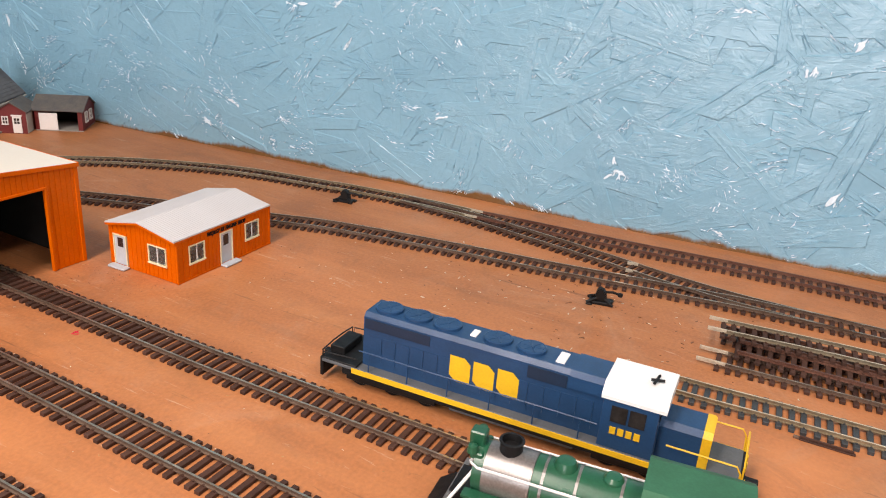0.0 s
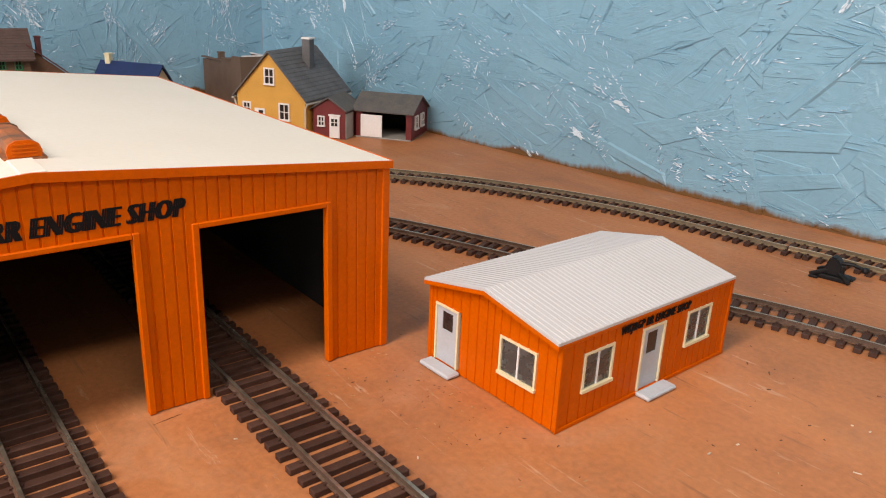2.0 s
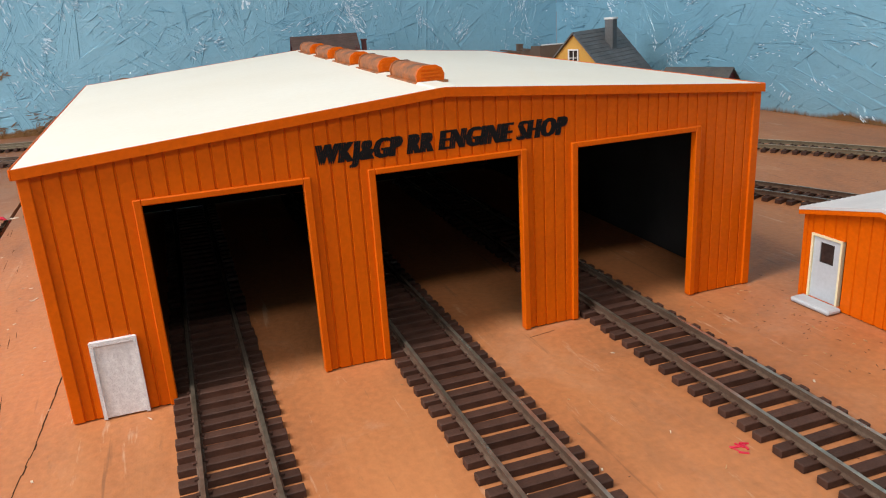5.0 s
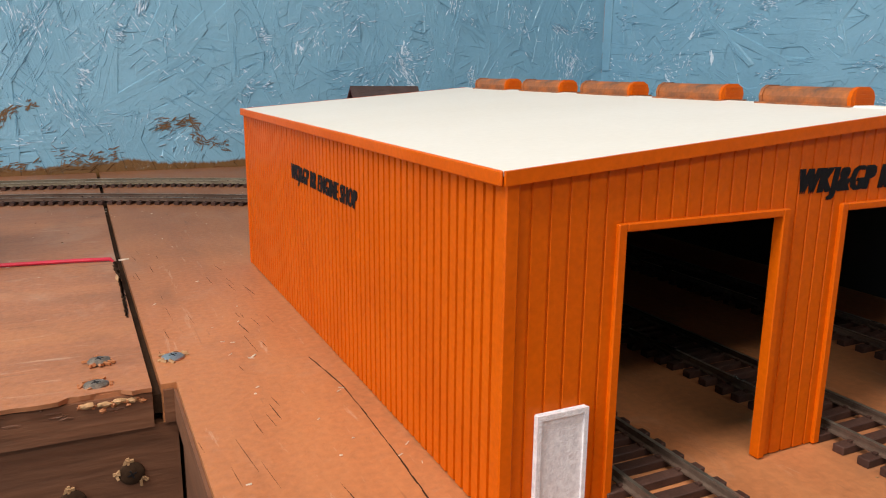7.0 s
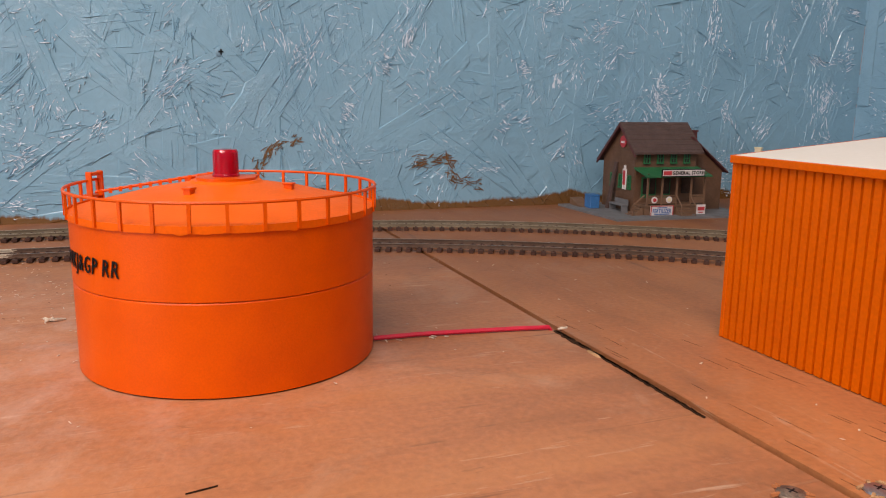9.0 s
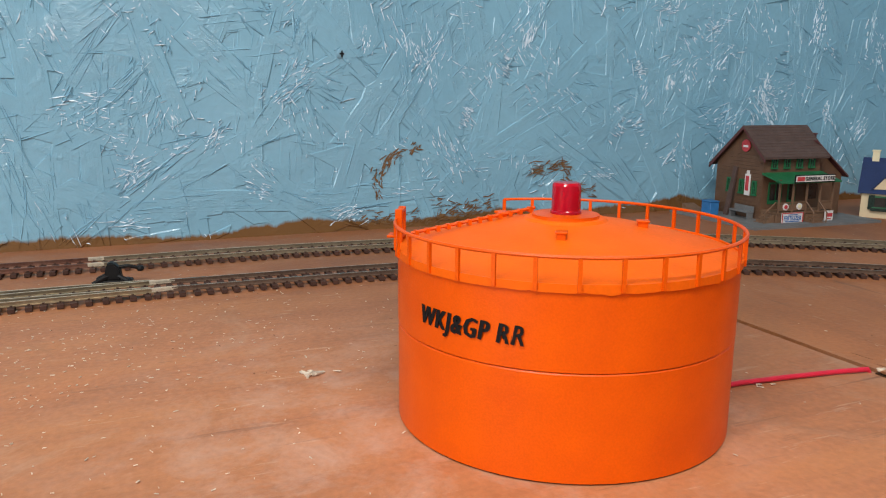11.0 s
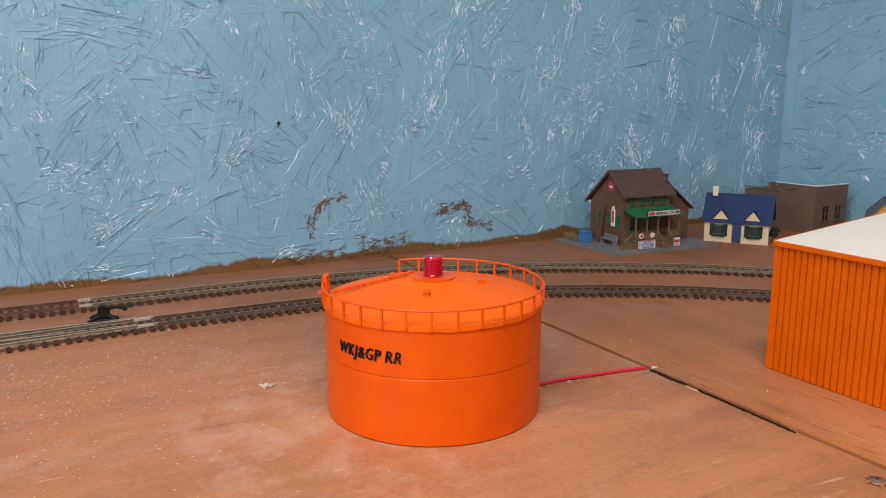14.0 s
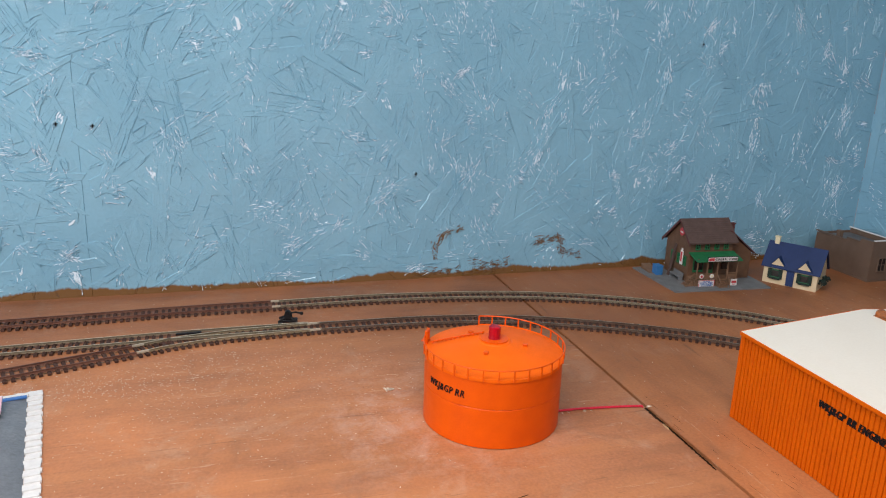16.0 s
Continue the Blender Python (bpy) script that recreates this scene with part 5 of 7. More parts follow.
def gabled(parent, x0, x1, y0, y1, eave, ridge, wall_mat, roof_mat, axis="x", over=0.003, thick=0.0012, names=("wall", "roof_panel"), roof_label="", courses=0):
    """Four walls with two gables under two roof slopes; the ridge runs along axis."""
    bm = bmesh.new()
    if axis == "x":
        my = (y0 + y1) / 2
        prism(bm, [(y0, 0), (y1, 0), (y1, eave), (my, ridge), (y0, eave)], x0, x1, "x")
    else:
        mx = (x0 + x1) / 2
        prism(bm, [(x0, 0), (x1, 0), (x1, eave), (mx, ridge), (x0, eave)], y0, y1, "y")
    w = part(names[0], bm, wall_mat, parent)
    a0, a1, b0, b1 = (y0, y1, x0, x1) if axis == "x" else (x0, x1, y0, y1)
    mid = (a0 + a1) / 2
    drop = (ridge - eave) / (mid - a0) * over
    for e in (a0 - over, a1 + over):
        pts = [(mid, ridge + 0.0002), (e, eave - drop + 0.0002), (e, eave - drop + thick), (mid, ridge + thick + 0.0004)]
        bm = prism(bmesh.new(), pts, b0 - over, b1 + over, axis)
        slope = part(names[1], bm, roof_mat, parent, roof_label)
        for k in range(courses):
            t0, t1 = k / courses, (k + 1) / courses
            pa = mid + (e - mid) * t0, ridge + thick + 0.0003 + (eave - drop - ridge) * t0
            pb = mid + (e - mid) * t1, ridge + thick + 0.0003 + (eave - drop - ridge) * t1
            part("shingle_course", prism(bmesh.new(), [pa, pb, (pb[0], pb[1] + 0.0005), (pa[0], pa[1] + 0.0001)], b0 - over, b1 + over, axis), roof_mat, slope)
    return w


def yellow_house():
    h = thing("house", "ochre yellow model house with grey slate roof", "model house", 0.3650, 0.4289, 0, -58.7)
    w, d = 0.069, 0.078
    part("base_plate", boxes((-0.004, w + 0.006, -0.006, d + 0.002, 0.0, 0.0022), bevel=0.0004), STONE, h, "pale grey base")
    body = gabled(h, 0, w, 0, d, 0.0340, 0.0710, HOUSE_YELLOW, SLATE, "y", 0.0032, roof_label="grey slate roof slope", courses=13)
    for x, z, ww, hh in ((0.0290, 0.0430, 0.0105, 0.0150), (0.0430, 0.0130, 0.0110, 0.0155), (0.0060, 0.0165, 0.0085, 0.0105)):
        window_unit(h, ww, hh, pose(x, -0.0006, z), WHITE, 1, 1, WHITE, DARK_GLASS, 0.0012)
    dr = part("door", boxes((0, 0.0105, -0.0010, 0.0004, 0.0022, 0.0220), bevel=0.0002), WHITE, h, "white front door standing ajar")
    dr.location = (0.0180, 0, 0)
    part("doorway", boxes((0.0045, 0.0090, -0.0014, -0.0009, 0.0030, 0.0205)), DARK_GLASS, dr)
    ch = part("chimney", boxes((0.0435, 0.0515, 0.0400, 0.0485, 0.046, 0.0805), bevel=0.0003), SLATE, h, "dark grey chimney with pale cap")
    part("chimney_cap", boxes((0.0429, 0.0521, 0.0394, 0.0491, 0.0805, 0.0822), bevel=0.0003), WHITE, ch)
    bm = tube(bmesh.new(), [(w + 0.0022, -0.0030, 0.0315), (w + 0.0022, -0.0010, 0.0290), (w + 0.0008, -0.0012, 0.0255), (w + 0.0008, -0.0012, 0.0060), (w + 0.0022, -0.0030, 0.0040)], 0.0008, 6)
    part("downpipe", bm, GUTTER, h, "pale plastic downpipe")
    part("downpipe", tube(bmesh.new(), [(-0.0022, -0.0030, 0.0300), (-0.0022, -0.0010, 0.0275), (-0.0008, -0.0012, 0.0240), (-0.0008, -0.0012, 0.0060)], 0.0008, 6), GUTTER, h, "pale plastic downpipe")
    for x in (-0.0034, w + 0.0034):
        part("gutter", tube(bmesh.new(), [(x, -0.003, 0.0296), (x, d + 0.003, 0.0296)], 0.0009, 6), GUTTER, h)
    return h


yellow_house()


def barn():
    b = thing("barn", "small dark red model barn with open garage", "model barn", 0.4094, 0.3718, 0, -53.1)
    gabled(b, 0, 0.0305, 0, 0.036, 0.0255, 0.0350, BARN_RED, DARK_SLATE, "y", 0.0022, names=("shed_wall", "shed_roof"), roof_label="dark shingle roof slope")
    part("side_panel", boxes((0.0305, 0.0312, 0.0006, 0.0180, 0.0003, 0.0225)), STONE, b, "bare grey side panel")
    window_unit(b, 0.0068, 0.0095, pose(0.0048, -0.0006, 0.0100), WHITE, 1, 1, WHITE, DARK_GLASS, 0.0010)
    d = part("shed_door", boxes((0.0160, 0.0255, -0.0012, 0.0, 0.0008, 0.0205), (0.0150, 0.0265, -0.0016, 0.0, 0.0200, 0.0215), bevel=0.0002), WHITE, b, "white door with four small panes")
    for x in (0.0180, 0.0212):
        for z in (0.0115, 0.0150):
            part("door_pane", boxes((x, x + 0.0024, -0.0016, -0.0011, z, z + 0.0027)), DARK_GLASS, d)
    # garage wing: three walls, open front bay
    x0, x1, y0, y1, eave, ridge = 0.0335, 0.0855, 0.0180, 0.0680, 0.0245, 0.0362
    my = (y0 + y1) / 2
    part("end_wall", prism(bmesh.new(), [(y0, 0.0003), (y1, 0.0003), (y1, eave), (my, ridge), (y0, eave)], x1 - 0.0012, x1, "x"), BARN_RED, b)
    part("end_wall", prism(bmesh.new(), [(y0, 0.0003), (y1, 0.0003), (y1, eave), (my, ridge), (y0, eave)], x0, x0 + 0.0012, "x"), BARN_RED, b)
    part("back_wall", boxes((x0 + 0.0012, x1 - 0.0012, y1 - 0.0012, y1, 0.0003, eave)), INSIDE_SHADE, b, "back wall, black for the shade inside")
    part("front_post", boxes((x1 - 0.0050, x1 - 0.0012, y0, y0 + 0.0012, 0.0003, eave)), BARN_RED, b)
    part("front_wall", boxes((x0 + 0.0012, x0 + 0.0060, y0, y0 + 0.0012, 0.0003, eave)), BARN_RED, b)
    part("floor_slab", boxes((x0, x1, y0 - 0.0008, y1, 0.0001, 0.0012)), STONE, b)
    part("sliding_door", boxes((0.0385, 0.0585, y0 - 0.0016, y0 - 0.0004, 0.0014, 0.0210), bevel=0.0002), WHITE, b, "plain white sliding door, half open")
    ov = 0.0026
    drop = (ridge - eave) / (my - y0) * ov
    for e in (y0 - ov, y1 + 0.0002):
        part("roof_panel", prism(bmesh.new(), [(my, ridge + 0.0002), (e, eave - drop + 0.0002), (e, eave - drop + 0.0013), (my, ridge + 0.0014)], x0 - 0.004, x1 + ov, "x"), DARK_SLATE, b, "dark shingle roof slope")
    for y in (0.0275, 0.0450):
        window_unit(b, 0.0095, 0.0125, pose(x1 + 0.0006, y, 0.0085, 0, 0, 90), WHITE, 1, 1, WHITE, DARK_GLASS, 0.0011)
    return b


barn()


def general_store():
    s = thing("general_store", "brown model general store on a grey base", "model shop", 0.1672, 0.5617, 0, -4.2)
    part("base_plate", prism(bmesh.new(), [(-0.0325, -0.0320), (0.098, -0.0320), (0.098, 0.0700), (-0.0400, 0.0680)], 0.0, 0.0020, "z"), PLATFORM, s, "grey plastic base plate")
    w, d, eave, ridge, ry = 0.0585, 0.058, 0.0570, 0.0772, 0.0230
    back = ridge - (d - ry) * 0.87
    part("wall", prism(bmesh.new(), [(0, 0), (d, 0), (d, back), (ry, ridge), (0, eave)], 0, w, "x"), BROWN_CLAP, s)
    for e, z in ((-0.0055, eave - 0.0048), (d + 0.0050, back - 0.0043)):
        slope = part("roof_panel", prism(bmesh.new(), [(ry, ridge + 0.0002), (e, z + 0.0002), (e, z + 0.0014), (ry, ridge + 0.0016)], -0.0050, w + 0.0040, "x"), ROOF_BROWN, s, "dark brown shingle roof slope")
        for k in range(12):
            pa = ry + (e - ry) * k / 12, ridge + 0.0015 + (z - ridge) * k / 12
            pb = ry + (e - ry) * (k + 1) / 12, ridge + 0.0015 + (z - ridge) * (k + 1) / 12
            part("shingle_course", prism(bmesh.new(), [pa, pb, (pb[0], pb[1] + 0.0005), (pa[0], pa[1] + 0.0001)], -0.0050, w + 0.0040, "x"), ROOF_BROWN, slope)
    # clapboard lines on the gable and front
    bm = bmesh.new()
    for k in range(18):
        z = 0.004 + k * 0.0030
        box(bm, -0.0004, 0.0, 0.0006, d - 0.0006 if z < 0.042 else d * 0.72, z, z + 0.0024)
        if z > 0.046:
            box(bm, 0.0006, w - 0.0006, -0.0004, 0.0, z, min(z + 0.0024, eave))
    part("clapboard_siding", bm, BROWN_CLAP, s, "brown clapboard siding")
    for e, z in ((-0.0052, 0),):
        part("bargeboard", prism(bmesh.new(), [(ry, ridge - 0.0016), (-0.0055, eave - 0.0070), (-0.0055, eave - 0.0046), (ry, ridge + 0.0006)], e, e + 0.0012, "x"), ROOF_MAROON, s)
        part("bargeboard", prism(bmesh.new(), [(ry, ridge - 0.0016), (d + 0.0050, back - 0.0065), (d + 0.0050, back - 0.0041), (ry, ridge + 0.0006)], e, e + 0.0012, "x"), ROOF_MAROON, s)
    # upper windows
    for k in range(4):
        x = 0.0075 + k * 0.0130
        u = window_unit(s, 0.0060, 0.0088, pose(x - 0.0008, -0.0006, 0.0440), SHUTTER, 1, 1, SHUTTER, DARK_GLASS, 0.0009)
    # porch
    part("porch_floor", boxes((0.0, w, -0.0185, 0.0, 0.0090, 0.0106)), BROWN_WOOD, s)
    part("porch_skirt", boxes((0.0004, w - 0.0004, -0.0175, -0.0165, 0.0020, 0.0090), (0.0004, 0.0012, -0.0165, 0.0, 0.0020, 0.0090), (w - 0.0012, w - 0.0004, -0.0165, 0.0, 0.0020, 0.0090)), BROWN_WOOD, s)
    cn = part("porch_canopy", prism(bmesh.new(), [(0.0, 0.0412), (-0.0225, 0.0355), (-0.0225, 0.0343), (0.0, 0.0400)], -0.002, w + 0.002, "x"), SHUTTER, s, "green porch canopy")
    part("sign_board", boxes((0.0110, 0.0520, -0.0236, -0.0226, 0.0350, 0.0412), bevel=0.0002), INK, s, "black framed white shop sign")
    part("sign_face", boxes((0.0118, 0.0512, -0.0240, -0.0236, 0.0357, 0.0405)), SIGN_WHITE, s)
    part("sign_mark", boxes((0.0124, 0.0198, -0.0243, -0.0240, 0.0364, 0.0398)), SIGN_RED, s, "red printed mark")
    letters("sign_lettering", "GENERAL STORE", 0.0031, 0.0300, INK, s, pose(0.0206, -0.0241, 0.0366) @ FRONT, 0, 0.0002, 0.03)
    for x in (0.0012, 0.0150, 0.0290, 0.0430, w - 0.0024):
        part("porch_post", boxes((x, x + 0.0014, -0.0184, -0.0170, 0.0106, 0.0372)), BROWN_WOOD, s)
    for a, c in ((0.0026, 0.0290), (0.0444, w - 0.0024)):
        part("porch_rail", boxes((a, c, -0.0182, -0.0174, 0.0178, 0.0188), (a, c, -0.0181, -0.0175, 0.0116, 0.0170)), BROWN_WOOD, s)
    part("shop_window", boxes((0.0060, 0.0200, -0.0009, 0.0, 0.0150, 0.0330)), SHUTTER, s, "green framed shop window")
    part("shop_window", boxes((0.0260, 0.0340, -0.0009, 0.0, 0.0108, 0.0340)), SHUTTER, s, "green shop door")
    for a, c in ((0.0072, 0.0122), (0.0138, 0.0188), (0.0272, 0.0328), (0.0450, 0.0560)):
        part("dark_pane", boxes((a, c, -0.0013, -0.0008, 0.0180, 0.0315)), DARK_GLASS, s)
    # steps with side rails
    for x in (0.0300,):
        part("front_step", boxes(*[(x, x + 0.0125, -0.0188 - k * 0.0026, -0.0160 - k * 0.0026, 0.0020, 0.0084 - k * 0.0020) for k in range(4)]), BROWN_WOOD, s)
    for x in (0.0295, 0.0428):
        part("stair_rail", tube(bmesh.new(), [(x, -0.0180, 0.0190), (x, -0.0275, 0.0105), (x, -0.0275, 0.0020)], 0.0006, 5), BROWN_WOOD, s)
    part("side_step", boxes(*[(-0.0030 - k * 0.0026, -0.0002 - k * 0.0026, -0.0165, -0.0050, 0.0020, 0.0084 - k * 0.0020) for k in range(4)]), BROWN_WOOD, s)
    part("stair_rail", tube(bmesh.new(), [(-0.0005, -0.0175, 0.0190), (-0.0110, -0.0175, 0.0105), (-0.0110, -0.0175, 0.0020)], 0.0006, 5), BROWN_WOOD, s)
    # signs
    f = part("base_sign", boxes((0.0050, 0.0265, -0.0194, -0.0186, 0.0014, 0.0102)), SIGN_WHITE, s, "white and blue printed sign")
    part("sign_border", boxes((0.0050, 0.0265, -0.0198, -0.0194, 0.0014, 0.0020), (0.0050, 0.0265, -0.0198, -0.0194, 0.0096, 0.0102), (0.0050, 0.0056, -0.0198, -0.0194, 0.0020, 0.0096), (0.0259, 0.0265, -0.0198, -0.0194, 0.0020, 0.0096)), SIGN_RED, f)
    part("sign_band", boxes((0.0085, 0.0230, -0.0197, -0.0194, 0.0026, 0.0034), (0.0110, 0.0205, -0.0197, -0.0194, 0.0082, 0.0088)), SIGN_BLUE, f)
    letters("sign_lettering", "FERTILIZER", 0.0036, 0.0175, SIGN_BLUE, f, pose(0.0070, -0.0195, 0.0040) @ FRONT, 0, 0.0002, 0.02)
    g = part("base_sign", boxes((0.0495, 0.0580, -0.0194, -0.0186, 0.0020, 0.0102)), SIGN_WHITE, s, "small white and red printed sign")
    part("sign_band", boxes((0.0505, 0.0570, -0.0197, -0.0194, 0.0052, 0.0082), (0.0515, 0.0560, -0.0197, -0.0194, 0.0032, 0.0040)), SIGN_RED, g)
    for x, m in ((0.0085, SIGN_RED), (0.0225, SIGN_WHITE)):
        r = part("round_sign", lathe(bmesh.new(), [(0, 0.0006), (0.0028, 0.0006), (0.0028, 0), (0, 0)], 20), SIGN_WHITE, s, "round printed sign")
        r.matrix_basis = pose(x, -0.0182, 0.0150, 90, 0, 0)
        part("sign_centre", lathe(bmesh.new(), [(0, 0.0010), (0.0016, 0.0010), (0.0016, 0.0006), (0, 0.0006)], 16), SIGN_RED if m is SIGN_RED else CREAM, r)
    # gable end: round sign, tall sign, windows, board, bench
    r = part("round_sign", lathe(bmesh.new(), [(0, 0.0008), (0.0052, 0.0008), (0.0052, 0), (0, 0)], 20), SIGN_RED, s, "round red sign")
    r.matrix_basis = pose(-0.0006, ry - 0.001, 0.0620, 0, -90, 0)
    part("sign_centre", boxes((-0.0014, 0.0004, -0.0028, 0.0028, 0.0008, 0.0012)), SIGN_WHITE, r)
    t = part("tall_sign", boxes((-0.0014, -0.0006, 0.0135, 0.0200, 0.0205, 0.0385), (-0.0014, -0.0006, 0.0150, 0.0185, 0.0385, 0.0415), bevel=0.0002), SIGN_WHITE, s, "tall white and red printed sign")
    part("sign_band", boxes((-0.0018, -0.0014, 0.0150, 0.0185, 0.0245, 0.0370)), SIGN_RED, t)
    for y in (0.0060, 0.0215, 0.0370):
        window_unit(s, 0.0055, 0.0125, pose(-0.0006, y + 0.0055, 0.0210, 0, 0, -90), SHUTTER, 1, 1, SHUTTER, DARK_GLASS, 0.0012)
    ln = part("leaning_board", boxes((-0.0009, 0.0009, -0.0022, 0.0022, 0, 0.0420)), ROOF_BROWN, s, "dark plank leaning on the wall")
    ln.matrix_basis = pose(-0.0085, 0.0320, 0.0020, 0, 10, 0)
    part("bench", boxes((-0.0095, -0.0030, 0.0040, 0.0270, 0.0072, 0.0084), (-0.0038, -0.0030, 0.0040, 0.0270, 0.0084, 0.0125), (-0.0092, -0.0034, 0.0045, 0.0055, 0.0020, 0.0072), (-0.0092, -0.0034, 0.0255, 0.0265, 0.0020, 0.0072)), PLATFORM, s, "grey bench along the wall")
    part("loading_ramp", prism(bmesh.new(), [(0.0400, 0.0020), (0.0640, 0.0020), (0.0640, 0.0085)], -0.0300, -0.0180, "x"), BROWN_WOOD, s, "brown ramp")
    # annex
    part("annex_wall", prism(bmesh.new(), [(w, 0.002), (w + 0.033, 0.002), (w + 0.033, 0.0365), (w, 0.0630)], 0.0080, 0.0450), BROWN_CLAP, s)
    part("annex_roof", prism(bmesh.new(), [(w - 0.001, 0.0650), (w + 0.0370, 0.0345), (w + 0.0370, 0.0359), (w - 0.001, 0.0666)], 0.0040, 0.0480), ROOF_MAROON, s, "maroon lean-to roof")
    ch = part("chimney", boxes((w + 0.0085, w + 0.0130, 0.0200, 0.0250, 0.0500, 0.0705), (w + 0.0079, w + 0.0136, 0.0194, 0.0256, 0.0705, 0.0720)), ROOF_MAROON, s)
    return s


general_store()
cr = thing("crate", "bright blue plastic crate on the grey base", "crate", 0.1492, 0.6005, 0.0020, -4.2)
part("crate_body", boxes((-0.0045, 0.0045, -0.0060, 0.0060, 0.0, 0.0110), bevel=0.0004), BIN_BLUE, cr)
part("crate_lid", boxes((-0.0048, 0.0048, -0.0063, 0.0063, 0.0111, 0.0122), bevel=0.0003), BIN_BLUE, cr)


def bush(parent, x, y, z, r, seed, flat=0.7):
    rng = random.Random(seed)
    bm = bmesh.new()
    for _ in range(46):
        a, c, q = rng.uniform(0, 6.28), rng.uniform(-0.8, 1), rng.uniform(0.5, 1.0)
        k = math.sqrt(max(0, 1 - c * c))
        m = Matrix.Translation((x + r * q * k * math.cos(a), y + r * q * k * math.sin(a) * flat, z + r * q * c * 0.75))
        bmesh.ops.create_icosphere(bm, subdivisions=1, radius=rng.uniform(0.16, 0.34) * r, matrix=m)
    return part("window_bush", bm, BUSH, parent, "dark green flock bush")


def blue_house():
    h = thing("house", "cream model cottage with blue roof and door", "model house", 0.2732, 0.5523, 0, -56)
    w, d, eave, ridge = 0.0645, 0.0400, 0.0245, 0.0490
    gabled(h, 0, w, 0, d, eave, ridge, BEIGE_HOUSE, BLUE_ROOF, "x", 0.0030, roof_label="smooth blue roof slope", courses=0)
    dr = part("door", boxes((0.0285, 0.0375, -0.0014, 0.0, 0.0008, 0.0200), (0.0272, 0.0388, -0.0020, 0.0, 0.0200, 0.0216), bevel=0.0002), BLUE_DOOR, h, "blue front door with blue surround")
    part("door_panel", boxes((0.0298, 0.0362, -0.0018, -0.0013, 0.0030, 0.0100), (0.0298, 0.0362, -0.0018, -0.0013, 0.0115, 0.0185)), BLUE_DOOR, dr)
    for i, x in enumerate((0.0090, 0.0440)):
        window_unit(h, 0.0115, 0.0110, pose(x, -0.0006, 0.0080), SHUTTER, 1, 1, DARK_GLASS, DARK_GLASS, 0.0012)
        for dx in (-0.0032, 0.0098):
            part("shutter", boxes((x + dx, x + dx + 0.0048, -0.0018, -0.0004, 0.0072, 0.0196), bevel=0.0003), BUSH, h, "dark green shutter")
        bm = boxes((x - 0.0010, x + 0.0125, -0.0030, -0.0006, 0.0062, 0.0088), bevel=0.0004)
        part("window_box", bm, BUSH, h, "dark green window box")
    bush(h, w + 0.0030, 0.0110, 0.0110, 0.0055, 44, 1.0)
    bush(h, w + 0.0030, 0.0290, 0.0115, 0.0055, 45, 1.0)
    for x in (0.0165, 0.0485):
        dm = part("dormer", prism(bmesh.new(), [(x - 0.0075, 0.0250), (x + 0.0075, 0.0250), (x, 0.0345)], -0.0016, 0.0120), BEIGE_HOUSE, h, "small cream dormer gable")
        for sg in (-1, 1):
            part("dormer_roof", prism(bmesh.new(), [(x + sg * 0.0086, 0.0243), (x, 0.0350), (x, 0.0360), (x + sg * 0.0098, 0.0243)], -0.0022, 0.0125), BLUE_ROOF, dm)
    ch = part("chimney", boxes((0.0040, 0.0095, 0.0175, 0.0225, 0.0450, 0.0560), bevel=0.0002), CREAM, h, "cream chimney")
    part("chimney_cap", boxes((0.0034, 0.0101, 0.0169, 0.0231, 0.0560, 0.0574), bevel=0.0002), CREAM, ch)
    return h


blue_house()


def tan_building():
    b = thing("store_building", "plain tan brown flat-roofed model building", "model building", 0.4100, 0.5205, 0, 0.5)
    w, d = 0.058, 0.096
    part("wall", prism(bmesh.new(), [(0, 0), (d, 0), (d, 0.0430), (0.045, 0.0450), (0.043, 0.0475), (0.022, 0.0485), (0.020, 0.0530), (0, 0.0540)], 0.0, 0.0020, "x"), TAN_BUILDING, b, "stepped parapet side wall")
    part("front_wall", boxes((0.002, w, 0.0, 0.002, 0.0, 0.0540)), TAN_BUILDING, b)
    part("back_wall", boxes((0.002, w - 0.002, d - 0.002, d, 0.0, 0.0430)), TAN_BUILDING, b)
    part("far_wall", boxes((w - 0.002, w, 0.002, d - 0.002, 0.0, 0.0470)), TAN_BUILDING, b)
    part("flat_roof", boxes((0.002, w - 0.002, 0.002, d - 0.002, 0.0385, 0.0400)), SLATE, b, "grey flat roof")
    part("coping", boxes((-0.0014, 0.0030, 0.046, d + 0.0006, 0.0448, 0.0460)), TAN_BUILDING, b)
    part("coping", boxes((-0.0014, 0.0030, 0.0225, 0.0425, 0.0484, 0.0496)), TAN_BUILDING, b)
    part("coping", boxes((w - 0.0024, w + 0.0004, 0.003, d, 0.0470, 0.0480)), WHITE, b, "white far coping")
    part("coping", boxes((0.0026, w, -0.0006, 0.0026, 0.0540, 0.0550)), WHITE, b, "white front coping")
    part("foundation", boxes((-0.0010, 0.0, 0.0, d, 0.0, 0.0030), (-0.0010, w, -0.0010, 0.0, 0.0, 0.0030)), TAN_BUILDING, b)
    ch = part("chimney", boxes((0.0045, 0.0100, 0.060, 0.066, 0.0390, 0.0520), (0.0040, 0.0105, 0.0595, 0.0665, 0.0520, 0.0532)), TAN_BUILDING, b)
    for x in (0.012, 0.034):
        window_unit(b, 0.0130, 0.0190, pose(x, -0.0006, 0.0130), TAN_BUILDING, 1, 1, TAN_BUILDING, DARK_GLASS, 0.0010)
    return b


tan_building()

# ---- locomotives ----


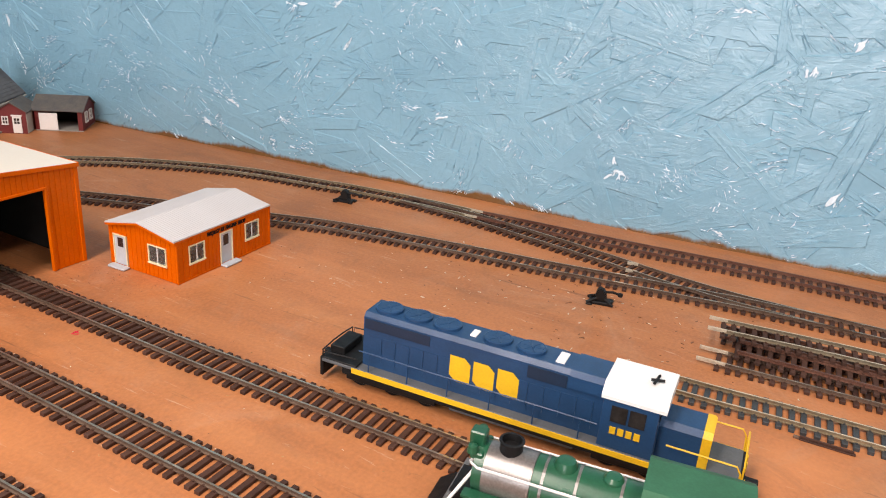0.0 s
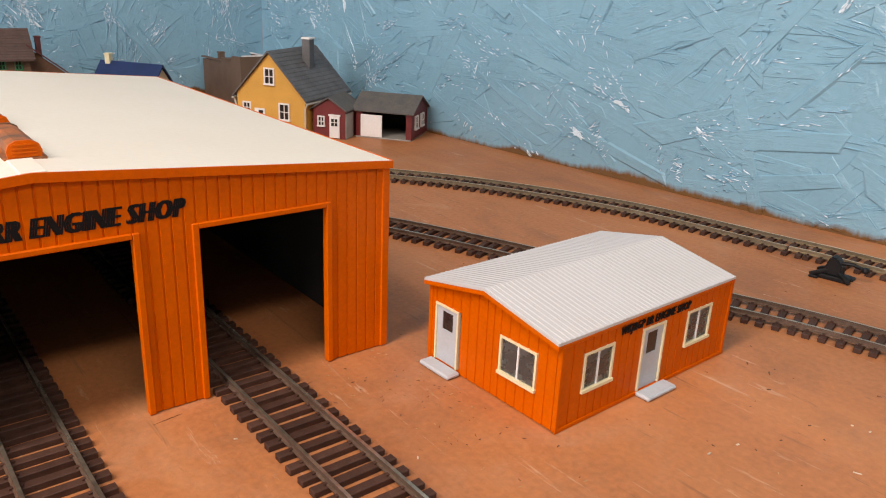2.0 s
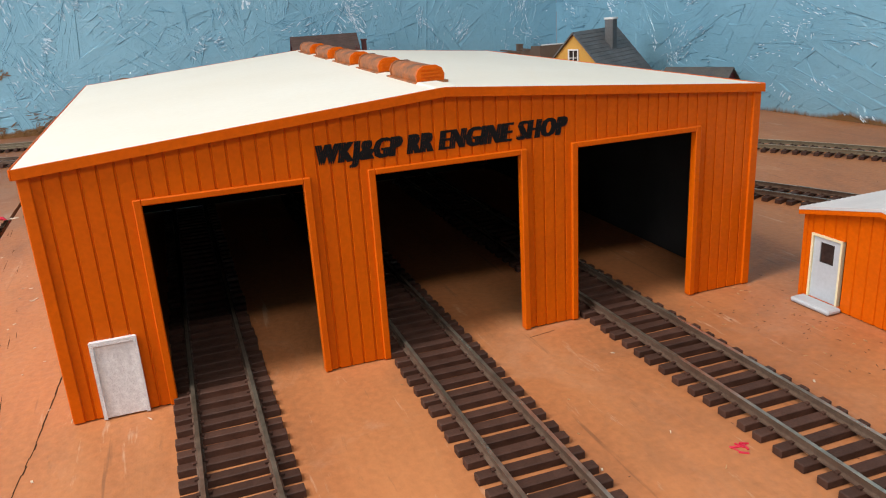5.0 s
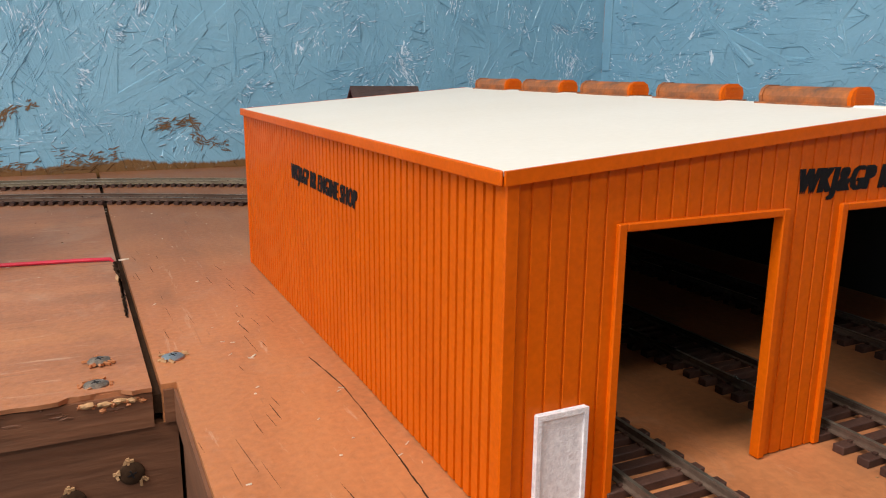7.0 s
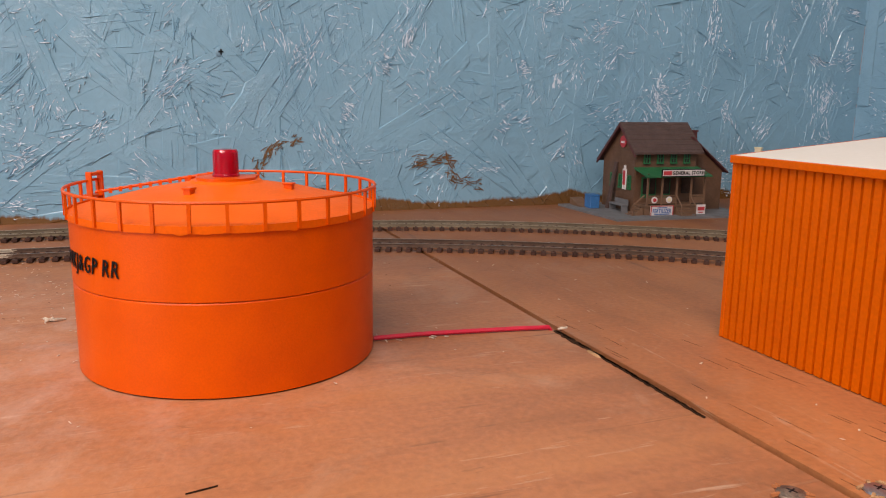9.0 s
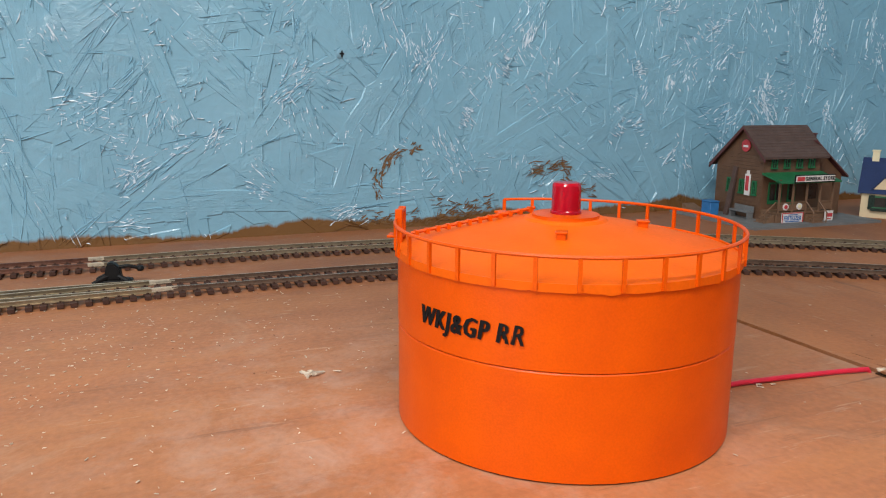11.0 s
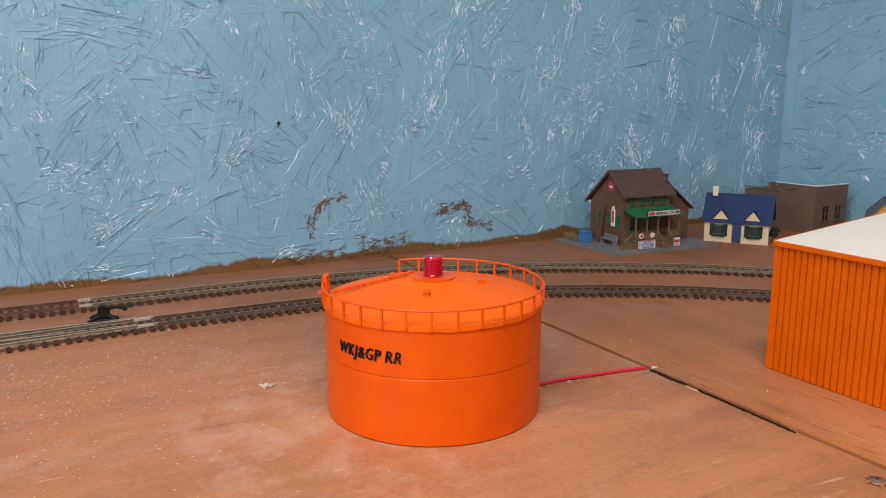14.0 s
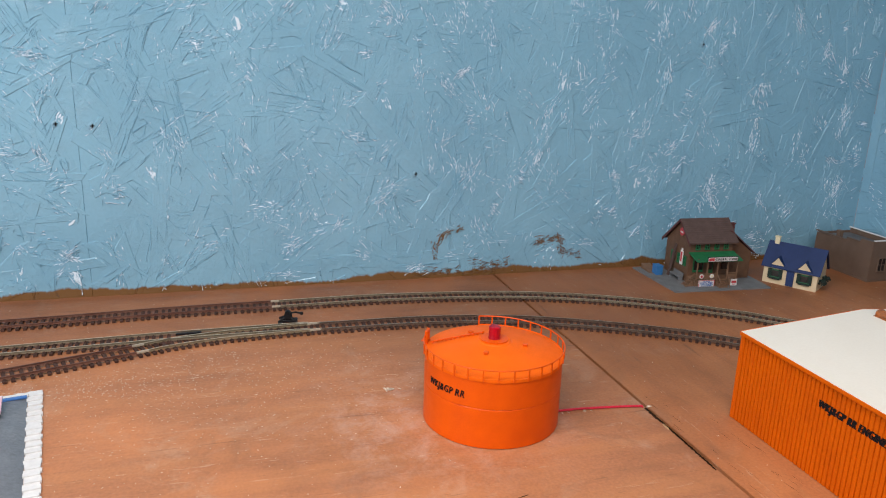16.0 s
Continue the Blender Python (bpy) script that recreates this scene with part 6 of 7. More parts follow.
def wheelset(parent, x, r=0.0060, gauge=0.0083):
    bm = bmesh.new()
    for s in (-1, 1):
        tube(bm, [(x, s * (gauge - 0.0014), r), (x, s * (gauge + 0.0014), r)], r, 18)
    tube(bm, [(x, -gauge, r), (x, gauge, r)], 0.0014, 8)
    return part("wheelset", bm, BLACK, parent)


def diesel():
    s = thing("diesel_locomotive", "dark blue and yellow model diesel locomotive with white cab roof", "locomotive", 0.2267, -0.3530, 0, -86.0)
    deck = 0.0155
    part("deck", boxes((-0.1090, 0.1090, -0.0172, 0.0172, deck - 0.0020, deck), bevel=0.0003), LOCO_GREY, s, "grey walkway deck")
    for sd in (-1, 1):
        part("sill_stripe", boxes((-0.0900, 0.1090, min(sd * 0.0172, sd * 0.0178), max(sd * 0.0172, sd * 0.0178), deck - 0.0034, deck - 0.0004)), YELLOW, s, "yellow frame stripe")
        part("side_sill", boxes((-0.0960, 0.0960, min(sd * 0.0150, sd * 0.0170), max(sd * 0.0150, sd * 0.0170), deck - 0.0060, deck - 0.0020)), BLACK, s)
    hood = prism(bmesh.new(), [(-0.0105, deck), (0.0105, deck), (0.0105, 0.0465), (0.0085, 0.0490), (-0.0085, 0.0490), (-0.0105, 0.0465)], -0.0870, 0.0440, "x")
    h = part("long_hood", hood, LOCO_BLUE, s, "dark blue long hood")
    for sd in (-1, 1):
        y = sd * 0.0105
        lo, hi = min(y, y + sd * 0.0004), max(y, y + sd * 0.0004)
        for k in range(15):
            x = -0.0830 + k * 0.0082
            part("hood_door", boxes((x, x + 0.0072, lo, hi, 0.0195, 0.0355)), LOCO_BLUE, h)
        part("air_intake", boxes((-0.0860, -0.0480, lo, hi, 0.0395, 0.0455)), LOCO_DARK, h, "dark blue intake grille")
        part("air_intake", boxes((0.0050, 0.0250, lo, hi, 0.0385, 0.0455)), LOCO_DARK, h, "dark blue intake grille")
        # yellow marking on the hood side
        o = sd * 0.0110
        m0, m1 = min(y + sd * 0.0004, o), max(y + sd * 0.0004, o)
        for k, x in enumerate((-0.0360, -0.0230, -0.0100)):
            x = x if sd < 0 else -x - 0.0400
            mark = [(0.0, 0.0265), (0.0035, 0.0230), (0.0115, 0.0230), (0.0115, 0.0350), (0.0080, 0.0385), (0.0, 0.0385)]
            part("livery_mark", prism(bmesh.new(), [(x + u, h) for u, h in mark], m0, m1), YELLOW, s, "yellow block marking")
    for x in (-0.0770, -0.0600, -0.0430, -0.0150, 0.0030):
        bm = lathe(bmesh.new(), [(0.0075, 0.0486), (0.0075, 0.0506), (0.0066, 0.0510), (0.0060, 0.0503), (0.0016, 0.0503), (0.0012, 0.0512), (0, 0.0513)], 24, x, 0)
        f = part("roof_fan", bm, LOCO_BLUE, s, "round roof fan", False)
        for k in range(3):
            g = part("fan_guard", boxes((-0.0062, 0.0062, -0.0003, 0.0003, 0.0504 + 0.0001 * k, 0.0509 + 0.0001 * k)), LOCO_BLUE, f)
            g.matrix_basis = pose(x, 0, 0, 0, 0, 60 * k)
        part("fan_face", lathe(bmesh.new(), [(0, 0.0508), (0.0064, 0.0508), (0.0064, 0.0503), (0, 0.0503)], 20, x, 0), LOCO_BLUE, f)
    part("dynamic_brake", prism(bmesh.new(), [(-0.0120, 0.0400), (0.0120, 0.0400), (0.0120, 0.0470), (0.0092, 0.0494), (-0.0092, 0.0494), (-0.0120, 0.0470)], 0.0260, 0.0440, "x"), LOCO_BLUE, s)
    part("roof_panel_white", boxes((-0.0290, -0.0255, -0.0040, 0.0030, 0.0488, 0.0498)), WHITE, s, "white roof patch")
    part("roof_panel_white", boxes((0.0170, 0.0215, -0.0060, 0.0050, 0.0488, 0.0497)), WHITE, s, "white roof patch")
    cab = part("cab", boxes((0.0440, 0.0700, -0.0165, 0.0165, deck, 0.0440), bevel=0.0004), LOCO_BLUE, s, "dark blue cab")
    roof = prism(bmesh.new(), [(-0.0172, 0.0435), (-0.0172, 0.0455), (-0.0120, 0.0510), (0.0120, 0.0510), (0.0172, 0.0455), (0.0172, 0.0435)], 0.0430, 0.0730, "x")
    part("cab_roof", roof, WHITE, s, "white cab roof")
    part("roof_horn", tube(bmesh.new(), [(0.0620, -0.003, 0.0525), (0.0680, -0.001, 0.0525)], 0.0007, 6), BLACK, s)
    part("roof_horn", tube(bmesh.new(), [(0.0640, -0.006, 0.0525), (0.0650, 0.003, 0.0525)], 0.0007, 6), BLACK, s)
    for sd in (-1, 1):
        y0, y1 = min(sd * 0.0165, sd * 0.0169), max(sd * 0.0165, sd * 0.0169)
        for x in (0.0485, 0.0570):
            part("cab_window", boxes((x, x + 0.0075, y0, y1, 0.0315, 0.0405)), DARK_GLASS, cab)
        part("cab_marking", boxes(*[(0.0490 + k * 0.0038, 0.0518 + k * 0.0038, y0, y1, 0.0245, 0.0285) for k in range(4)]), YELLOW, cab)
    part("windscreen", boxes((0.0700, 0.0705, -0.0140, -0.0020, 0.0370, 0.0425), (0.0700, 0.0705, 0.0020, 0.0140, 0.0370, 0.0425)), DARK_GLASS, cab)
    nose = prism(bmesh.new(), [(-0.0105, deck), (0.0105, deck), (0.0105, 0.0330), (0.0080, 0.0358), (-0.0080, 0.0358), (-0.0105, 0.0330)], 0.0700, 0.0930, "x")
    part("short_hood", nose, LOCO_BLUE, s, "dark blue nose")
    part("nose_band", prism(bmesh.new(), [(-0.0108, deck), (0.0108, deck), (0.0108, 0.0331), (0.0082, 0.0361), (-0.0082, 0.0361), (-0.0108, 0.0331)], 0.0895, 0.0932, "x"), YELLOW, s, "yellow band round the nose")
    part("nose_face", prism(bmesh.new(), [(-0.0105, deck), (0.0105, deck), (0.0105, 0.0330), (0.0080, 0.0356), (-0.0080, 0.0356), (-0.0105, 0.0330)], 0.0932, 0.0938, "x"), YELLOW, s, "yellow nose face")
    for sd in (-1, 1):
        y = sd * 0.0168
        pts = [(0.0750, y, 0.0275), (0.1060, y, 0.0275), (0.1080, y, 0.0240), (0.1085, y, deck)]
        part("handrail", tube(bmesh.new(), pts, 0.0005, 5), YELLOW, s, "yellow end handrail")
        part("handrail", tube(bmesh.new(), [(-0.0860, y, 0.0275), (0.0430, y, 0.0275)], 0.0004, 5), LOCO_BLUE, s)
        part("handrail", tube(bmesh.new(), [(-0.1085, y, deck), (-0.1080, y, 0.0200), (-0.0870, y, 0.0215)], 0.0004, 5), BLACK, s, "black end handrail")
        for k in range(6):
            part("stanchion", tube(bmesh.new(), [(-0.0800 + k * 0.0230, y, deck), (-0.0800 + k * 0.0230, y, 0.0275)], 0.0004, 5), LOCO_BLUE, s)
    part("rear_platform", boxes((-0.1088, -0.0872, -0.0171, 0.0171, deck, deck + 0.0012), (-0.1080, -0.0990, -0.0100, 0.0100, deck + 0.0012, deck + 0.0060), bevel=0.0004), BLACK, s, "black rear platform")
    for e in (-1, 1):
        part("pilot", boxes((min(e * 0.1085, e * 0.1105), max(e * 0.1085, e * 0.1105), -0.0165, 0.0165, 0.0035, deck + 0.0004), bevel=0.0003), BLACK, s, "black pilot plate")
        part("end_stripe", boxes(*[(min(e * 0.1106, e * 0.1110), max(e * 0.1106, e * 0.1110), y, y + 0.0022, 0.0050, 0.0150) for y in (-0.0150, -0.0085, 0.0063, 0.0128)]), YELLOW, s, "yellow end stripes")
        part("coupler", boxes((min(e * 0.1100, e * 0.1170), max(e * 0.1100, e * 0.1170), -0.0020, 0.0020, 0.0075, 0.0115), bevel=0.0005), BLACK, s)
        part("end_rail", tube(bmesh.new(), [(e * 0.1090, -0.0160, deck), (e * 0.1090, -0.0160, 0.0275 if e > 0 else 0.0205), (e * 0.1090, -0.0050, 0.0290 if e > 0 else 0.0215), (e * 0.1090, 0.0050, 0.0290 if e > 0 else 0.0215), (e * 0.1090, 0.0160, 0.0275 if e > 0 else 0.0205), (e * 0.1090, 0.0160, deck)], 0.0005, 5), YELLOW if e > 0 else BLACK, s, "end handrail")
        tr = part("truck", boxes((e * 0.0690 - 0.0270, e * 0.0690 + 0.0270, -0.0125, -0.0105, 0.0035, 0.0095), (e * 0.0690 - 0.0270, e * 0.0690 + 0.0270, 0.0105, 0.0125, 0.0035, 0.0095), (e * 0.0690 - 0.0060, e * 0.0690 + 0.0060, -0.0105, 0.0105, 0.0040, 0.0130), bevel=0.0004), BLACK, s, "black truck side frames")
        for k in (-1, 0, 1):
            wheelset(tr, e * 0.0690 + k * 0.0200)
    s.scale = (1.035, 1.0, 0.965)
    part("fuel_tank", prism(bmesh.new(), [(-0.0140, 0.0130), (0.0140, 0.0130), (0.0140, 0.0060), (0.0100, 0.0030), (-0.0100, 0.0030), (-0.0140, 0.0060)], -0.0330, 0.0330, "x"), LOCO_GREY, s, "grey fuel tank")
    return s


diesel()


def steam():
    s = thing("steam_locomotive", "green model steam locomotive with silver smokebox", "locomotive", 0.1579, -0.4068, 0, 97.4)
    r, cz = 0.0118, 0.0275
    part("boiler", tube(bmesh.new(), [(-0.0300, 0, cz), (0.0170, 0, cz)], r, 32), GREEN, s, "green boiler", True)
    part("smokebox", tube(bmesh.new(), [(0.0172, 0, cz), (0.0380, 0, cz)], r * 1.02, 32), SILVER, s, "silver grey smokebox", True)
    part("smokebox_front", tube(bmesh.new(), [(0.0382, 0, cz), (0.0410, 0, cz), (0.0425, 0, cz)], r * 0.98, 32), GREEN, s, "", True)
    for x in (-0.0200, -0.0020, 0.0120):
        part("boiler_band", tube(bmesh.new(), [(x, 0, cz), (x + 0.0012, 0, cz)], r * 1.03, 32), SILVER, s)
    part("smokestack", lathe(bmesh.new(), [(0.0054, 0.036), (0.0048, 0.0415), (0.0056, 0.0440), (0.0044, 0.0443), (0.0038, 0.041), (0, 0.0405)], 24, 0.0290, 0), BLACK, s, "black smokestack", True)
    part("steam_dome", lathe(bmesh.new(), [(0.0052, 0.037), (0.0050, 0.0400), (0.0038, 0.0420), (0, 0.0428)], 24, 0.0050, 0), GREEN, s, "", True)
    part("sand_dome", lathe(bmesh.new(), [(0.0046, 0.037), (0.0044, 0.0395), (0.0032, 0.0412), (0, 0.0418)], 24, -0.0150, 0), GREEN, s, "", True)
    part("headlight", boxes((0.0400, 0.0470, -0.0032, 0.0032, 0.0375, 0.0450), (0.0390, 0.0450, -0.0080, 0.0080, 0.0345, 0.0380), bevel=0.0006), GREEN, s, "green headlight box")
    part("bell", lathe(bmesh.new(), [(0.0026, 0.0378), (0.0020, 0.0410), (0.0, 0.0420)], 14, 0.0440, 0.0070), GREEN, s)
    part("bell", lathe(bmesh.new(), [(0.0024, 0.0378), (0.0018, 0.0420), (0.0, 0.0430)], 14, 0.0440, -0.0070), GREEN, s)
    for sd in (-1, 1):
        part("running_board", boxes((-0.0300, 0.0450, min(sd * 0.0100, sd * 0.0158), max(sd * 0.0100, sd * 0.0158), 0.0200, 0.0212)), GREEN, s)
        part("handrail", tube(bmesh.new(), [(-0.0300, sd * 0.0118, 0.0340), (0.0400, sd * 0.0118, 0.0340), (0.0440, sd * 0.0080, 0.0330)], 0.0006, 5), WHITE, s, "white boiler handrail")
        part("cylinder", tube(bmesh.new(), [(0.0270, sd * 0.0135, 0.0105), (0.0430, sd * 0.0135, 0.0105)], 0.0056, 18), GREEN, s, "green steam cylinder", True)
        part("side_rod", boxes((-0.0260, 0.0180, min(sd * 0.0112, sd * 0.0120), max(sd * 0.0112, sd * 0.0120), 0.0080, 0.0098)), SILVER, s)
    part("cab_body", boxes((-0.0620, -0.0300, -0.0165, 0.0165, 0.0130, 0.0420), bevel=0.0004), GREEN, s, "green cab")
    part("cab_roof", prism(bmesh.new(), [(-0.0185, 0.0420), (-0.0185, 0.0432), (-0.0110, 0.0470), (0.0110, 0.0470), (0.0185, 0.0432), (0.0185, 0.0420)], -0.0690, -0.0270, "x"), GREEN_ROOF, s, "matt green cab roof")
    part("frame_beam", boxes((-0.0620, 0.0520, -0.0095, 0.0095, 0.0110, 0.0170)), BLACK, s)
    part("pilot_beam", boxes((0.0500, 0.0530, -0.0165, 0.0165, 0.0110, 0.0160), bevel=0.0003), SILVER, s, "pale pilot beam")
    part("pilot", prism(bmesh.new(), [(0.0530, 0.0110), (0.0640, 0.0030), (0.0530, 0.0030)], -0.0130, 0.0130), BLACK, s, "black pilot")
    part("pilot_strut", tube(bmesh.new(), [(0.0510, 0.0150, 0.0150), (0.0405, 0.0080, 0.0330)], 0.0008, 6), WHITE, s, "pale front strut")
    part("pilot_strut", tube(bmesh.new(), [(0.0510, -0.0150, 0.0150), (0.0405, -0.0080, 0.0330)], 0.0008, 6), WHITE, s, "pale front strut")
    for x in (-0.0260, -0.0080, 0.0100):
        wheelset(s, x, 0.0090)
    for x in (0.0380, -0.0500):
        wheelset(s, x, 0.0050)
    return s


steam()

# ---- small things on the ground ----


def chips(name, spots, mat, seed, label, z=0.0):
    """Loose flakes, each a small crooked slab; spots: (x, y, spread_x, spread_y, count, size)."""
    rng = random.Random(seed)
    bm = bmesh.new()
    for x, y, sx, sy, n, size in spots:
        for _ in range(n):
            px, py = rng.gauss(x, sx), rng.gauss(y, sy)
            if px > 0.5 or py > 0.63 or (px < EDGE_X and py < EDGE_Y) or (-0.001 < px < 0.234 and 0 < py < 0.247) or (0.238 < px < 0.346 and -0.087 < py < -0.014):
                continue
            ln, wd, th = size * rng.uniform(0.5, 1.6), size * rng.uniform(0.12, 0.45), size * rng.uniform(0.08, 0.2)
            box(bm, -ln / 2, ln / 2, -wd / 2, wd / 2, 0, th, m=pose(px, py, z, rng.gauss(0, 8), rng.gauss(0, 8), rng.uniform(0, 360)))
    return tagged(part(name, bm, mat), label, "debris", kind="stuff")


chips("tan_chips", [(0.24, -0.16, 0.12, 0.15, 90, 0.0012), (0.23, -0.03, 0.02, 0.03, 40, 0.0011)], RAW, 18, "tan wood crumbs on the ground")
chips("wood_chips", [(0.24, -0.16, 0.12, 0.15, 35, 0.0013), (-0.43, 0.43, 0.12, 0.05, 900, 0.0011), (-0.42, 0.36, 0.11, 0.07, 700, 0.0009), (-0.50, 0.415, 0.06, 0.012, 260, 0.0012), (-0.1, 0.52, 0.25, 0.08, 150, 0.0009), (0.30, 0.50, 0.08, 0.06, 50, 0.0010), (-0.5, 0.52, 0.12, 0.06, 160, 0.0012), (-0.15, 0.4, 0.2, 0.15, 60, 0.0012),
                     (0.10, -0.10, 0.08, 0.08, 40, 0.0013), (-0.02, 0.05, 0.02, 0.10, 40, 0.0013), (0.33, 0.42, 0.08, 0.08, 40, 0.0013), (0.35, -0.33, 0.06, 0.1, 60, 0.0018)], CHIP, 8, "pale wood chips and sawdust on the ground")
chips("dark_crumbs", [(0.24, -0.12, 0.12, 0.15, 90, 0.0009), (0.228, -0.03, 0.014, 0.03, 90, 0.0009), (0.36, 0.0, 0.03, 0.05, 40, 0.0010), (0.40, -0.36, 0.05, 0.06, 60, 0.0014), (-0.3, 0.42, 0.2, 0.06, 60, 0.0010)], EDGE, 9, "dark brown crumbs on the ground")
chips("pale_flake", [(-0.2607, 0.3578, 0.003, 0.0012, 7, 0.0045), (-0.028, 0.118, 0.001, 0.001, 2, 0.0022), (-0.0565, 0.279, 0.002, 0.001, 4, 0.003), (-0.118, 0.2850, 0.010, 0.0006, 7, 0.0018)], CHIP, 10, "white flakes of filler on the board")
chips("slivers", [(0.36, -0.27, 0.05, 0.07, 34, 0.0020), (0.29, -0.14, 0.05, 0.05, 10, 0.0016), (0.41, -0.31, 0.02, 0.05, 16, 0.0022)], CHIP, 28, "pale wood slivers on the ground")
chips("bark_slivers", [(0.36, -0.27, 0.05, 0.08, 36, 0.0018), (0.40, -0.35, 0.03, 0.03, 26, 0.0022), (0.31, -0.12, 0.05, 0.05, 12, 0.0014)], EDGE, 29, "dark wood slivers on the ground")
chips("red_lint", [(0.158, -0.088, 0.0010, 0.0015, 7, 0.0022)], RED_WIRE, 12, "red lint beside the track")


def wood_screw(x, y, z, tilt=0, m=None, label="zinc wood screw sunk in the board", head=None):
    s = thing("screw", label, "screw", x, y, z, group="wood screws")
    if m is not None:
        s.matrix_world = m
    hd = part("screw_head", lathe(bmesh.new(), [(0, 0.0010), (0.0022, 0.0010), (0.0036, 0.0005), (0.0038, 0.0), (0, -0.0002)], 20), head or STEEL, s, "", True)
    hd.matrix_basis = pose(0, 0, 0, tilt, 0, 20)
    part("cross_slot", boxes((-0.0014, 0.0014, -0.00022, 0.00022, 0.0009, 0.0011), (-0.00022, 0.00022, -0.0014, 0.0014, 0.0009, 0.0011)), BLACK, hd)
    rng = random.Random(int(x * 1e4))
    bm = bmesh.new()
    for k in range(9):
        a = rng.uniform(0, 6.28)
        box(bm, -0.0011, 0.0011, -0.0004, 0.0004, -0.0002, 0.0006, m=pose(0.0042 * math.cos(a), 0.0042 * math.sin(a), 0, rng.uniform(-15, 15), rng.uniform(-20, 20), rng.uniform(0, 360)))
    part("wood_burr", bm, BOARD_A if rng.random() < 0.7 else RAW, s, "raised raw wood splinters")["kind"] = "stuff"
    return s


wood_screw(-0.0732, 0.1352, 0.0002, head=RUST)
wood_screw(-0.0511, 0.1292, 0.0002)
wood_screw(-0.0747, 0.1160, -0.0004, head=RUST)
# holes drawn as dark discs, their inner shade put into the colour
wood_screw(0, 0, 0, m=pose(-0.0672, EDGE_Y + 0.0006, -0.0275, 90, 0, 0), label="dark ragged screw hole in the beam face", head=GAP)
wood_screw(0, 0, 0, m=pose(-0.0840, EDGE_Y + 0.0006, -0.0330, 90, 0, 0), label="dark ragged screw hole in the beam face", head=GAP)

# splintered front edge of the plywood, dark strip of its edge, gouge beside the gap
rng = random.Random(77)
def lump(bm, x, y, z, sx, sy, sz, seed):
    """A torn bit of wood: a squashed lump with a jagged skin."""
    r = bmesh.ops.create_icosphere(bm, subdivisions=2, radius=1.0)
    for v in r["verts"]:
        k = 1 + 0.45 * noise.noise(v.co * 1.9 + Vector((seed * 7.3, 0, 0)))
        v.co = Vector((x + v.co.x * sx * k, y + v.co.y * sy * k, z + v.co.z * sz * k))


bm = bmesh.new()
for i, (dx, sx) in enumerate(((-0.0172, 0.0024), (-0.0128, 0.0020), (-0.0086, 0.0022), (-0.0050, 0.0015))):
    lump(bm, GAP_X + dx, EDGE_Y - 0.0010, -0.0026 - 0.0004 * (i % 2), sx, 0.0013, 0.0009, i)
lump(bm, GAP_X - 0.0030, EDGE_Y + 0.0010, -0.0006, 0.0016, 0.0022, 0.0008, 9)
lump(bm, GAP_X - 0.0022, 0.246, -0.0004, 0.0009, 0.0050, 0.0007, 11)
tagged(part("splinters", bm, RAW), "torn raw wood along the plywood edge", "splinters", kind="stuff")
bm = bmesh.new()
for k in range(40):
    x = GAP_X - 0.004 - abs(rng.gauss(0, 0.05))
    lump(bm, x, EDGE_Y - 0.0006, -0.0018 - rng.uniform(0, 0.004), rng.uniform(0.001, 0.005), 0.0008, rng.uniform(0.0004, 0.0010), k)
tagged(part("edge_burrs", bm, EDGE), "brown painted burrs along the plywood edge", "splinters", kind="stuff")
# raw torn patches between the lumps
bm = bmesh.new()
for k in range(14):
    lump(bm, GAP_X - 0.003 - 0.0012 * k + rng.gauss(0, 0.0006), EDGE_Y - 0.0009, -0.0030 + rng.gauss(0, 0.0009), rng.uniform(0.0006, 0.0016), 0.0009, rng.uniform(0.0004, 0.0010), 60 + k)
tagged(part("torn_plies", bm, BOARD_A), "torn brown plies of the plywood edge", "splinters", kind="stuff")
# lifted lip of the top veneer
bm = bmesh.new()
vs = []
for k in range(61):
    x = gap_at(EDGE_Y) - 0.0014 - 0.0028 * k
    d = 0.0010 * noise.noise((x * 160, 0.3, 0)) + (0.0022 if -0.084 < x < -0.068 else 0)
    vs.append([bm.verts.new(q) for q in ((x, EDGE_Y + 0.004, 0.0001), (x, EDGE_Y - 0.0024 + d, 0.0003), (x, EDGE_Y - 0.0022 + d, -0.0011), (x, EDGE_Y + 0.004, -0.0010))])
for p, q in zip(vs, vs[1:]):
    for k in range(3):
        bm.faces.new((p[k], p[k + 1], q[k + 1], q[k]))
tagged(part("veneer_lip", bm, BOARD_B), "ragged lip of the plywood veneer", "veneer", kind="structure")
plain("plywood_edge", (-1.9, gap_at(EDGE_Y) - 0.0014, EDGE_Y - 0.0012, EDGE_Y + 0.0006, -0.0127, -0.0016), EDGE, "dark painted plywood edge", "board edge")
plain("board_edge", (EDGE_X - 0.0010, EDGE_X - 0.0001, -1.3, EDGE_Y - 0.0012, -0.0122, -0.0016), EDGE, "brown painted board edge", "board edge")
plain("board_edge", (EDGE_X - 0.0040, EDGE_X - 0.0010, EDGE_Y - 0.0012, EDGE_Y - 0.0001, -0.0122, -0.0016), EDGE, "brown painted board edge", "board edge")
# the gouge is laid flat: dark slabs carry the recess's shade in their colour
bm = bmesh.new()
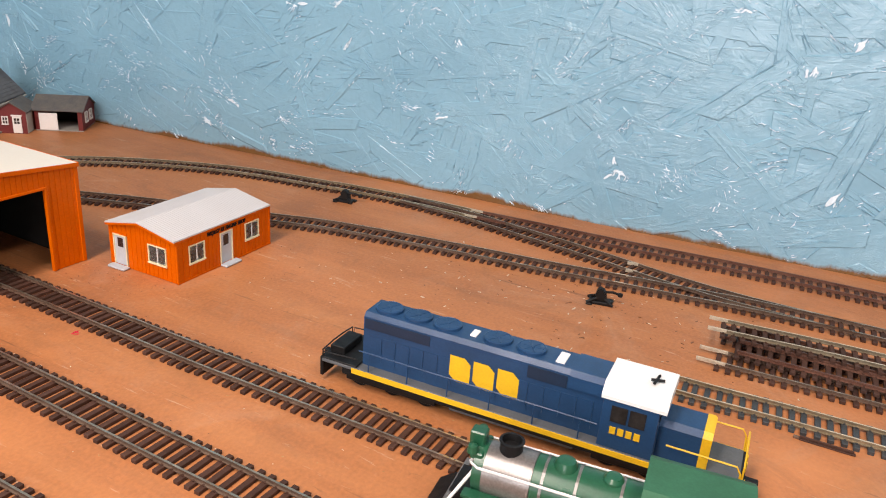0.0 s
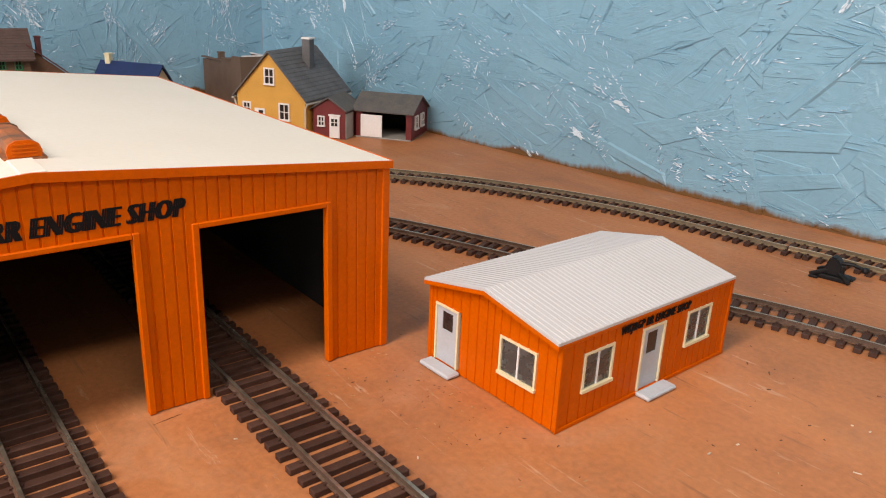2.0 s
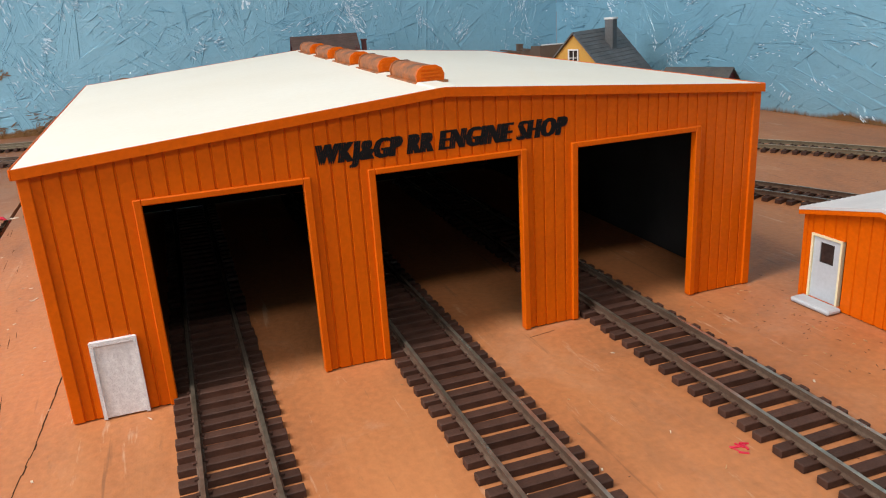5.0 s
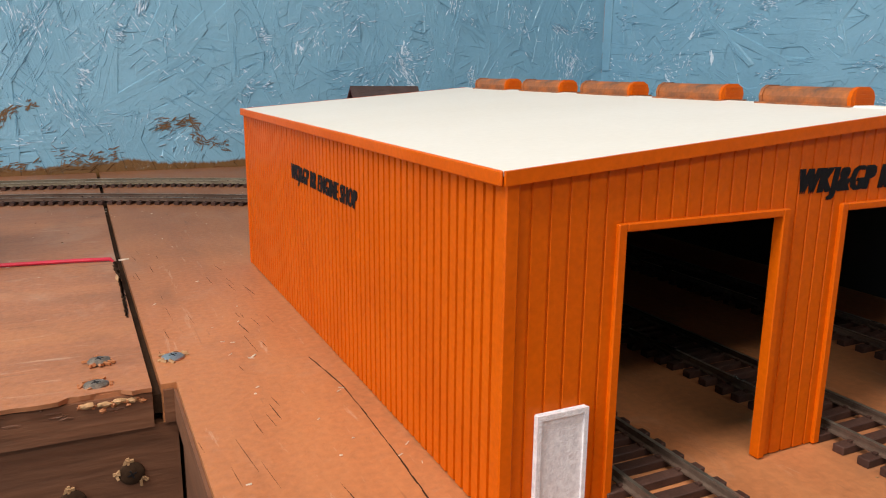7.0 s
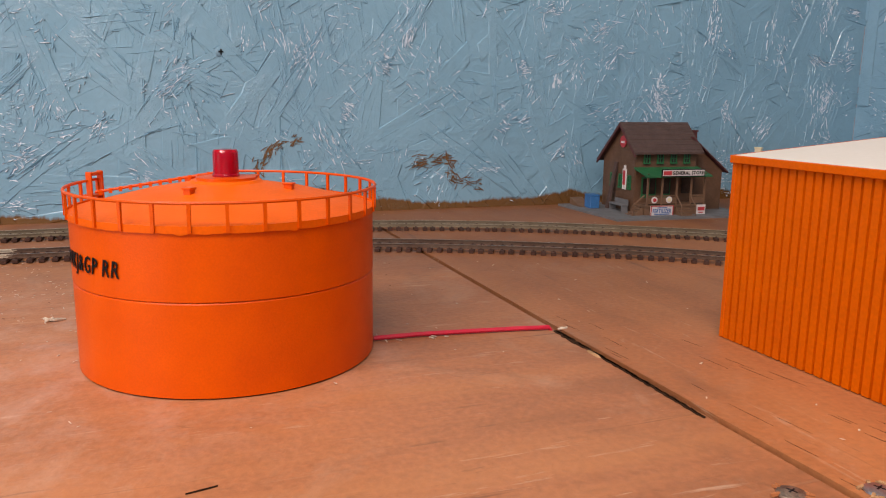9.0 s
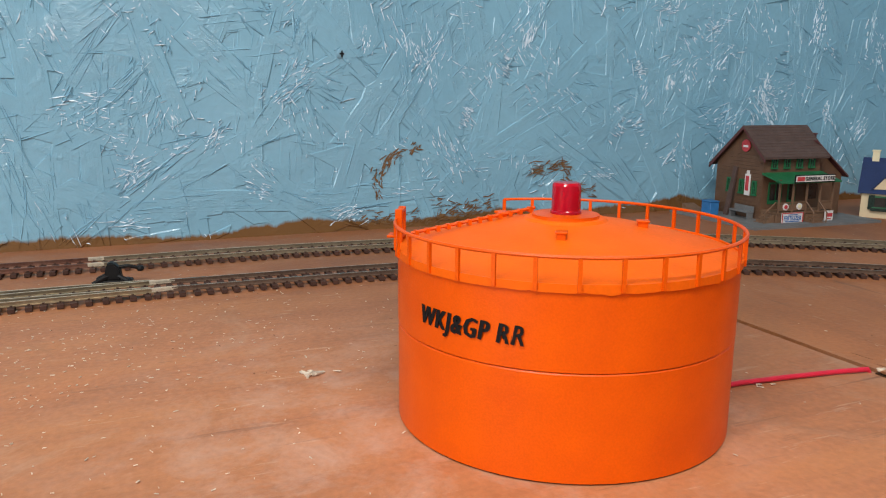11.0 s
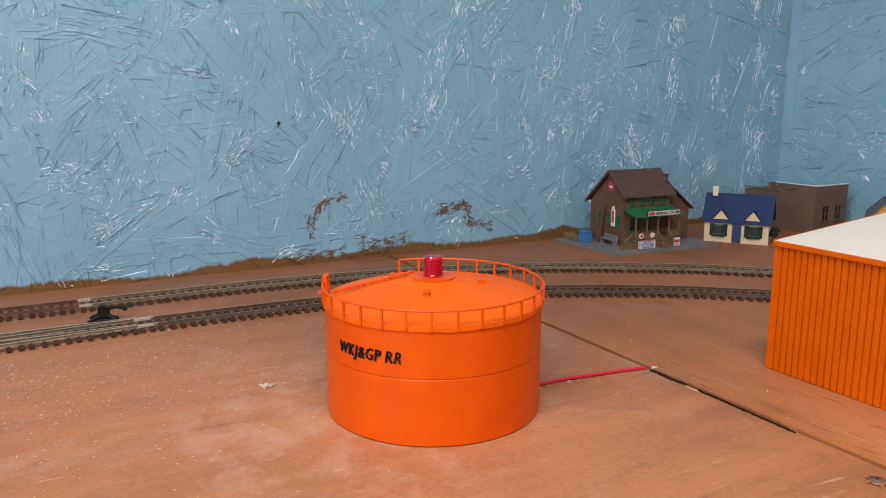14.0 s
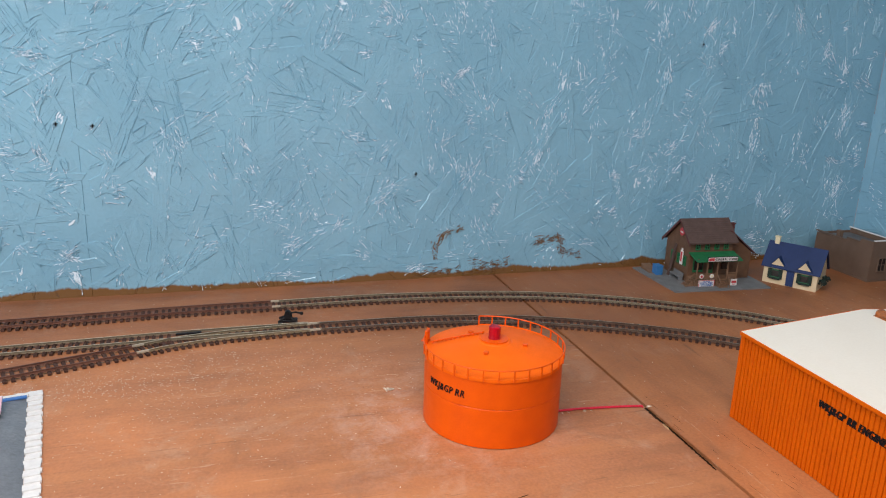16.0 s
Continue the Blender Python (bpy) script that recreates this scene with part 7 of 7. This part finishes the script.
for k in range(80):
    t = k / 79
    y = 0.276 - 0.093 * t
    if rng.random() < 0.06:
        continue
    w = 0.0016 * (1 - t) * rng.random() + 0.0004
    box(bm, -w, 0.0003, -0.0013, 0.0013, -0.0008, 0.00012, m=pose(gap_at(y) - 0.0014 - 0.0016 * t * t + rng.gauss(0, 0.0002), y, 0, 0, 0, rng.gauss(2, 4)))
tagged(part("gouge", bm, GAP), "dark splintered gouge beside the gap", "gouge", kind="stuff")
bm = bmesh.new()
for x, y, ln, rz in ((-0.018, 0.245, 0.012, -82), (-0.012, 0.20, 0.016, -84), (-0.024, 0.15, 0.014, -83), (-0.030, 0.075, 0.012, -86), (-0.024, 0.02, 0.022, -84), (-0.21, 0.185, 0.008, 12), (0.19, -0.012, 0.012, 15), (0.145, -0.006, 0.010, 8)):
    ca, sa = math.cos(radians(rz)), math.sin(radians(rz))
    prism(bm, [(x + u * ca - v * sa, y + u * sa + v * ca) for u, v in ((-ln / 2, 0), (-ln / 6, -0.00012), (ln / 4, -0.0001), (ln / 2, 0.0001), (0, 0.00013))], -0.0004, 0.00008, "z")
line = [(-0.0100, 0.112), (-0.0072, 0.085), (-0.0076, 0.058), (-0.0086, 0.030), (-0.0098, 0.010), (-0.0110, -0.010), (-0.0135, -0.034)]
for (xa, ya), (xb, yb) in zip(line, line[1:]):
    for k in range(6):
        x0, y0, x1, y1 = xa + (xb - xa) * k / 6, ya + (yb - ya) * k / 6, xa + (xb - xa) * (k + 1) / 6, ya + (yb - ya) * (k + 1) / 6
        w0 = 0.00008 + 0.00014 * rng.random()
        jx = 0.0004 * noise.noise((y0 * 190, 3.1, 0))
        prism(bm, [(x0 + jx - w0, y0), (x0 + jx + w0, y0), (x1 + jx + w0, y1 - 0.0002), (x1 + jx - w0, y1 - 0.0002)], -0.0004, 0.00009, "z")
for _ in range(28):
    # grain opened along the board beside the gap
    y = rng.uniform(0.02, 0.31)
    x, ln, rz = gap_at(y) + rng.uniform(0.004, 0.050), rng.uniform(0.005, 0.020), -85 + rng.gauss(0, 2)
    ca, sa, wd = math.cos(radians(rz)), math.sin(radians(rz)), rng.uniform(0.00004, 0.00011)
    prism(bm, [(x + u * ca - v * sa, y + u * sa + v * ca) for u, v in ((-ln / 2, 0), (-ln / 6, -wd), (ln / 4, -wd * 0.7), (ln / 2, wd * 0.5), (0, wd))], -0.0004, 0.00008, "z")
tagged(part("cracks", bm, GAP), "fine dark cracks in the painted board", "cracks", kind="stuff")

sr = thing("scrap_rail", "short dark scrap of rail beside the track", "scrap rail", 0.3045, -0.5017, 0, -88)
part("rail_web", boxes((-0.0140, 0.0140, -0.0012, 0.0012, 0, 0.0010), (-0.0140, 0.0130, -0.0004, 0.0004, 0.0010, 0.0026), bevel=0.0002), TIE, sr)
part("rail_end", boxes((-0.0170, -0.0140, -0.0009, 0.0009, 0, 0.0016), bevel=0.0002), RAIL, sr)


def pouch():
    s = thing("plastic_pouch", "grey plastic pouch with white crimped border lying on the board", "pouch", -0.5398, 0.4181, -0.0004, 9.4)
    bm = bmesh.new()
    nx, ny = 24, 28
    grid = []
    for j in range(ny + 1):
        row = []
        for i in range(nx + 1):
            u, v = i / nx, j / ny
            x, y = -0.0105 - 0.13 * u, -0.0090 - 0.19 * v
            puff = 0.0065 * (math.sin(math.pi * min(1, u * 1.0)) ** 0.5) * (math.sin(math.pi * v) ** 0.5)
            row.append(bm.verts.new((x, y, 0.0012 + puff + 0.0012 * noise.noise((x * 70, y * 70, 0)))))
        grid.append(row)
    for j in range(ny):
        for i in range(nx):
            bm.faces.new((grid[j][i], grid[j][i + 1], grid[j + 1][i + 1], grid[j + 1][i]))
    part("film", bm, POUCH_GREY, s, "wrinkled grey film", True)
    bm = bmesh.new()
    for k in range(46):
        y = -0.0045 * k
        box(bm, -0.0105 + 0.0006 * math.sin(k * 1.7), 0.0006 * math.sin(k * 2.3), y - 0.0044, y, 0.0002, 0.0020 + 0.0006 * math.sin(k * 2.9))
    for k in range(30):
        x = -0.0105 - 0.0045 * k
        box(bm, x - 0.0044, x, -0.0082, 0.0, 0.0002, 0.0016 + 0.0004 * math.sin(k * 1.9))
    part("crimped_border", bm, POUCH_WHITE, s, "white crimped border")
    part("blue_strip", boxes((-0.1400, -0.0110, -0.0125, -0.0085, 0.0022, 0.0034)), SIGN_BLUE, s, "blue printed strip")
    part("paper_label", boxes((-0.1000, -0.0270, -0.0480, -0.0180, 0.0084, 0.0098), bevel=0.0004), PINK, s, "pale pink printed label")
    part("black_clip", boxes((-0.0600, -0.0370, -0.0780, -0.0600, 0.0092, 0.0128), bevel=0.0010), BLACK, s, "small black clip")
    return s


pouch()
